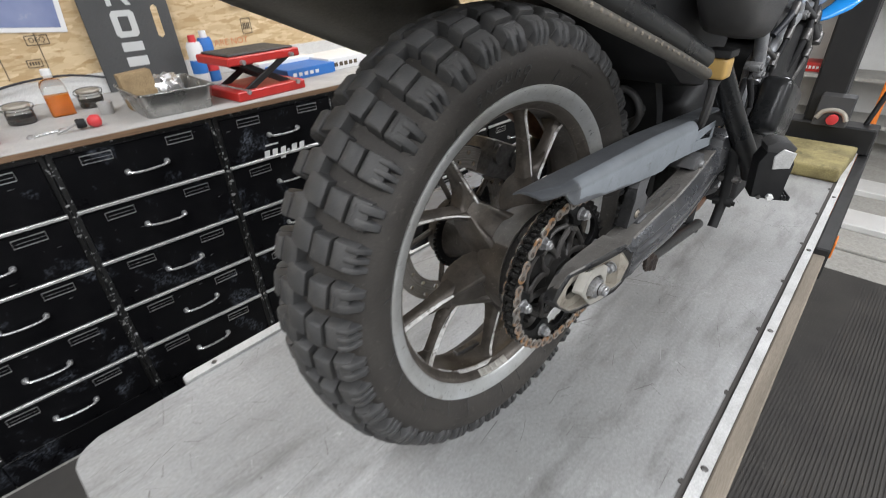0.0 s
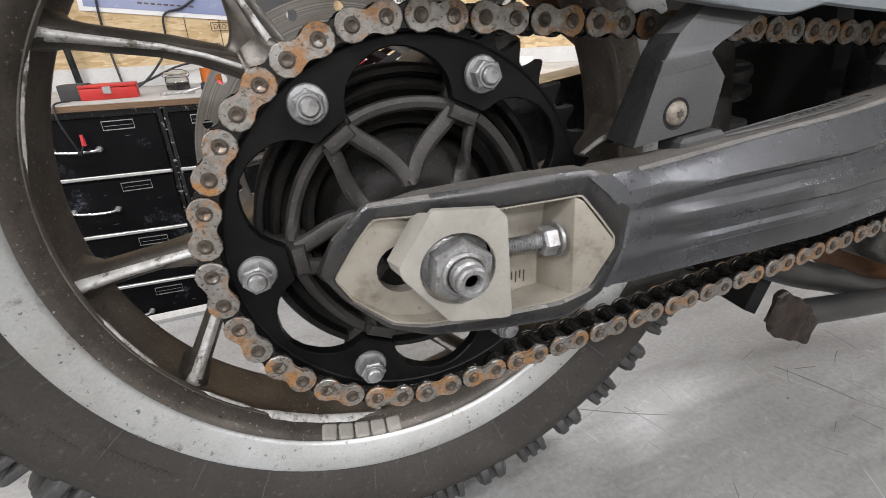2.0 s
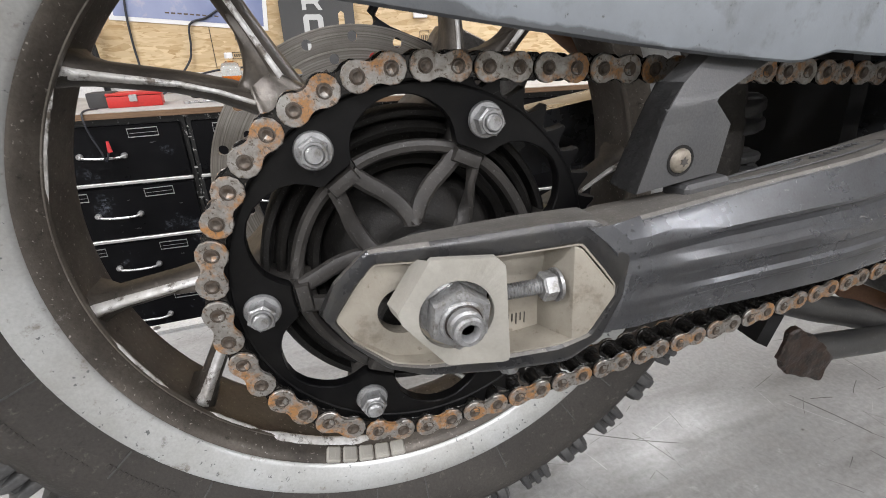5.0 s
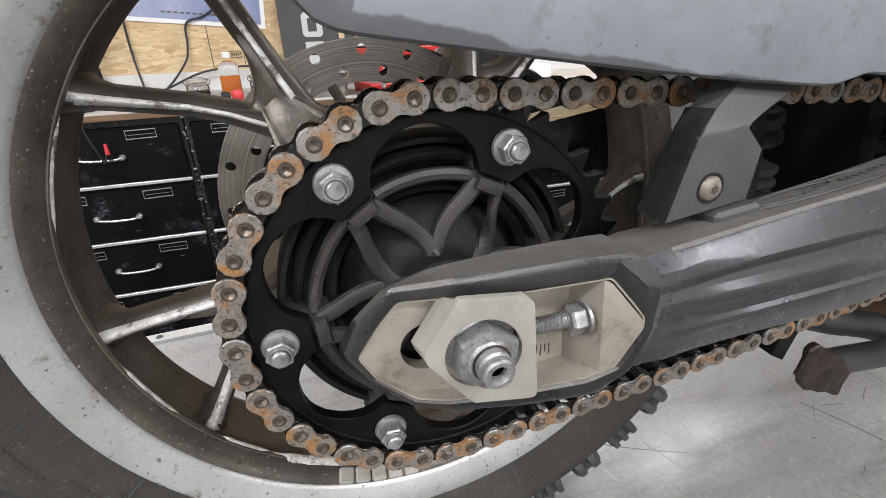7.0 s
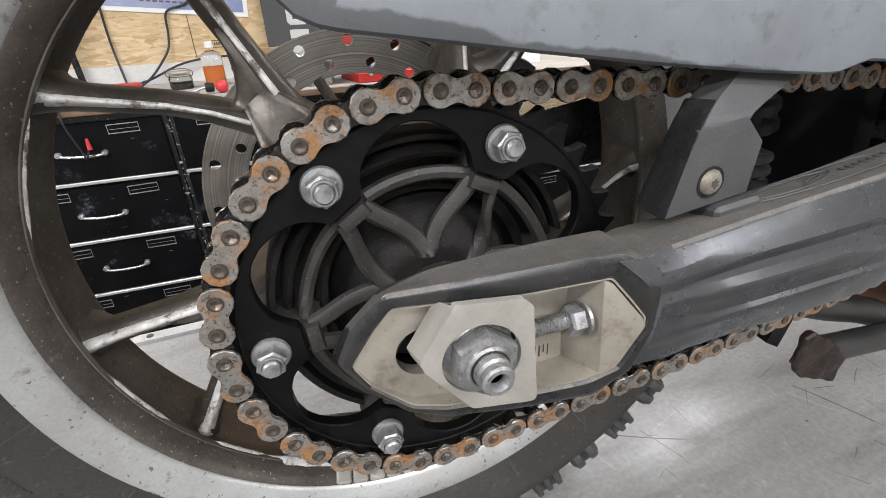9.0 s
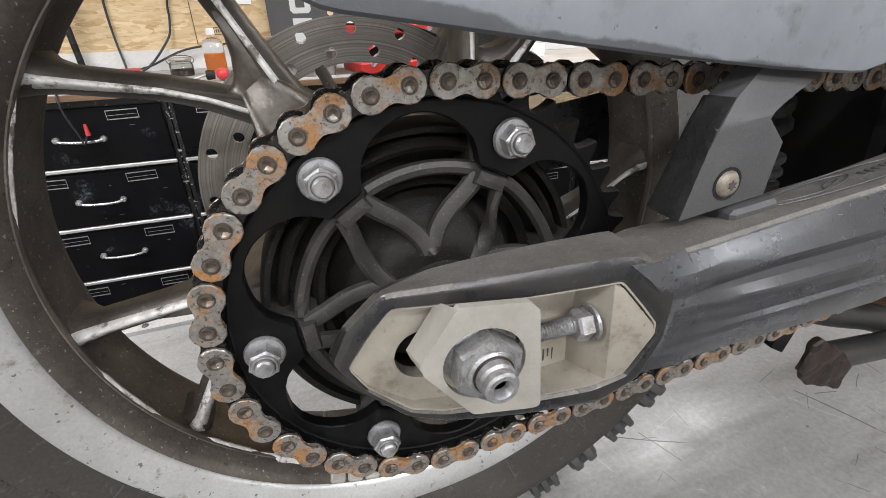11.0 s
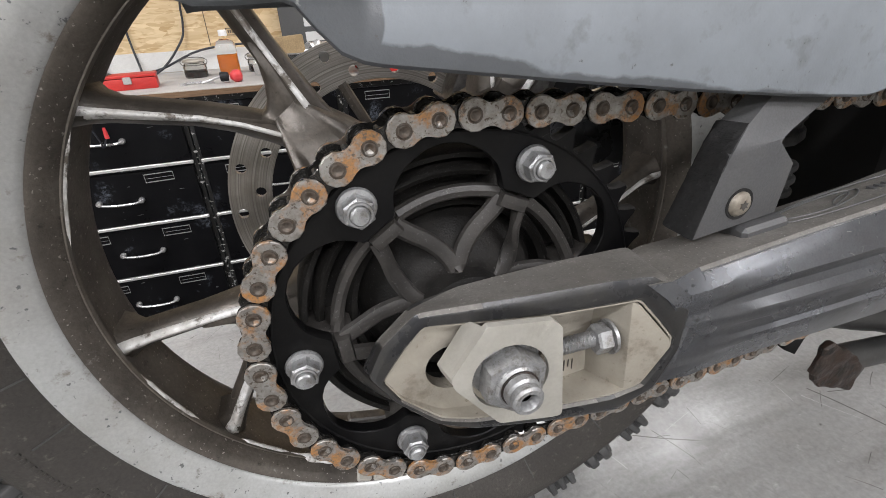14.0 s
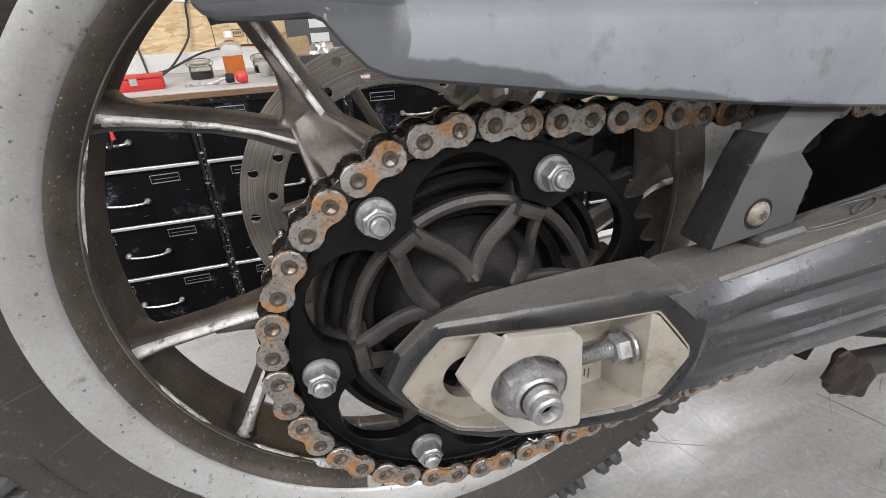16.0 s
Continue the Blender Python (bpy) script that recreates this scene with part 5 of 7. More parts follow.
vs = [bm.verts.new(p) for p in ((0.0580, -0.1885, 0.3535), (0.0630, -0.1890, 0.3505), (0.0822, -0.1930, 0.3265), (0.0665, -0.1895, 0.3010), (0.0610, -0.1885, 0.2985),
                                (0.0545, -0.1580, 0.3530), (0.0640, -0.1580, 0.3510), (0.0826, -0.1580, 0.3265), (0.0680, -0.1580, 0.3010), (0.0490, -0.1580, 0.2965))]
for q in ((0, 1, 2, 3, 4), (0, 4, 9, 5), (0, 5, 6, 1), (1, 6, 7, 2), (2, 7, 8, 3), (3, 8, 9, 4), (5, 9, 8, 7, 6)):
    bm.faces.new([vs[i] for i in q])
bmesh.ops.bevel(bm, geom=bm.edges[:], offset=0.0014, segments=2, profile=0.6, affect="EDGES")
part("gusset", bm, "cream", swing, "cream cast gusset behind the adjuster", 35)
for k in range(7):
    for z0, z1 in ((0.3440, 0.3485 - 0.0015 * (k % 2)), (0.3030 + 0.002 * (k % 2), 0.3095)):
        bm = B()
        box(bm, (0.0310 + 0.0023 * k, -0.1676, z0), (0.0315 + 0.0023 * k, -0.1655, z1))
        part("scale_mark", bm, "groove", swing, "", 0)
# black disc that imitates the shade inside the axle slot
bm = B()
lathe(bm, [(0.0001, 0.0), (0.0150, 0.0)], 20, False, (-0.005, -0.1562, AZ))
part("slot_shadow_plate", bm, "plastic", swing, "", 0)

PLATE = [(-0.0088, 0.3556), (0.0196, 0.3536), (0.0242, 0.3492), (0.0275, 0.2988), (0.0262, 0.2975), (-0.0030, 0.3006), (-0.0232, 0.3255), (-0.0246, 0.3312)]
bm = B()
frame_prism(bm, PLATE, circle(0.0173, 90, 0.0018, 0.3268), -0.1885, -0.1852, 0.0005, 2, n=150)
for v in bm.verts:       # its face slants inwards to the rear
    v.co.y += 0.1 * (0.0245 - v.co.x)
ablock = part("axle_block", bm, "block", bike, "pale metal chain adjuster block", 30)
bm = B()     # its cheek, bent back along the rear edges
loft(bm, [[(-0.0086, -0.1850, 0.3548), (-0.0130, -0.1700, 0.3505), (-0.0110, -0.1700, 0.3490), (-0.0070, -0.1840, 0.3530)], [(-0.0242, -0.1834, 0.3312), (-0.0268, -0.1700, 0.3300), (-0.0248, -0.1700, 0.3292), (-0.0226, -0.1826, 0.3305)],
          [(-0.0228, -0.1834, 0.3258), (-0.0252, -0.1700, 0.3252), (-0.0232, -0.1700, 0.3258), (-0.0212, -0.1826, 0.3266)]])
part("cheek", bm, "block", ablock, "", 30)
bm = B()
lathe(bm, [(0.010, -0.1740), (0.0180, -0.1740), (0.0182, -0.1755), (0.0178, -0.1768), (0.010, -0.1770)], 40, True, (0.0022, 0, 0.3282))
part("washer", bm, "zinc", ablock, "", 35)
bm = B()
lathe(bm, [(0.009, -0.1765), (0.0164, -0.1765), (0.0168, -0.1775), (0.0160, -0.1800), (0.0140, -0.1815), (0.009, -0.1815)], 44, True, (0.0025, 0, 0.3265))
prism(bm, hexagon(0.0153, 0.0025, 0.3265, 0.42), -0.1915, -0.1800, 0.0021, seg=2)
lathe(bm, [(0.006, -0.1936), (0.0094, -0.1936), (0.0104, -0.1926), (0.0108, -0.1908), (0.006, -0.1908)], 36, True, (0.0024, 0, 0.3268))
axle_nut = part("axle_nut", bm, "zinc", bike, "scuffed zinc axle nut", 30)
bm = B()
lathe(bm, [(0.0033, -0.1910), (0.0033, -0.2014), (0.0044, -0.2030), (0.0062, -0.2030), (0.0071, -0.2019), (0.0071, -0.1992), (0.0068, -0.1986), (0.0079, -0.1976), (0.0080, -0.1944), (0.0074, -0.1936), (0.0074, -0.1910)], 32, True, (0.0022, 0, 0.3275))
part("axle_stub", bm, "zinc", axle_nut, "hollow threaded axle end", 35)
bm = B()
lathe(bm, [(0.0070, -0.1930), (0.0087, -0.1934), (0.0088, -0.1942), (0.0081, -0.1948), (0.0070, -0.1946)], 28, True, (0.0023, 0, 0.3272))
part("rust_ring", bm, "rusty_foot", axle_nut, "thin rusty ring round the axle end", 40)
bm = B()
lathe(bm, [(0.0001, -0.1985), (0.0033, -0.1985)], 20, False, (0.0022, 0, 0.3275))
part("axle_bore", bm, "groove", axle_nut, "", 0)
bm = B()
rod(bm, (-0.02, 0.16, AZ), (-0.0, -0.178, AZ), 0.0085, 20)
part("axle", bm, "zinc_dark", bike)
bm = B()
prof = [(0.0001, 0.0)]
for k in range(21):
    prof += [(0.0041, 0.0016 * k), (0.0032, 0.0016 * k + 0.0008)]
prof += [(0.0040, 0.034), (0.0001, 0.034)]
lathe(bm, prof, 16, False, (0.0240, -0.1790, 0.3300), "x")
adj = part("adjuster_bolt", bm, "zinc", bike, "threaded chain adjuster bolt", 60)
bm = B()
prism(bm, [(-0.1800 + 0.0074 * math.cos(math.pi * k / 3), 0.3300 + 0.0074 * math.sin(math.pi * k / 3)) for k in range(6)], 0.0462, 0.0540, 0.0010, "x")
lathe(bm, [(0.002, 0.0538), (0.0084, 0.0538), (0.0084, 0.0554), (0.002, 0.0554)], 24, True, (0, -0.1800, 0.3300), "x")
part("lock_nut", bm, "zinc", adj, "", 30)

# swingarm body, lofted along the bike
secs = []
# x, then the heights of: rear edge of the top, its front crease, fold under the upper face, ridge, line below it, groove, lower facet, bottom; shift inwards
for x, rear, top, fold, ridge, line, band, facet, bot, yo in ((0.0, 0.3560, 0.3622, 0.3480, 0.3385, 0.3330, 0.3230, 0.3130, 0.3050, 0.0), (0.0930, 0.3560, 0.3622, 0.3490, 0.3388, 0.3332, 0.3230, 0.3145, 0.3050, 0.0),
                                                              (0.1100, 0.3568, 0.3642, 0.3512, 0.3392, 0.3334, 0.3238, 0.3165, 0.3046, 0.0), (0.1430, 0.3590, 0.3682, 0.3540, 0.3402, 0.3338, 0.3245, 0.3182, 0.3040, 0.0),
                                                              (0.1800, 0.3622, 0.3724, 0.3556, 0.3415, 0.3345, 0.3255, 0.3195, 0.3040, 0.0), (0.2300, 0.3682, 0.3774, 0.3580, 0.3438, 0.3355, 0.3270, 0.3205, 0.3052, 0.0),
                                                              (0.2900, 0.3780, 0.3868, 0.3660, 0.3500, 0.3410, 0.3320, 0.3250, 0.3110, 0.002), (0.3500, 0.3870, 0.3960, 0.3760, 0.3600, 0.3500, 0.3410, 0.3330, 0.3200, 0.006), (0.4200, 0.3980, 0.4050, 0.3890, 0.3740, 0.3640, 0.3550, 0.3480, 0.3360, 0.012), (0.5400, 0.4150, 0.4170, 0.4070, 0.3950, 0.3870, 0.3790, 0.3720, 0.3600, 0.020)):
    secs.append([(x, y + (yo if y < -0.155 else 0), z) for y, z in ((-0.1475, rear - 0.010), (-0.1490, rear), (-0.1690, rear * 0.45 + top * 0.55 + 0.0016), (-0.1866, top + 0.0002), (-0.1888, top - 0.0014), (-0.1928, top * 0.45 + fold * 0.55), (-0.1966, fold + 0.0006), (-0.1962, fold - 0.0014), (-0.1938, fold - 0.0036),
                                                                    (-0.1930, fold * 0.5 + ridge * 0.5), (-0.1946, ridge + 0.0034), (-0.1984, ridge + 0.0004), (-0.1988, ridge - 0.0012), (-0.1978, line), (-0.1956, line - 0.0022), (-0.1950, band + 0.0014), (-0.1966, band - 0.0006), (-0.1962, facet + 0.0022), (-0.1942, facet), (-0.1938, facet - 0.0026), (-0.1908, bot + 0.0010), (-0.1880, bot), (-0.1475, bot + 0.006))])
def arm_start(z):
    """The arm begins along the pointed front edge of the window."""
    return 0.0872 - (z - 0.350) * 1.15 if z > 0.350 else 0.0835 + (z - 0.332) * 0.205 if z > 0.332 else 0.0835 - (0.332 - z) * 0.22


first_sec = secs[0]
secs[0] = [(arm_start(z) - 0.0015 - 0.009 * min(1.0, max(0.0, (z - 0.338) / 0.012)), end_face(arm_start(z)) + 0.0012 if y < -0.186 else y, z - (0.004 if -0.18 < y and z > 0.33 else 0.0)) for x, y, z in first_sec]
for k, flat in ((1, 0.90), (2, 0.40)):       # the folds run out towards the end casting
    secs[k] = [(x, y + (-0.1950 - y) * flat if y < -0.19 else y, z) for x, y, z in secs[k]]
secs.insert(1, [(arm_start(z) + 0.0012, min(max(y, -0.1952), end_face(arm_start(z)) + 0.0004) if y < -0.186 else y, z - (0.003 if -0.18 < y and z > 0.33 else 0.0)) for x, y, z in first_sec])
bm = B()
loft(bm, secs)
bmesh.ops.bevel(bm, geom=[e for e in bm.edges if len(e.link_faces) == 2 and e.calc_face_angle() > 0.45 and abs(e.verts[0].co.x - e.verts[1].co.x) > 0.01], offset=0.0007, segments=2, profile=0.6, affect="EDGES")
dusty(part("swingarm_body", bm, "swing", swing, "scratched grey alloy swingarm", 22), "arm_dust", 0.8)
for level, r in ((4, 0.00040),):       # edges rubbed bright
    bm = B()
    pipe(bm, [Vector(sec[level]) + Vector((0, 0.0001, 0.0001)) for sec in secs[2:10]], r, 6)
    part("rubbed_edge", bm, "edge_wear", swing, "thin rubbed edge of the arm", 60)
bm = B()
pts = secs[0]
box(bm, (0.128, -0.1770, 0.3620), (0.156, -0.158, 0.3712), 0.002, Matrix.Rotation(radians(-6), 4, "Y"))
part("guide_foot", bm, "guide", swing)
def arm_top(x, y):
    """Height of the arm's sloping top."""
    f = (y + 0.149) / -0.0376
    for (x0, r0, t0), (x1, r1, t1) in zip(ARM_TOP, ARM_TOP[1:]):
        if x <= x1:
            g = (x - x0) / (x1 - x0)
            return (r0 + (r1 - r0) * g) * (1 - f) + (t0 + (t1 - t0) * g) * f + 0.0016
    return ARM_TOP[-1][1]


ARM_TOP = [(s[1][0], s[1][2], s[3][2]) for s in secs[2:]]
for pts, r in (([(0.150, -0.166), (0.160, -0.177), (0.205, -0.180), (0.258, -0.178), (0.262, -0.166), (0.240, -0.156), (0.190, -0.156)], 0.0005), ([(0.158, -0.166), (0.164, -0.173), (0.185, -0.175), (0.208, -0.170), (0.220, -0.162), (0.205, -0.158), (0.175, -0.160)], 0.0005),
               ([(0.190, -0.173), (0.204, -0.168), (0.214, -0.163), (0.206, -0.164), (0.196, -0.168)], 0.0004)):
    bm = B()    # moulded badge lines on top of the arm
    pipe(bm, [(x, y, arm_top(x, y)) for x, y in pts], r, 6, True)
    part("badge_outline", bm, "guide", swing)
for k in range(7):
    bm = B()
    x = 0.222 + 0.0052 * k
    box(bm, (x, -0.1715, arm_top(x, -0.169) - 0.001), (x + 0.0032, -0.1655, arm_top(x, -0.169) + 0.0004))
    part("badge_mark", bm, "guide", swing)
bm = B()
secs = [[(x, y, z) for y, z in ((0.095, top), (0.150, top), (0.160, top - 0.01), (0.160, bot + 0.01), (0.150, bot), (0.095, bot))] for x, top, bot in ((-0.07, 0.352, 0.302), (0.12, 0.362, 0.300), (0.34, 0.395, 0.320), (0.54, 0.415, 0.360))]
loft(bm, secs)
part("swingarm_far", bm, "swing", swing, "", 30)
bm = B()
box(bm, (0.395, -0.19, 0.350), (0.47, 0.15, 0.425), 0.02, seg=2)
part("swingarm_bridge", bm, "swing", swing, "", 35)

# chain guide under the guard
bm = B()
prism(bm, [(0.1012, 0.3674), (0.1495, 0.3738), (0.1525, 0.3985), (0.1395, 0.4115), (0.1122, 0.4078)], -0.1725, -0.157, 0.0012, seg=2)
loft(bm, [[(0.1100, -0.1727, 0.4000), (0.1430, -0.1727, 0.4050), (0.1450, -0.1600, 0.4040), (0.1100, -0.1575, 0.4000)], [(0.1124, -0.1727, 0.4066), (0.1404, -0.1727, 0.4096), (0.1440, -0.1600, 0.4080), (0.1124, -0.1575, 0.4060)],
          [(0.1146, -0.1721, 0.4095), (0.1425, -0.1720, 0.4120), (0.1470, -0.1598, 0.4100), (0.1136, -0.1572, 0.4090)], [(0.1180, -0.1706, 0.4132), (0.1490, -0.1698, 0.4145), (0.1540, -0.1590, 0.4125), (0.1156, -0.1566, 0.4125)], [(0.1240, -0.1680, 0.4190), (0.1620, -0.1660, 0.4190), (0.1640, -0.1580, 0.4170), (0.1190, -0.1560, 0.4180)],
          [(0.1500, -0.1610, 0.4380), (0.1960, -0.1590, 0.4330), (0.1960, -0.1530, 0.4320), (0.1440, -0.1540, 0.4370)], [(0.1640, -0.1400, 0.4560), (0.2060, -0.1400, 0.4480), (0.2060, -0.1350, 0.4460), (0.1600, -0.1350, 0.4540)]])
guide = part("chain_guide", bm, "guide", bike, "grey plastic chain guide", 30)
bm = B()
secs = []
for k in range(25):       # gritty side of the guide
    f = k / 24
    g = min(1.0, f / 0.72)
    h = max(0.0, (f - 0.72) / 0.28)
    a = Vector((0.1010 + 0.0110 * g, -0.1722, 0.3678 + 0.0392 * g)).lerp(Vector((0.1240, -0.1676, 0.4192)), h)
    b = Vector((0.0975 + 0.0140 * g, -0.1560, 0.3705 + 0.0360 * g)).lerp(Vector((0.1180, -0.1556, 0.4190)), h)
    run = [a.lerp(b, j / 8) + Vector((-0.0010 + 0.0006 * noise.noise(Vector((j * 1.9, k * 1.7, 3.0))) + 0.0009 * (j in (0, 8)), 0, 0)) for j in range(9)]
    secs.append(run + [b + Vector((0.003, 0, 0)), a + Vector((0.003, 0.0006, 0))])
loft(bm, secs)
part("greasy_pad", bm, "pad_grit", guide, "grit caked on the guide's edge", 30)
bm = B()
lathe(bm, [(0.0001, -0.1752), (0.0016, -0.1754), (0.0048, -0.1746), (0.0062, -0.1730), (0.0062, -0.1720), (0.0001, -0.1720)], 24, False, (0.1245, 0, 0.3825))
screw = part("screw", bm, "cream", guide, "pale button-head screw", 50)
bm = B()
prism(bm, [(0.1245 + (0.0024 if k % 2 else 0.0014) * math.cos(math.pi * k / 6), 0.3825 + (0.0024 if k % 2 else 0.0014) * math.sin(math.pi * k / 6)) for k in range(12)], -0.1757, -0.1748)
part("screw_socket", bm, "groove", guide, "", 0)
bm = B()
lathe(bm, [(0.0062, -0.1726), (0.0078, -0.1729), (0.0078, -0.1722), (0.0062, -0.1722)], 28, True, (0.1245, 0, 0.3825))
part("screw_recess", bm, "guide_rough", guide, "", 40)

# chain guard: folded wall and roof
LOW = [(-0.0975, 0.4792), (-0.0950, 0.4766), (-0.0905, 0.4748), (-0.0780, 0.4744), (-0.0655, 0.4748), (-0.0620, 0.4732), (-0.0570, 0.4665), (-0.0505, 0.4595), (-0.0440, 0.4564), (-0.0380, 0.4550), (-0.0100, 0.4508), (0.0300, 0.4448), (0.0830, 0.4372), (0.1400, 0.4300), (0.1840, 0.4258), (0.1920, 0.4258), (0.2120, 0.4300), (0.2400, 0.4275), (0.3000, 0.4230)]


def crease(x):
    """Height where the wall bends inwards."""
    return 0.4790 - 0.0075 * min(1.0, max(0.0, (x + 0.07) / 0.07)) - 0.030 * max(0.0, x)


def roof(x):
    return 0.4822 - 0.012 * max(0.0, x) - 0.05 * max(0.0, x - 0.17) - 0.35 * max(0.0, -0.0945 - x)


secs, roofs = [], []
for x, z in LOW:
    tip = 1.0 if x > -0.05 else max(0.0, (x + 0.0975) / 0.0475)
    yo = -0.1560 - 0.0155 * tip ** 0.6
    r = max(roof(x), z + 0.0024)
    c = min(max(crease(x), z + 0.0012), r - 0.0008)
    th = 0.0026
    secs.append([(x, yo + 0.0016, z - 0.0004), (x, yo + 0.0002, z + 0.0008), (x, yo, z + 0.0026 if z + 0.0026 < c else (z + c) / 2), (x, yo, c), (x, yo + 0.0035, c * 0.45 + r * 0.55), (x, yo + 0.0085, r - 0.0006), (x, yo + 0.0130, r), (x, yo + 0.0130, r - th), (x, yo + 0.007, r - th - 0.0006), (x, yo + th + 0.001, c - 0.002), (x, yo + th + 0.0006, z + 0.001), (x, yo + th, z)])
    roofs.append([(x, yo + 0.0128, r + 0.0002), (x, -0.1330, r - 0.0010), (x, -0.1235, r - 0.0060), (x, -0.1235, r - 0.0085), (x, -0.1330, r - 0.0035), (x, yo + 0.0128, r - 0.0026)])
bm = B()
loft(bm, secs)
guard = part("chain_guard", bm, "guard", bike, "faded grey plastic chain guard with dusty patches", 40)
bm = B()
loft(bm, roofs)
part("guard_roof", bm, "guard_top", guard, "dark grey roof of the chain guard", 40)
for nm, pts in (("guard_arm", [(0.3000, 0.4230), (0.3760, 0.4155), (0.3770, 0.4290), (0.3150, 0.4400), (0.3000, 0.4420)]), ("guard_arm", [(0.3000, 0.4430), (0.3150, 0.4400), (0.3770, 0.4480), (0.3770, 0.4565), (0.3000, 0.4560)]),
                ("guard_post", [(0.3700, 0.4160), (0.3775, 0.4155), (0.3785, 0.4560), (0.3710, 0.4560)])):
    bm = B()
    prism(bm, pts, -0.1715, -0.1690, 0.0006)
    part(nm, bm, "guard", guard, "", 30)
bm = B()
vs = [[(x, -0.1600, roof(x) + 0.0004), (x, -0.1320, roof(x) - 0.001), (x, -0.1320, roof(x) - 0.004), (x, -0.1600, roof(x) - 0.003)] for x in (0.2990, 0.3770, 0.4300)]
loft(bm, vs)
part("guard_roof", bm, "guard_top", guard, "", 30)

# folded centre stand
bm = B()
pipe(bm, [(0.338, -0.124, 0.186), (0.40, -0.123, 0.178), (0.46, -0.122, 0.170), (0.62, -0.120, 0.150)], 0.0120, 12)
pipe(bm, [(0.30, -0.10, 0.238), (0.375, -0.10, 0.208), (0.43, -0.10, 0.190), (0.50, -0.10, 0.162), (0.60, -0.10, 0.140)], 0.0135, 12)
stand = part("centre_stand", bm, "dusty_tube", bike, "folded black centre stand", 50)
bm = B()
prism(bm, [(0.289, 0.198), (0.293, 0.223), (0.302, 0.226), (0.334, 0.204), (0.355, 0.184), (0.347, 0.162), (0.303, 0.180)], -0.1400, -0.1345, 0.0012)
bmesh.ops.triangulate(bm, faces=bm.faces[:])
for cut in range(3):
    bmesh.ops.subdivide_edges(bm, edges=[e for e in bm.edges if e.calc_length() > 0.004], cuts=1, use_grid_fill=True)
for v in bm.verts:
    v.co += Vector((noise.noise(v.co * 110), noise.noise(v.co * 110 + Vector((5, 0, 0))), noise.noise(v.co * 110 + Vector((0, 9, 0))))) * 0.0020
part("stand_foot", bm, "rusty_foot", stand, "rusty flattened foot of the stand", 25)
bm = B()
rod(bm, (0.600, -0.128, 0.150), (0.600, -0.06, 0.148), 0.013, 16, bevel=0.002)
pipe(bm, [(0.60, -0.10, 0.150), (0.605, -0.10, 0.22), (0.62, -0.10, 0.28)], 0.014, 10)
part("stand_hinge", bm, "plastic", stand)
bm = B()
lathe(bm, [(0.001, -0.150), (0.036, -0.144), (0.058, -0.11), (0.064, 0.0), (0.054, 0.10), (0.030, 0.13), (0.001, 0.135)], 28, False, (0.640, -0.052, 0.205), "x")
part("exhaust_chamber", bm, "copper", bike, "brown heat-tinted exhaust chamber", 50)

# silencer, tail and mudguard
bm = B()
def oval(cx, cy, cz, w, h, n=20):
    return [(cx, cy + w * math.cos(2 * math.pi * k / n), cz + h * math.sin(2 * math.pi * k / n)) for k in range(n)]
loft(bm, [oval(-0.42, 0.150, 0.820, 0.055, 0.060), oval(-0.40, 0.150, 0.812, 0.068, 0.078), oval(-0.10, 0.150, 0.683, 0.070, 0.080), oval(0.04, 0.150, 0.622, 0.066, 0.076), oval(0.11, 0.150, 0.560, 0.050, 0.055), oval(0.15, 0.150, 0.52, 0.028, 0.03)])
sil = part("silencer", bm, "muffler", bike, "dull steel silencer under the tail", 45)
bm = B()
rod(bm, (0.085, 0.085, 0.503), (0.085, 0.078, 0.503), 0.007, 16)
part("silencer_bolt", bm, "zinc", sil)
bm = B()
pipe(bm, [(0.13, 0.15, 0.54), (0.24, 0.14, 0.46), (0.36, 0.10, 0.36), (0.46, 0.0, 0.24)], 0.022, 12)
part("exhaust_pipe", bm, "copper", bike, "", 50)
bm = B()    # inner mudguard arching over the tyre
secs = []
for k in range(11):
    a = radians(95 - 12 * k)
    r0, r1 = 0.362, 0.372
    secs.append([(math.cos(a) * r, y, AZ + math.sin(a) * r) for r, y in ((r0, -0.09), (r0 + 0.012, -0.05), (r0 + 0.014, 0.05), (r0, 0.09), (r1, 0.095), (r1 + 0.014, 0.05), (r1 + 0.014, -0.05), (r1, -0.095))])
loft(bm, secs)
part("mudguard", bm, "plastic", bike, "black inner mudguard over the tyre", 40)
bm = B()
prism(bm, [(0.16, 0.640), (0.23, 0.560), (0.30, 0.520), (0.40, 0.500), (0.47, 0.56), (0.46, 0.72), (0.30, 0.74), (0.18, 0.72)], -0.135, 0.10, 0.02, seg=2)
part("tail_box", bm, "plastic", bike, "black under-seat mouldings", 40)
bm = B()
prism(bm, [(0.215, 0.640), (0.255, 0.600), (0.345, 0.585), (0.420, 0.640), (0.52, 0.78), (0.50, 0.84), (0.22, 0.84), (0.19, 0.72)], -0.225, -0.150, 0.032, seg=5)
part("side_panel", bm, "plastic_dull", bike, "charcoal textured side panel", 40)
bm = B()
prism(bm, [(-0.32, 0.80), (-0.25, 0.75), (0.20, 0.70), (0.48, 0.74), (0.60, 0.86), (0.40, 0.90), (-0.30, 0.88)], -0.13, 0.13, 0.02, seg=2)
part("seat", bm, "plastic", bike, "black saddle", 40)
bm = B()
pipe(bm, [(-0.240, -0.185, 0.716), (-0.10, -0.186, 0.672), (0.06, -0.187, 0.622), (0.188, -0.188, 0.580)], 0.0175, 14, flat=0.85)
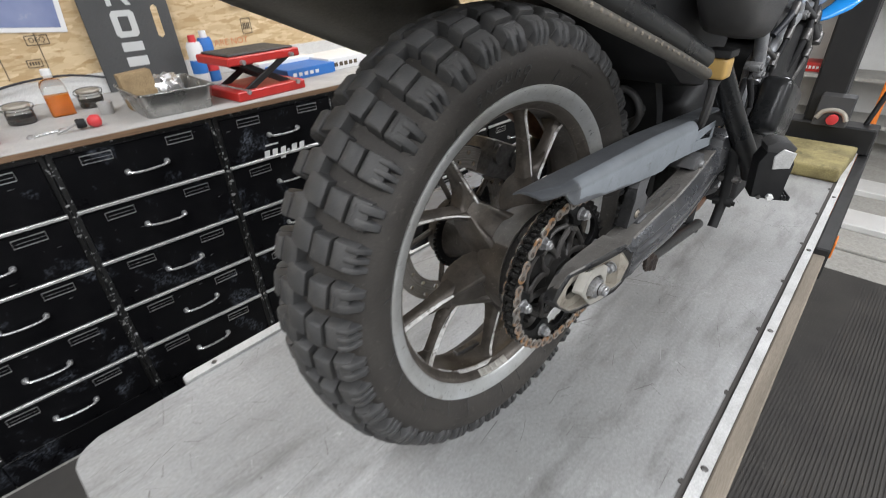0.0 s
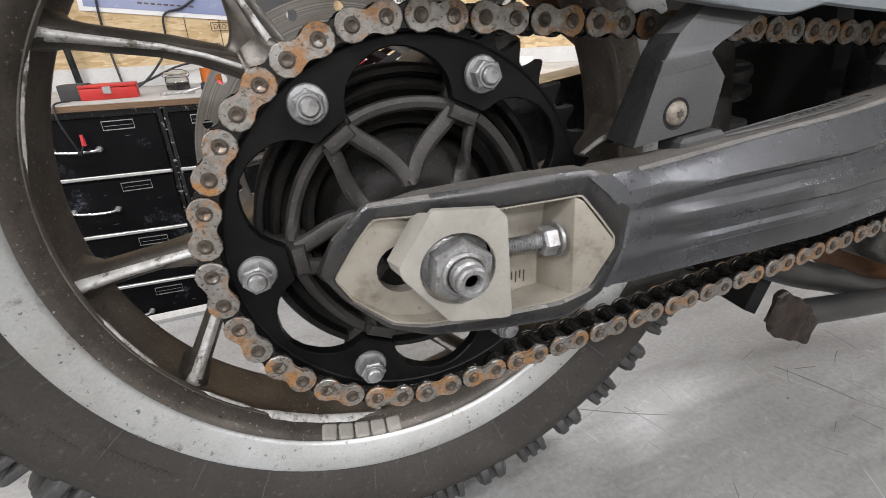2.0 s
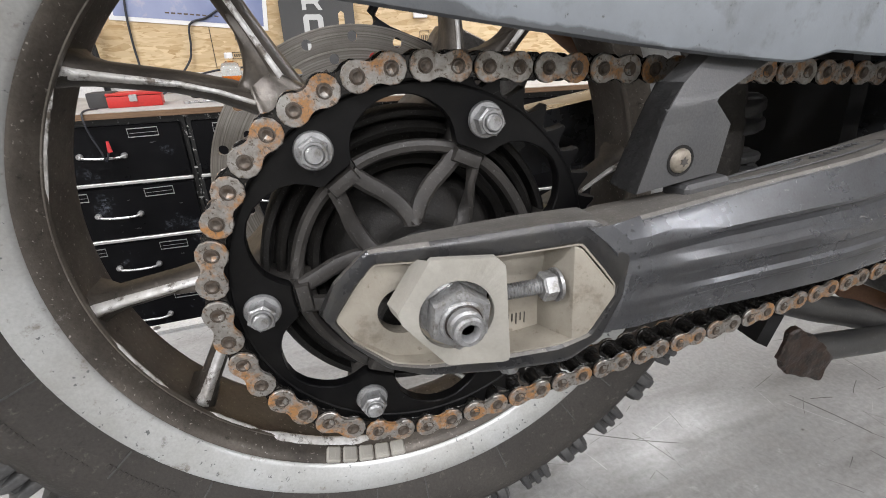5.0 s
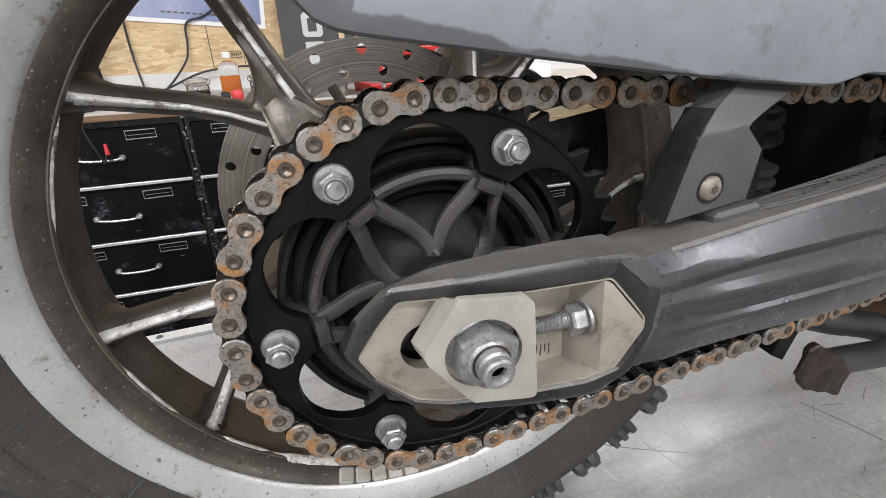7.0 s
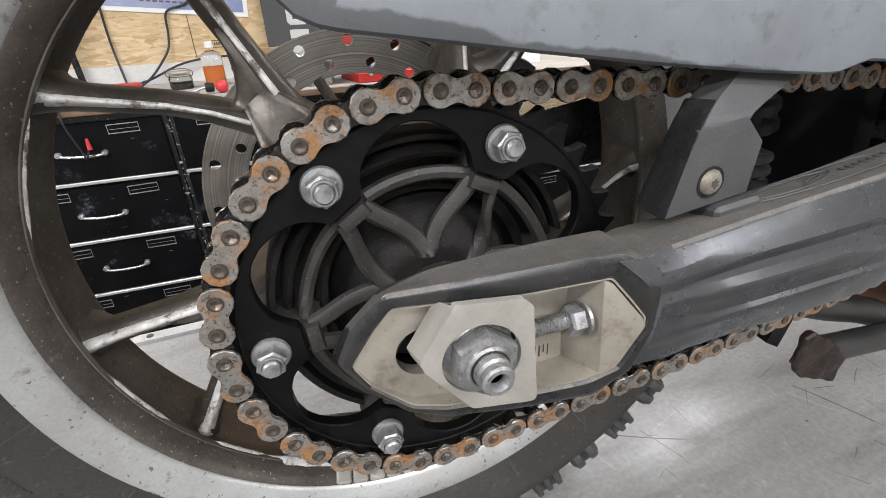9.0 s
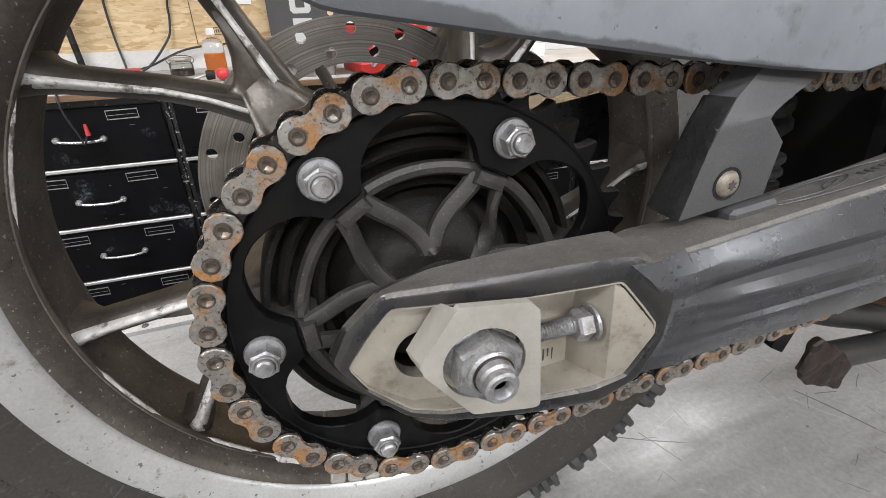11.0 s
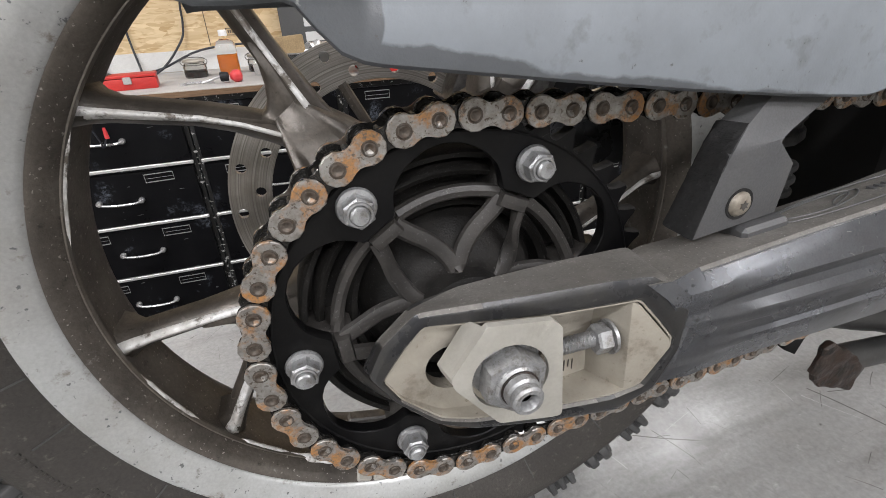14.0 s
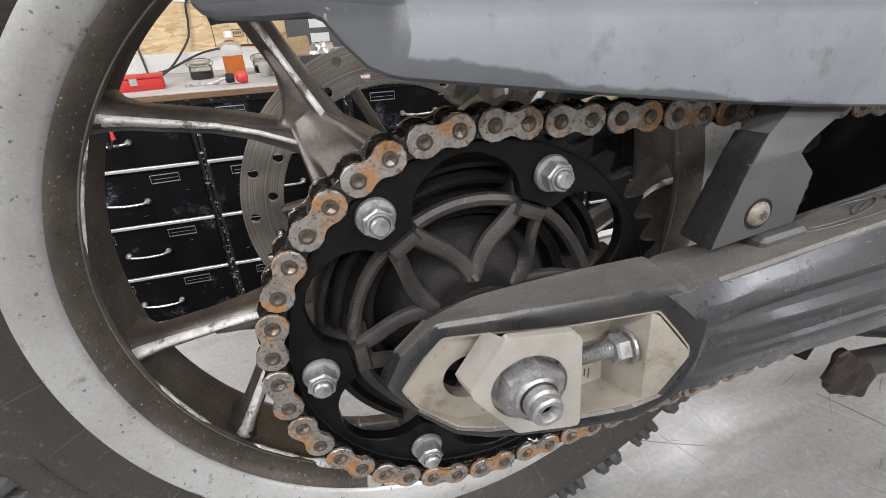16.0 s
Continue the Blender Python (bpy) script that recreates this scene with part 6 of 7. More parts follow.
tail = part("grab_bar", bm, "tube_black", bike, "black luggage rail beside the tail", 50)
bm = B()
pipe(bm, [(-0.240, -0.199, 0.698), (-0.10, -0.200, 0.654), (0.06, -0.201, 0.604), (0.180, -0.202, 0.564)], 0.0075, 10)
part("rail_edge", bm, "muffler", tail, "", 50)
for k in range(25):
    f = k / 24
    bm = B()
    lathe(bm, [(0.0001, -0.0008), (0.0014, -0.0006), (0.0020, 0.0002), (0.0001, 0.0006)], 10, False, (-0.20 + 0.37 * f, -0.2095, 0.687 - 0.117 * f))
    part("stud", bm, "ledge", tail, "", 50)

# brake reservoir, tubes and clutter ahead of the wheel
bm = B()
box(bm, (0.293, -0.191, 0.535), (0.323, -0.159, 0.565), 0.006, seg=3)
res = part("brake_reservoir", bm, "amber", bike, "amber brake fluid reservoir with a black lid", 40)
bm = B()
box(bm, (0.290, -0.194, 0.565), (0.326, -0.156, 0.576), 0.004, seg=2)
part("reservoir_lid", bm, "plastic", res)
bm = B()
rod(bm, (0.308, -0.175, 0.534), (0.308, -0.175, 0.521), 0.010, 12, 0.005)
pipe(bm, [(0.308, -0.175, 0.523), (0.312, -0.172, 0.48), (0.345, -0.156, 0.44), (0.40, -0.14, 0.40)], 0.0065, 8)
part("reservoir_hose", bm, "plastic_dull", res)
bm = B()
pipe(bm, [(0.310, -0.172, 0.560), (0.36, -0.184, 0.500), (0.42, -0.200, 0.430), (0.468, -0.215, 0.372), (0.485, -0.222, 0.340)], 0.0165, 14)
part("peg_hanger", bm, "tube_black", bike, "thick black footpeg hanger tube", 50)
for pts, r in (([(0.557, -0.165, 0.518), (0.528, -0.165, 0.575), (0.502, -0.165, 0.630)], 0.0105),
               ([(0.583, -0.16, 0.481), (0.627, -0.16, 0.528), (0.771, -0.16, 0.582)], 0.01),
               ([(0.535, -0.16, 0.63), (0.803, -0.16, 0.592), (1.01, -0.16, 0.602)], 0.0085),
               ([(0.569, -0.15, 0.437), (0.564, -0.15, 0.508), (0.585, -0.15, 0.527)], 0.009),
               ([(0.814, -0.15, 0.581), (0.823, -0.15, 0.626), (0.777, -0.15, 0.676)], 0.009),
               ([(0.545, -0.162, 0.628), (0.64, -0.162, 0.618), (0.735, -0.162, 0.604)], 0.0095),
               ([(0.715, -0.155, 0.665), (0.742, -0.158, 0.615), (0.765, -0.160, 0.578)], 0.0095)):
    bm = B()
    pipe(bm, pts, r, 12)
    part("frame_tube", bm, "tube_grey", bike, "silver-grey steel frame tube", 50)
for pts in ([(0.640, 0.500), (0.760, 0.556), (0.772, 0.540), (0.735, 0.500), (0.715, 0.450), (0.690, 0.445), (0.690, 0.490)], [(0.955, 0.505), (0.990, 0.500), (0.985, 0.425), (0.950, 0.420)]):
    bm = B()
    prism(bm, pts, -0.152, -0.146, 0.002)
    part("frame_plate", bm, "tube_grey", bike, "grey frame plate", 35)
for x, z in ((0.538, 0.516), (0.560, 0.500), (0.622, 0.505), (0.765, 0.580)):
    bm = B()
    prism(bm, hexagon(0.0058, x, z, 0.3), -0.179, -0.160, 0.001)
    rod(bm, (x, -0.175, z), (x, -0.150, z), 0.0088, 14, bevel=0.001)
    part("frame_bolt", bm, "zinc", bike, "", 35)
for a, b, c, r, mt in (((0.600, 0.560), (0.640, 0.600), (0.700, 0.640), 0.006, "cable"), ((0.610, 0.470), (0.650, 0.560), (0.660, 0.640), 0.005, "plastic"), ((0.780, 0.470), (0.800, 0.540), (0.850, 0.600), 0.007, "plastic"),
                       ((0.840, 0.430), (0.860, 0.500), (0.840, 0.580), 0.006, "zinc_dark"), ((0.880, 0.560), (0.920, 0.520), (0.960, 0.540), 0.008, "plastic_dull"), ((0.560, 0.545), (0.600, 0.520), (0.640, 0.470), 0.0045, "zinc_dark"), ((0.760, 0.600), (0.830, 0.570), (0.900, 0.585), 0.006, "plastic_dull")):
    bm = B()
    pipe(bm, [(a[0], -0.165, a[1]), (b[0], -0.178, b[1]), (c[0], -0.165, c[1])], r, 8)
    part("hose", bm, mt, bike, "", 50)
    bm = B()
    rod(bm, (b[0] - 0.006, -0.178, b[1] - 0.010), (b[0] + 0.006, -0.178, b[1] + 0.010), r * 1.3, 10, bevel=0.001)
    part("hose_clip", bm, "zinc_dark", bike, "", 40)
bm = B()      # ribbed rubber boot between the tubes
a, b = Vector((0.661, -0.15, 0.499)), Vector((0.712, -0.15, 0.431))
for k in range(8):
    c = a.lerp(b, k / 7)
    rod(bm, c - (b - a) * 0.05, c + (b - a) * 0.05, 0.017, 14, bevel=0.002)
part("ribbed_boot", bm, "plastic", bike, "black ribbed rubber boot", 40)
for lo, hi, turn, mt, nm in (((0.50, -0.15, 0.25), (0.62, 0.12, 0.42), 12, "plastic", "gearbox_cover"), ((0.62, -0.17, 0.22), (0.98, 0.15, 0.56), -8, "plastic", "engine"), ((0.58, -0.220, 0.37), (0.72, -0.165, 0.475), 20, "tube_black", "clutch_cover"),
                             ((0.46, -0.13, 0.20), (0.54, 0.08, 0.36), 20, "zinc_dark", "linkage"), ((0.60, -0.15, 0.58), (1.05, 0.15, 0.86), -10, "plastic_dull", "tank"), ((0.40, -0.12, 0.36), (0.50, 0.10, 0.50), -25, "plastic", "airbox")):
    bm = B()
    box(bm, lo, hi, 0.02, Matrix.Rotation(radians(turn), 4, "Y"), 3)
    part(nm, bm, mt, bike, "", 40)
for k in range(9):      # shock spring
    bm = B()
    c = Vector((0.335 + 0.014 * k, -0.02, 0.455 + 0.012 * k))
    pipe(bm, [c + Vector((0.014 * j / 8 - 0.012, 0.042 * math.cos(j * math.pi / 4), 0.042 * math.sin(j * math.pi / 4) + 0.012 * j / 8)) for j in range(9)], 0.0065, 8)
    part("spring_coil", bm, "plastic_dull", bike, "", 50)
for k in range(10):     # hoses and bolts round the footpeg
    bm = B()
    x, z = 0.50 + 0.03 * (k % 5), 0.29 + 0.05 * (k // 3)
    if k % 2 == 0:
        pipe(bm, [(x, -0.155, z), (x + 0.03, -0.17, z + 0.05), (x + 0.01, -0.16, z + 0.12), (x + 0.06, -0.15, z + 0.2)], 0.0055, 8)
        part("hose", bm, "plastic", bike, "", 50)
    else:
        prism(bm, hexagon(0.0075, x, z), -0.165, -0.150, 0.001)
        part("bolt", bm, "zinc", bike, "", 30)
# brake linkage hanging beside the pivot
LINK = [(0.440, -0.195, 0.395), (0.452, -0.195, 0.338), (0.456, -0.195, 0.290), (0.436, -0.195, 0.243)]
bm = B()
pipe(bm, LINK, 0.0090, 12)
link = part("brake_linkage", bm, "plastic", bike, "black brake linkage with worn joints", 50)
for k, (p, r, mt) in enumerate(zip(LINK[:3], (0.009, 0.007, 0.009, 0.010), ("plastic", "zinc_dark", "plastic", "plastic"))):
    bm = B()
    c = Vector(p)
    rod(bm, c + Vector((0.002, -0.016, 0)), c + Vector((0, 0.016, 0)), r, 14, bevel=0.002)
    rod(bm, c + Vector((0.0, -0.021, 0)), c + Vector((0, -0.014, 0)), r * 0.5, 6)
    part("joint", bm, mt, link, "", 35)
# footrest guard: black block with a chamfered cap and a pale patch
GUARD = Matrix.Translation((0.408, -0.262, 0.390)) @ Matrix.Rotation(radians(-62), 4, "Z") @ Matrix.Scale(0.57, 4)
bm = B()
prism(bm, [(-0.040, -0.085), (0.036, -0.090), (0.042, 0.020), (0.030, 0.052), (-0.030, 0.056), (-0.046, 0.020)], -0.034, 0.040, 0.008, seg=2)
fg = part("footrest_guard", bm, "plastic", bike, "black footrest guard with a pale patch", 40, GUARD)
bm = B()
prism(bm, [(-0.034, 0.052), (0.030, 0.048), (0.036, 0.066), (0.016, 0.082), (-0.020, 0.084), (-0.038, 0.070)], -0.036, 0.038, 0.007, seg=2)
part("cap", bm, "plastic_dull", fg, "", 40)
bm = B()
prism(bm, [(-0.010, 0.004), (0.032, 0.010), (0.037, 0.054), (0.004, 0.064), (-0.014, 0.042)], -0.0385, -0.0335, 0.002)
part("patch", bm, "strip", fg, "pale worn patch", 30)
bm = B()
prism(bm, hexagon(0.010, 0.006, -0.078), -0.046, -0.032, 0.002)
part("bolt", bm, "white_plain", fg, "pale bolt head", 30)
bm = B()
rod(bm, (-0.022, -0.042, -0.080), (-0.022, -0.032, -0.080), 0.006, 12, bevel=0.001)
part("bolt", bm, "zinc_dark", fg, "", 30)
bm = B()
for k in range(6):
    box(bm, (0.010 + 0.009 * k, -0.030, -0.090), (0.016 + 0.009 * k, 0.045, -0.076), 0.002)
box(bm, (0.008, -0.02, -0.094), (0.064, 0.04, -0.086), 0.003)
part("footpeg", bm, "black_steel", fg, "toothed black footpeg", 30)
bm = B()
prism(bm, [(0.300, 0.396), (0.335, 0.380), (0.352, 0.392), (0.340, 0.412), (0.312, 0.412)], -0.178, -0.150, 0.004, seg=2)
tab = part("guard_bracket", bm, "guide", bike, "", 35)
bm = B()
lathe(bm, [(0.0001, -0.184), (0.005, -0.183), (0.0065, -0.180), (0.0065, -0.176), (0.0001, -0.176)], 16, False, (0.330, 0, 0.398))
part("bracket_screw", bm, "zinc", tab)
bm = B()
secs = []
for x, y, z, w, h in ((0.930, -0.150, 0.552, 0.006, 0.004), (0.955, -0.170, 0.562, 0.016, 0.009), (0.990, -0.192, 0.580, 0.022, 0.013), (1.030, -0.204, 0.604, 0.026, 0.016), (1.080, -0.206, 0.636, 0.028, 0.018), (1.140, -0.200, 0.676, 0.022, 0.014)):
    secs.append([(x + 0.35 * h * math.sin(a), y + w * math.cos(a), z + h * math.sin(a)) for a in [j * math.pi / 8 for j in range(16)]])
loft(bm, secs)
part("fairing", bm, "blue_gloss", bike, "bright blue fairing edge", 40)
bm = B()
box(bm, (1.05, -0.20, 0.62), (1.25, 0.20, 0.95), 0.03, Matrix.Rotation(radians(-20), 4, "Y"), 2)
part("radiator_shroud", bm, "plastic", bike, "", 40)

# ---- things on the lift ----
foam = thing("foam_pad", "grimy yellow foam pad lying across the lift", "foam pad", at=(1.68, -0.05, 0.0))
bm = B()
box(bm, (-0.17, -0.22, 0.0), (0.14, 0.30, 0.048), 0.012, None, 3)
for v in bm.verts:
    v.co.z += 0.006 * noise.noise(v.co * 14) * (v.co.z > 0.03)
part("pad", bm, "yellow", foam, "", 60)
clamp = thing("wheel_clamp", "black steel wheel clamp with a red knob on the lift", "wheel clamp", at=(1.93, 0.0, 0.0))
bm = B()
box(bm, (-0.05, -0.30, 0.0), (0.05, 0.40, 0.10), 0.006)
part("cross_beam", bm, "black_steel", clamp)
for yy, half in ((-0.110, 0.052), (0.12, 0.02)):
    bm = B()
    prism(bm, [(-0.03, 0.08), (0.06, 0.08), (0.04, 0.62), (-0.02, 0.70), (-0.04, 0.60)], yy - half, yy + half, 0.005)
    part("jaw", bm, "black_steel", clamp)
bm = B()
prism(bm, [(-0.085, 0.100), (-0.034, 0.100), (-0.034, 0.215), (-0.060, 0.205)], -0.205, -0.095, 0.004)
part("knob_housing", bm, "plastic_dull", clamp, "grey moulded knob housing", 35)
bm = B()
pipe(bm, [(-0.084, -0.200, 0.125), (-0.080, -0.185, 0.150), (-0.078, -0.155, 0.160), (-0.080, -0.120, 0.150), (-0.084, -0.105, 0.125)], 0.009, 8)
part("guard_hoop", bm, "cream", clamp, "pale hoop round the knob", 50)
bm = B()
rod(bm, (-0.06, -0.19, 0.125), (-0.06, -0.10, 0.125), 0.012, 12)
part("screw_bar", bm, "zinc", clamp)
bm = B()
rod(bm, (-0.105, -0.158, 0.128), (-0.080, -0.158, 0.128), 0.019, 16, bevel=0.005)
part("knob", bm, "red_plain", clamp, "red clamp knob", 40)
bm = B()
pipe(bm, [(0.02, -0.25, 0.08), (0.05, -0.32, 0.5), (0.06, -0.34, 1.0)], 0.009, 8)
part("tie_bar", bm, "black_steel", clamp)

# ---- drawer cabinets ----
COLS = [(-1.412, -0.907), (-0.905, -0.402), (-0.400, 0.103), (0.105, 0.608), (0.610, 1.113), (1.115, 1.618), (1.620, 2.123)]
ROWS_Z = [0.246, 0.050, -0.145, -0.340, -0.535, -0.730]


def cabinet_parts():
    body = B()
    box(body, (-0.2515, 0.012, 0.0), (0.2515, 0.60, TOP - 0.022 - FLOOR), 0.002)
    front = B()
    box(front, (-0.236, -0.004, -0.182), (0.236, 0.011, -0.004), 0.003)
    strip = B()
    box(strip, (-0.240, -0.010, -0.194), (0.240, 0.004, -0.183), 0.002)
    handle = B()
    for x in (-0.062, 0.062):
        lathe(handle, [(0.0001, -0.020), (0.007, -0.020), (0.0095, -0.016), (0.0095, -0.006), (0.006, -0.004), (0.0001, -0.004)], 12, False, (x, 0, -0.095))
    pipe(handle, [(-0.062, -0.018, -0.095), (-0.045, -0.026, -0.099), (0.0, -0.028, -0.101), (0.045, -0.026, -0.099), (0.062, -0.018, -0.095)], 0.0052, 8, flat=0.8)
    holder = B()
    for lo, hi in (((-0.044, -0.0065, -0.0145), (0.044, -0.0035, -0.0118)), ((-0.044, -0.0065, 0.0118), (0.044, -0.0035, 0.0145)), ((-0.044, -0.0050, -0.0118), (-0.0427, -0.0035, 0.0118)), ((0.0427, -0.0050, -0.0118), (0.044, -0.0035, 0.0118)), ((-0.040, -0.0046, -0.0020), (0.040, -0.0035, -0.0006))):
        box(holder, lo, hi)
    return body, front, strip, handle, holder


def as_mesh(bm, name, material, smooth=35):
    bmesh.ops.recalc_face_normals(bm, faces=bm.faces)
    me = bpy.data.meshes.new(name)
    bm.to_mesh(me)
    bm.free()
    me.materials.append(M[material])
    me.polygons.foreach_set("use_smooth", [True] * len(me.polygons))
    me.set_sharp_from_angle(angle=radians(smooth))
    return me


cb = cabinet_parts()
body_me, front_me, strip_me, handle_me, holder_me = (as_mesh(b, n, m) for b, n, m in zip(cb, ("body", "drawer", "trim_strip", "handle", "label_holder"), ("drawer_edge", "drawer", "rail", "chrome", "chrome")))
kick = B()
box(kick, (-0.2510, 0.0, 0.002), (0.2510, 0.0115, ROWS_Z[-2] - 0.186 - FLOOR), 0.002)
kick_me = as_mesh(kick, "kick_plate", "drawer")
cabinets = []
for c0, c1 in COLS:
    cab = thing("drawer_cabinet", "scuffed black steel drawer cabinet with chrome handles under a bench", "drawer cabinet", "cabinets under the bench", at=((c0 + c1) / 2, FRONT, FLOOR))
    body_ob = shared("body", body_me, cab, Matrix.Identity(4))
    for k, z in enumerate(ROWS_Z[:-1]):
        m = Matrix.Translation((0, 0, z - FLOOR))
        d = shared("drawer", front_me, cab, m)
        if k < 4:
            shared("trim_strip", strip_me, d, Matrix.Identity(4), "bright aluminium strip below the drawer")
        shared("handle", handle_me, d, Matrix.Translation((rng.uniform(-0.006, 0.006), 0, rng.uniform(-0.003, 0.003))) @ Matrix.Rotation(rng.uniform(-0.05, 0.05), 4, "Y"), "chrome bow handle")
        for x in (-0.128, 0.125):
            shared("label_holder", holder_me, d, Matrix.Translation((x, 0, -0.030)) @ Matrix.Rotation(rng.uniform(-0.03, 0.03), 4, "Y"), "chrome label frame")
    shared("kick_plate", kick_me, cab, Matrix.Identity(4))
    cabinets.append(cab)
# pale lettered transfer, unreadable here, on one cabinet's top drawer
x = -0.100
for w, h, drop in ((0.030, 0.034, 0.0), (0.030, 0.034, 0.0), (0.030, 0.046, 0.012), (0.014, 0.008, -0.012), (0.032, 0.034, 0.0), (0.030, 0.034, 0.0)):
    bm = B()
    z = 0.894 - drop
    prism(bm, [(x, z), (x + w * 0.74, z), (x + w * 0.74 + h * 0.2, z + h), (x + h * 0.2, z + h)], -0.0052, -0.0042)
    part("transfer", bm, "white_plain", cabinets[3], "pale worn transfer", 0)
    x += w + 0.004
bm = B()
box(bm, (-0.085, -0.0052, 0.945), (-0.030, -0.0042, 0.951))
part("transfer", bm, "white_plain", cabinets[3], "pale worn transfer", 0)
for cab in cabinets[1:5]:     # chipped and scuffed paint
    for k in range(70):
        bm = B()
        side = k < 42
        cx = rng.choice((-0.247, 0.246)) + rng.uniform(-0.014, 0.014) if side else rng.uniform(-0.22, 0.22)
        cz = rng.uniform(0.30, 1.11)
        n = rng.randint(4, 7)
        s = rng.uniform(0.0015, 0.006) if side else rng.uniform(0.0010, 0.0028)
        long = rng.choice((1, 1, 2.2)) if side else rng.choice((1, 2.5, 5.0))
        tall = rng.uniform(0.4, 1.5) if side else 0.4
        y1 = 0.0125 if side else -0.0036
        prism(bm, [(cx + s * rng.uniform(0.4, 1.2) * math.cos(2 * math.pi * j / n) * long, cz + s * tall * rng.uniform(0.6, 1.2) * math.sin(2 * math.pi * j / n)) for j in range(n)], y1 - 0.0012, y1)
        part("paint_chip", bm, "rail" if side else "scuff", cab, "", 0)

# ---- worktop ----
worktop = thing("worktop", "worn grey laminate worktop with a plywood edge", "worktop", at=(0.36, 0, 0))
bm = B()
box(bm, (-1.80, FRONT - 0.022, TOP - 0.021), (1.80, WALL - 0.023, TOP - 0.003), 0.001)
part("board", bm, "bench_edge", worktop)
bm = B()
box(bm, (-1.80, FRONT - 0.021, TOP - 0.003), (1.80, WALL - 0.023, TOP), 0.0006)
part("laminate", bm, "bench", worktop)

# ---- on the wall ----
poster = thing("poster", "blue poster with a white border hanging on the board wall", "poster", at=(-0.40, WALL - 0.004, 0.80))
turn = Matrix.Rotation(radians(5.0), 4, "Y")
for nm, lo, hi, mt in (("paper", (-0.31, -0.0010, -0.245), (0.31, 0.0010, 0.245), "white_plain"), ("print", (-0.292, -0.0022, -0.228), (0.292, -0.0012, 0.232), "poster")):
    bm = B()
    box(bm, lo, hi)
    bmesh.ops.transform(bm, matrix=turn, verts=bm.verts)
    part(nm, bm, mt, poster, "", 0)
bm = B()
for k in range(9):
    box(bm, (-0.10 + 0.024 * k, -0.0029, -0.205), (-0.10 + 0.024 * k + 0.016, -0.0023, -0.199))
bmesh.ops.transform(bm, matrix=turn, verts=bm.verts)
part("caption", bm, "ink", poster, "small unreadable line of print", 0)
sign = thing("board_sign", "charcoal board with pale stencilled shapes, leaning on the wall", "sign", at=(0.112, WALL - 0.028, TOP))
lean = Matrix.Rotation(radians(-1.5), 4, "X") @ Matrix.Rotation(radians(0.0), 4, "Y")
bm = B()
prism(bm, [(-0.165, 0.0), (0.165, 0.0), (0.165, 0.30), (0.165, 0.36), (0.11, 0.44), (-0.11, 0.44), (-0.165, 0.36)], -0.012, 0.0, 0.002)
bmesh.ops.transform(bm, matrix=lean, verts=bm.verts)
part("board", bm, "sign", sign)
for pts, hole in (([(-0.055, 0.205), (0.010, 0.205), (0.022, 0.217), (0.022, 0.295), (0.010, 0.307), (-0.055, 0.307), (-0.067, 0.295), (-0.067, 0.217)], [(-0.042, 0.228), (-0.003, 0.228), (-0.003, 0.284), (-0.042, 0.284)]),):
    bm = B()
    frame_prism(bm, pts, hole, -0.0135, -0.0125)
    bmesh.ops.transform(bm, matrix=lean, verts=bm.verts)
    part("stencil_shape", bm, "sign_letter", sign, "pale stencilled ring", 0)
for pts in ([(-0.065, 0.325), (-0.047, 0.325), (-0.047, 0.350), (-0.012, 0.350), (0.005, 0.325), (0.024, 0.325), (0.006, 0.356), (0.022, 0.370), (0.022, 0.405), (-0.047, 0.405), (-0.047, 0.390), (0.004, 0.390), (0.004, 0.372), (-0.065, 0.372)],
            [(-0.062, 0.150), (0.020, 0.150), (0.020, 0.186), (-0.062, 0.186)], [(-0.062, 0.09), (0.020, 0.09), (0.020, 0.128), (-0.062, 0.128)]):
    bm = B()
    prism(bm, pts, -0.0135, -0.0125)
    bmesh.ops.transform(bm, matrix=lean, verts=bm.verts)
    part("stencil_shape", bm, "sign_letter", sign, "pale stencilled shape", 0)
bm = B()
prism(bm, [(0.092, 0.20), (0.106, 0.19), (0.118, 0.20), (0.118, 0.31), (0.106, 0.32), (0.092, 0.31)], -0.0132, -0.0122)
bmesh.ops.transform(bm, matrix=lean, verts=bm.verts)
part("hand_hole", bm, "osb", sign, "slot through the board", 0)
for nm, pts in (("power_cable", [(-0.64, WALL - 0.012, 0.75), (-0.66, WALL - 0.014, 0.62), (-0.665, WALL - 0.014, 0.50), (-0.66, WALL - 0.02, 0.40), (-0.64, WALL - 0.06, TOP + 0.006)]),
                ("power_cable", [(-0.30, WALL - 0.012, 0.62), (-0.36, WALL - 0.014, 0.585), (-0.43, WALL - 0.014, 0.56), (-0.445, WALL - 0.014, 0.47), (-0.47, WALL - 0.03, 0.40), (-0.58, WALL - 0.09, TOP + 0.005), (-0.72, WALL - 0.14, TOP + 0.005)]),
                ("power_cable", [(-0.66, WALL - 0.07, TOP + 0.006), (-0.56, WALL - 0.06, TOP + 0.02), (-0.40, WALL - 0.05, 0.365), (-0.2, WALL - 0.05, 0.38), (-0.05, WALL - 0.05, 0.35)])):
    cab = thing(nm, "thin black power cable hanging down the board wall", "cable", "cables on the wall", at=pts[0])
    bm = B()
    pipe(bm, [Vector(p) - Vector(pts[0]) for p in pts], 0.0045, 8)
    part("lead", bm, "cable", cab, "", 60)
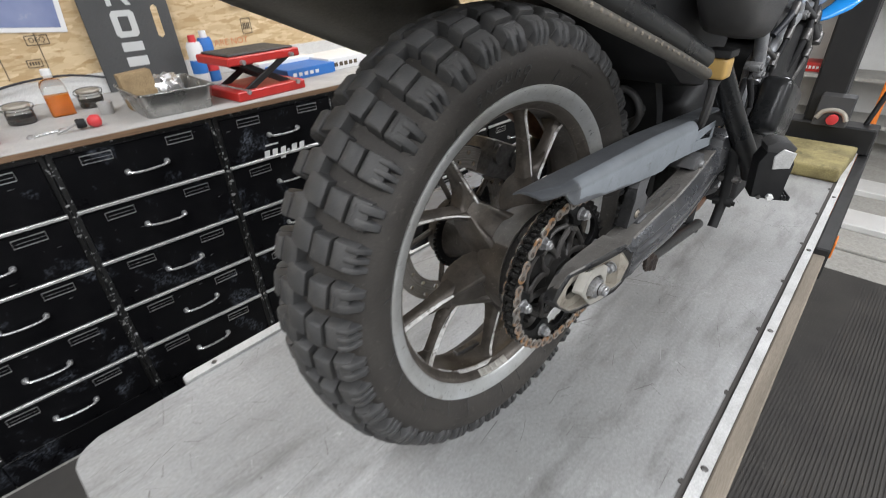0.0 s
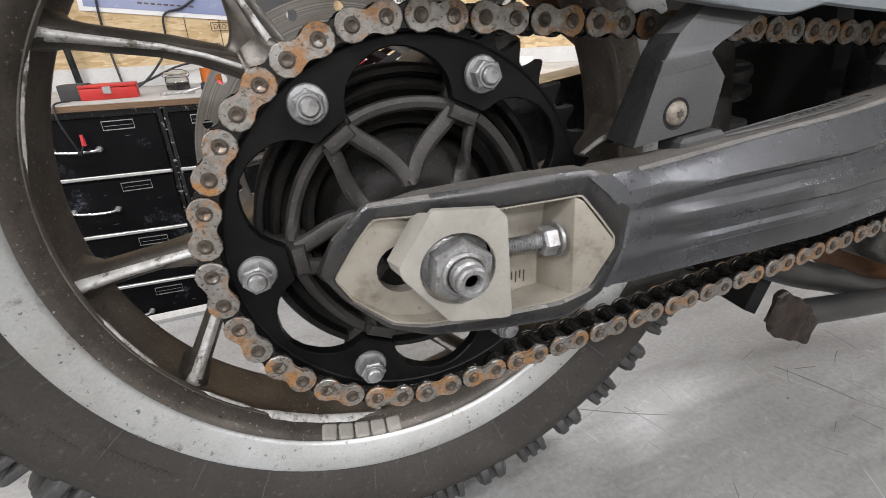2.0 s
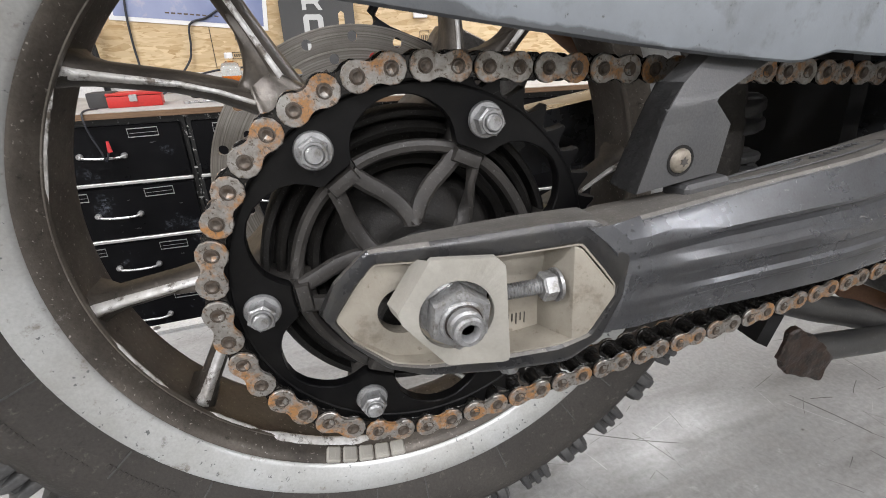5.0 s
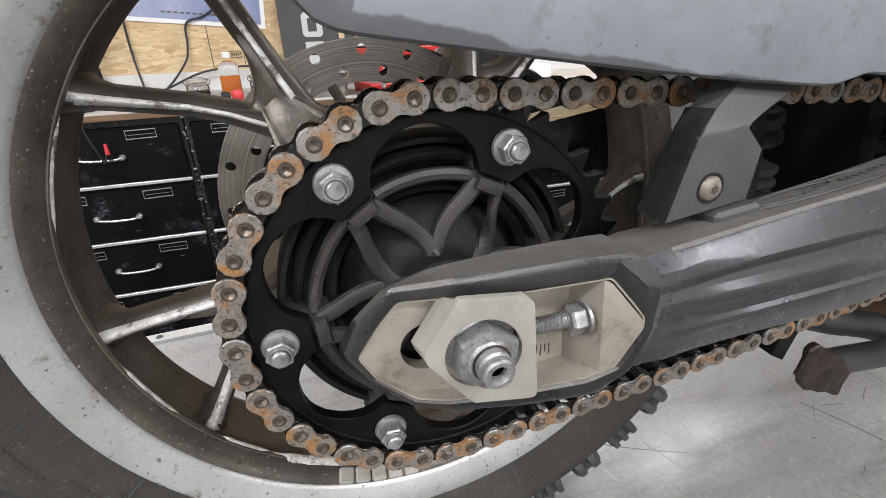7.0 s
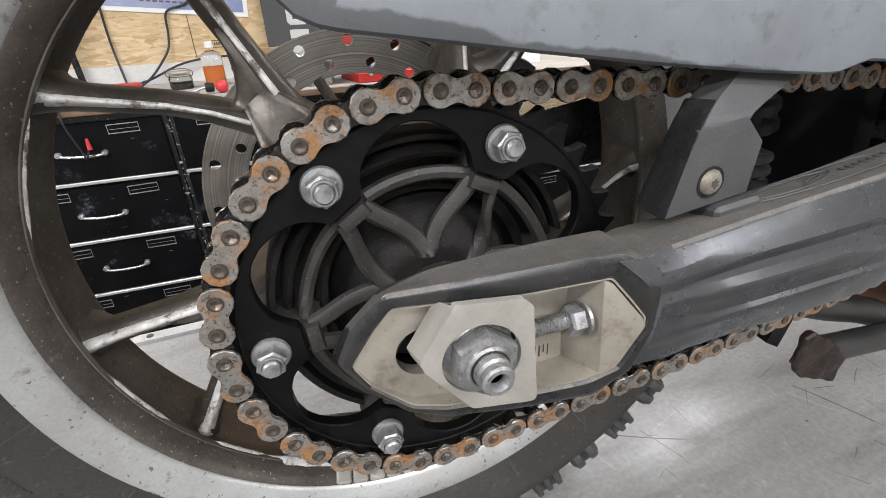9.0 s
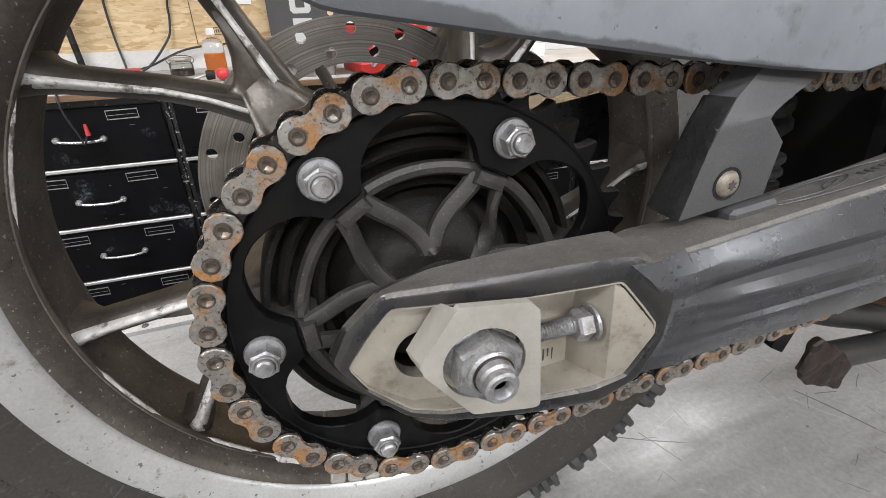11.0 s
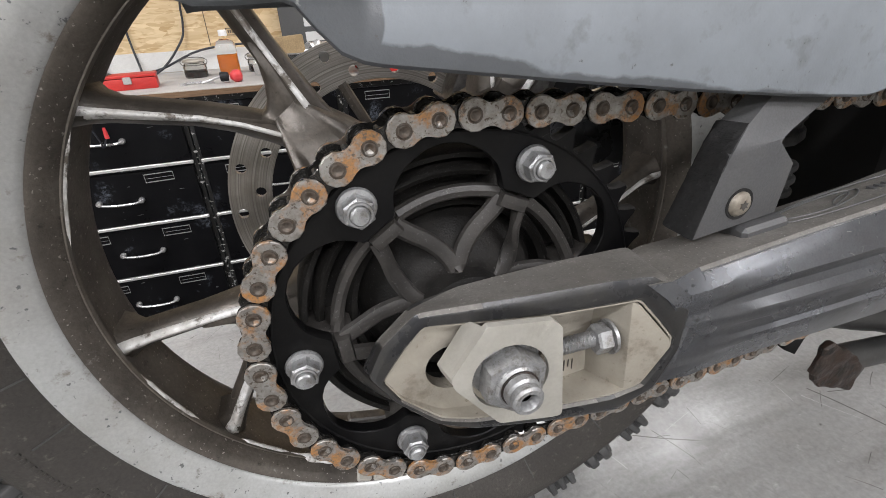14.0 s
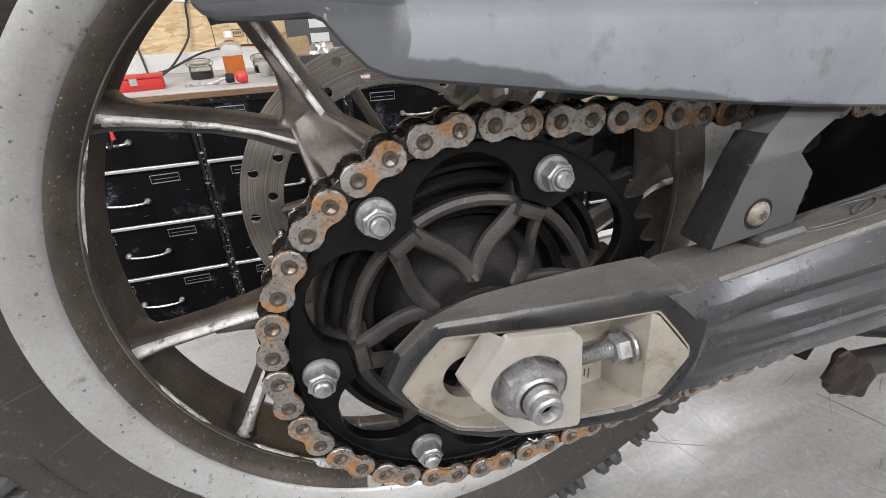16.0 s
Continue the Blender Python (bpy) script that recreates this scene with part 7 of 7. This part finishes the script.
for x, z, w, h in ((-0.222, 0.511, 0.075, 0.036), (-0.33, 0.60, 0.12, 0.03), (-0.26, 0.43, 0.05, 0.03), (0.62, 0.48, 0.05, 0.07)):      # stamps on the board
    stamp = thing("board_stamp", "dark stamped frame printed on the strand board", "stamp", "stamps on the board", at=(x, WALL - 0.001, z))
    bm = B()
    frame_prism(bm, [(-w / 2, -h / 2), (w / 2, -h / 2), (w / 2, h / 2), (-w / 2, h / 2)], [(-w / 2 + 0.003, -h / 2 + 0.003), (w / 2 - 0.003, -h / 2 + 0.003), (w / 2 - 0.003, h / 2 - 0.003), (-w / 2 + 0.003, h / 2 - 0.003)], -0.0012, -0.0002)
    part("outline", bm, "ink", stamp, "", 0)
    if w == 0.075:
        words("print", "DEQ", 0.026, "ink", stamp)
        continue
    bm = B()
    for j in range(4):
        box(bm, (-w * 0.34 + j * w * 0.18, -0.0012, -h * 0.2), (-w * 0.34 + j * w * 0.18 + w * 0.11, -0.0002, h * 0.2))
    part("print", bm, "ink", stamp, "", 0)
notice = thing("painted_words", "faded red painted words on the strand board", "lettering", at=(0.528, WALL - 0.0014, 0.419))
words("lettering", "ARE NOT", 0.040, "faded_red", notice)
seam = thing("board_seam", "dark pencil seam lines on the strand board", "seam", at=(-0.33, WALL - 0.001, 0.46))
for x in (-0.03, 0.105):
    bm = B()
    box(bm, (x, -0.0012, -0.08), (x + 0.003, -0.0002, 0.09))
    part("line", bm, "ink", seam, "", 0)
tag = thing("wall_box", "small white plastic box with dark print on the strand board", "box", at=(0.60, WALL - 0.001, 0.60))
bm = B()
box(bm, (-0.035, -0.02, -0.03), (0.035, 0.0, 0.03), 0.004)
part("plate", bm, "white_plain", tag)
bm = B()
for k in range(3):
    box(bm, (-0.020 + 0.014 * k, -0.0215, -0.004), (-0.010 + 0.014 * k, -0.0195, 0.010))
box(bm, (-0.034, -0.0205, 0.022), (0.034, -0.0195, 0.029))
part("print", bm, "groove", tag)

pole = thing("clamp_pole", "black steel pole with a clamp on the bench", "pole", at=(-0.795, 2.05, TOP))
bm = B()
rod(bm, (0.006, 0, 0.0), (-0.030, 0.02, 0.60), 0.0125, 14)
part("tube", bm, "tube_black", pole, "", 50)
bm = B()
rod(bm, (-0.005, -0.020, 0.30), (0.030, -0.030, 0.255), 0.024, 16, bevel=0.004)
part("clamp", bm, "plastic", pole, "black plastic clamp", 40)
bm = B()
rod(bm, (0.022, -0.034, 0.272), (0.042, -0.042, 0.245), 0.015, 14, bevel=0.003)
part("clamp_pad", bm, "steel_pan", pole, "", 40)
bm = B()
lathe(bm, [(0.0001, 0.0), (0.045, 0.0), (0.045, 0.008), (0.016, 0.014), (0.0001, 0.014)], 20, False, (0.006, 0, 0), "z")
part("foot", bm, "plastic", pole, "", 40)

# ---- on the worktop ----
bottle = thing("fluid_bottle", "square clear bottle half full of orange fluid, white cap", "bottle", at=(-0.270, 1.80, TOP))
bottle.scale = (0.82, 0.82, 0.82)
bm = B()
secs = []
for z, w in ((0.0, 0.040), (0.004, 0.044), (0.125, 0.044), (0.145, 0.036), (0.155, 0.017), (0.172, 0.016)):
    secs.append([(w * c, w * s * 0.8, z) for c, s in ((1, 0.8), (0.8, 1), (-0.8, 1), (-1, 0.8), (-1, -0.8), (-0.8, -1), (0.8, -1), (1, -0.8))])
loft(bm, secs)
part("glass", bm, "glass", bottle, "", 50)
bm = B()
prism(bm, [(x * 0.0405, y * 0.0325) for x, y in ((1, 0.8), (0.8, 1), (-0.8, 1), (-1, 0.8), (-1, -0.8), (-0.8, -1), (0.8, -1), (1, -0.8))], 0.004, 0.088, 0, "z")
part("fluid", bm, "orange_fluid", bottle, "orange fluid", 40)
bm = B()
lathe(bm, [(0.0001, 0.168), (0.019, 0.168), (0.019, 0.190), (0.016, 0.194), (0.0001, 0.194)], 20, False, (0, 0, 0), "z")
part("cap", bm, "white_plain", bottle)
for jx, jy, fill in ((-0.392, 1.78, "groove"), (-0.165, 1.86, "groove")):
    jar = thing("clip_jar", "glass preserving jar with a wire clip lid and dark sludge", "jar", "clip jars", at=(jx, jy, TOP))
    jar.scale = (0.78, 0.78, 0.78)
    bm = B()
    lathe(bm, [(0.0001, 0.0), (0.048, 0.0), (0.053, 0.006), (0.053, 0.050), (0.046, 0.060), (0.046, 0.066), (0.0001, 0.066)], 32, False, (0, 0, 0), "z")
    part("glass", bm, "glass", jar)
    bm = B()
    lathe(bm, [(0.0001, 0.003), (0.049, 0.003), (0.049, 0.026), (0.0001, 0.026)], 28, False, (0, 0, 0), "z")
    part("contents", bm, fill, jar)
    bm = B()
    lathe(bm, [(0.0001, 0.069), (0.050, 0.069), (0.052, 0.074), (0.048, 0.082), (0.0001, 0.084)], 32, False, (0, 0, 0), "z")
    part("lid", bm, "cream", jar, "glass lid with an amber seal")
    bm = B()
    pipe(bm, [(0.052, 0, 0.055), (0.060, 0.0, 0.075), (0.03, 0.0, 0.09), (-0.03, 0, 0.09), (-0.060, 0, 0.075), (-0.052, 0, 0.055)], 0.0022, 6)
    pipe(bm, [(0.0535 * math.cos(a), 0.0535 * math.sin(a), 0.058) for a in [j * math.pi / 5 for j in range(10)]], 0.002, 6, True)
    part("wire_clip", bm, "zinc_dark", jar)
pot = thing("plastic_cup", "small frosted plastic cup on the worktop", "cup", at=(-0.155, 1.68, TOP))
pot.scale = (0.85, 0.85, 0.85)
bm = B()
lathe(bm, [(0.0001, 0.0), (0.024, 0.0), (0.026, 0.004), (0.029, 0.044), (0.030, 0.048), (0.027, 0.048), (0.024, 0.008), (0.0001, 0.007)], 24, False, (0, 0, 0), "z")
part("body", bm, "bench", pot, "", 60)
driver = thing("screwdriver", "stubby screwdriver with a red ball handle and black collar", "screwdriver", at=(-0.262, 1.50, TOP))
bm = B()
lathe(bm, [(0.0001, 0.0), (0.010, 0.002), (0.0195, 0.014), (0.0205, 0.026), (0.016, 0.038), (0.0001, 0.042)], 20, False, (0.012, 0, 0.0205), "x")
part("handle", bm, "red_plain", driver, "red ball handle", 60)
bm = B()
lathe(bm, [(0.0001, 0.0), (0.014, 0.0), (0.016, 0.006), (0.014, 0.026), (0.0001, 0.028)], 16, False, (-0.018, 0, 0.0205), "x")
part("collar", bm, "plastic", driver, "", 60)
bm = B()
rod(bm, (-0.020, 0.0, 0.0205), (-0.075, -0.012, 0.006), 0.004, 10)
part("shaft", bm, "chrome", driver)
spanner = thing("spanner", "small chrome spanner lying on the worktop", "spanner", at=(-0.36, 1.52, TOP))
bm = B()
rod(bm, (-0.04, 0.0, 0.005), (0.04, 0.012, 0.005), 0.004, 8)
for sx, sy in ((-0.042, 0.0), (0.042, 0.0125)):
    lathe(bm, [(0.006, 0.0), (0.012, 0.0), (0.012, 0.009), (0.006, 0.009)], 16, True, (sx, sy, 0.0005), "z")
part("shank", bm, "chrome", spanner)
tin = thing("red_toolbox", "low red steel box with a small latch, on the worktop", "toolbox", at=(-0.560, 1.56, TOP))
bm = B()
box(bm, (-0.085, -0.05, 0.0), (0.075, 0.06, 0.036), 0.004, Matrix.Rotation(radians(9), 4, "Z"), 2)
part("tray", bm, "red", tin, "", 40)
bm = B()
box(bm, (-0.086, -0.051, 0.037), (0.076, 0.061, 0.046), 0.003, Matrix.Rotation(radians(9), 4, "Z"), 2)
part("lid", bm, "red", tin, "", 40)
bm = B()
box(bm, (-0.012, -0.055, 0.018), (0.012, -0.048, 0.040), 0.002, Matrix.Rotation(radians(9), 4, "Z"))
part("latch", bm, "chrome", tin)
torch = thing("power_pack", "dark grey and yellow power tool battery beside the red box", "battery", at=(-0.66, 1.56, TOP))
bm = B()
box(bm, (-0.04, -0.04, 0.0), (0.04, 0.04, 0.05), 0.008, seg=2)
part("case", bm, "plastic_dull", torch, "", 40)
bm = B()
box(bm, (0.018, -0.043, 0.012), (0.036, -0.039, 0.034), 0.001)
part("label", bm, "yellow", torch)
strap = thing("test_lead", "thin dark lead with a red clip hanging over the bench edge", "lead", at=(-0.66, FRONT - 0.026, TOP))
bm = B()
pipe(bm, [(-0.0, 0.10, 0.004), (-0.01, 0.02, 0.006), (-0.012, -0.006, -0.01), (-0.005, -0.010, -0.06), (0.012, -0.010, -0.12), (0.018, -0.012, -0.145), (0.034, -0.012, -0.115)], 0.003, 6)
part("wire", bm, "cable", strap, "", 60)
bm = B()
rod(bm, (0.036, -0.012, -0.118), (0.036, -0.012, -0.085), 0.007, 10, 0.004)
part("clip", bm, "red_plain", strap)

pan = thing("drip_pan", "galvanised steel drip pan with rounded corners", "drip pan", at=(0.03, 1.58, TOP))
bm = B()
o1, o0 = rounded(-0.125, -0.15, 0.125, 0.17, 0.03), rounded(-0.112, -0.135, 0.112, 0.155, 0.03)
i1, i0 = rounded(-0.119, -0.144, 0.119, 0.164, 0.026), rounded(-0.106, -0.129, 0.106, 0.149, 0.026)
loft(bm, [[(x, y, 0.004) for x, y in i0], [(x, y, 0.078) for x, y in i1], [(x, y, 0.080) for x, y in o1], [(x, y, 0.0) for x, y in o0]])
part("tray", bm, "steel_pan", pan, "", 40)
bm = B()
pipe(bm, [(x, y, 0.079) for x, y in rounded(-0.125, -0.15, 0.125, 0.17, 0.03)[::2]], 0.004, 6, True)
part("rolled_lip", bm, "steel_pan", pan, "", 60)
lump = thing("wood_block", "stained tan wooden block standing in the drip pan", "block", at=(-0.035, 1.66, TOP + 0.004))
bm = B()
box(bm, (-0.055, -0.03, 0.0), (0.055, 0.03, 0.125), 0.006, Matrix.Rotation(radians(-4), 4, "Y"), 2)
part("block", bm, "sponge", lump, "", 40)
foil = thing("foil_scrap", "crumpled silver foil in the drip pan", "foil", at=(0.06, 1.66, TOP + 0.004))
bm = B()
bmesh.ops.create_icosphere(bm, subdivisions=3, radius=0.055)
for v in bm.verts:
    v.co = v.co * (1 + 0.35 * noise.noise(v.co * 60)) + Vector((0, 0, 0.055))
    v.co.z = max(0.0, v.co.z * 0.95)
part("foil", bm, "chrome", foil, "", 20)

jack = thing("scissor_jack", "red scissor jack with black arms, on the worktop", "scissor jack", at=(0.36, 1.56, TOP))
JT = Matrix.Rotation(radians(6), 4, "Z")
for nm, lo, hi, mt in (("base_plate", (-0.15, -0.13, 0.0), (0.15, 0.13, 0.035), "red"), ("top_plate", (-0.155, -0.12, 0.125), (0.155, 0.12, 0.155), "red"), ("rubber_pad", (-0.14, -0.105, 0.155), (0.14, 0.105, 0.163), "plastic_dull")):
    bm = B()
    box(bm, lo, hi, 0.004)
    bmesh.ops.transform(bm, matrix=JT, verts=bm.verts)
    part(nm, bm, mt, jack, "", 35)
for yy in (-0.10, 0.08):
    for s in (-1, 1):
        bm = B()
        box(bm, (-0.125, yy + 0.01 * s, 0.068), (0.125, yy + 0.01 * s + 0.008, 0.092), 0.003, Matrix.Rotation(s * radians(27), 4, "Y"))
        bmesh.ops.transform(bm, matrix=JT, verts=bm.verts)
        part("scissor_arm", bm, "black_steel", jack, "", 35)
for x, z in ((-0.105, 0.03), (0.115, 0.03), (0.11, 0.135), (-0.10, 0.135)):
    bm = B()
    rod(bm, (x, -0.136, z), (x, 0.125, z), 0.009, 12)
    bmesh.ops.transform(bm, matrix=JT, verts=bm.verts)
    part("pivot_rod", bm, "chrome", jack, "", 40)
for sx, sy, c1, hgt in ((0.285, 1.93, "white_plain", 0.20), (0.345, 1.96, "blue", 0.21)):
    spray = thing("spray_can", "printed aerosol spray can with a red cap" if c1 == "white_plain" else "blue aerosol spray can with a white cap", "spray can", "spray cans", at=(sx, sy, TOP))
    bm = B()
    lathe(bm, [(0.0001, 0.0), (0.030, 0.0), (0.032, 0.003), (0.032, hgt - 0.045), (0.026, hgt - 0.028), (0.0001, hgt - 0.028)], 24, False, (0, 0, 0), "z")
    part("can", bm, c1, spray, "", 40)
    bm = B()
    lathe(bm, [(0.0322, 0.045), (0.0326, 0.045), (0.0326, 0.10), (0.0322, 0.10)], 24, True, (0, 0, 0), "z")
    part("label", bm, "blue" if c1 == "white_plain" else "red_plain", spray, "", 40)
    bm = B()
    lathe(bm, [(0.0001, hgt - 0.028), (0.016, hgt - 0.028), (0.015, hgt), (0.0001, hgt)], 16, False, (0, 0, 0), "z")
    part("cap", bm, "red_plain" if c1 == "white_plain" else "white_plain", spray, "", 40)
for bx, by, dims, mt, nm in ((0.66, 1.72, (0.13, 0.09, 0.045), "blue", "blue"), (0.64, 1.88, (0.15, 0.07, 0.062), "white_plain", "white"), (0.93, 1.80, (0.16, 0.12, 0.055), "white_plain", "white")):
    carton = thing("carton", nm + " cardboard parts carton lying on the worktop", "carton", "cartons", at=(bx, by, TOP))
    bm = B()
    box(bm, (-dims[0], -dims[1], 0), (dims[0], dims[1], dims[2]), 0.002, Matrix.Rotation(radians(5), 4, "Z"))
    part("box", bm, mt, carton, "", 30)
    bm = B()
    for j in range(5):
        box(bm, (-dims[0] * 0.8 + j * 0.03, -dims[1] - 0.003, dims[2] * 0.3), (-dims[0] * 0.8 + j * 0.03 + 0.018, -dims[1] + 0.001, dims[2] * 0.62), 0, None)
    bmesh.ops.transform(bm, matrix=Matrix.Rotation(radians(5), 4, "Z"), verts=bm.verts)
    part("print", bm, "white_plain" if mt == "blue" else "ink", carton, "", 0)

# ---- at the far end of the room ----
shelf = thing("wall_shelf", "black steel shelf rack with pale boards against the wall", "shelf", at=(RX1, 0.55, FLOOR))
for z in (0.22, 0.58, 1.25):
    bm = B()
    box(bm, (-0.42, -1.2, z), (0.0, 0.9, z + 0.03), 0.003)
    part("board", bm, "concrete", shelf)
for y in (-1.2, -0.2, 0.88):
    bm = B()
    box(bm, (-0.42, y, 0.0), (-0.0, y + 0.03, 1.6), 0.003)
    part("upright", bm, "black_steel", shelf)
case = thing("red_case", "red tool case with pale unreadable print, on the shelf", "case", at=(RX1 - 0.22, 0.44, FLOOR + 0.61))
bm = B()
box(bm, (-0.12, -0.09, 0.0), (0.12, 0.09, 0.075), 0.008, seg=2)
part("shell", bm, "red", case)
bm = B()
for j in range(5):
    box(bm, (-0.122, -0.066 + 0.028 * j, 0.025), (-0.119, -0.048 + 0.028 * j, 0.048))
part("print", bm, "white_plain", case, "", 0)
post = thing("orange_post", "orange painted post standing on the floor beyond the lift", "post", at=(3.2, -0.198, FLOOR))
bm = B()
rod(bm, (0.0, 0.0, 0.008), (0.0, 0.004, 1.25), 0.018, 14, bevel=0.003)
part("pole", bm, "orange", post)
bm = B()
box(bm, (-0.07, -0.07, 0.0), (0.07, 0.07, 0.01), 0.003)
part("base_plate", bm, "black_steel", post)
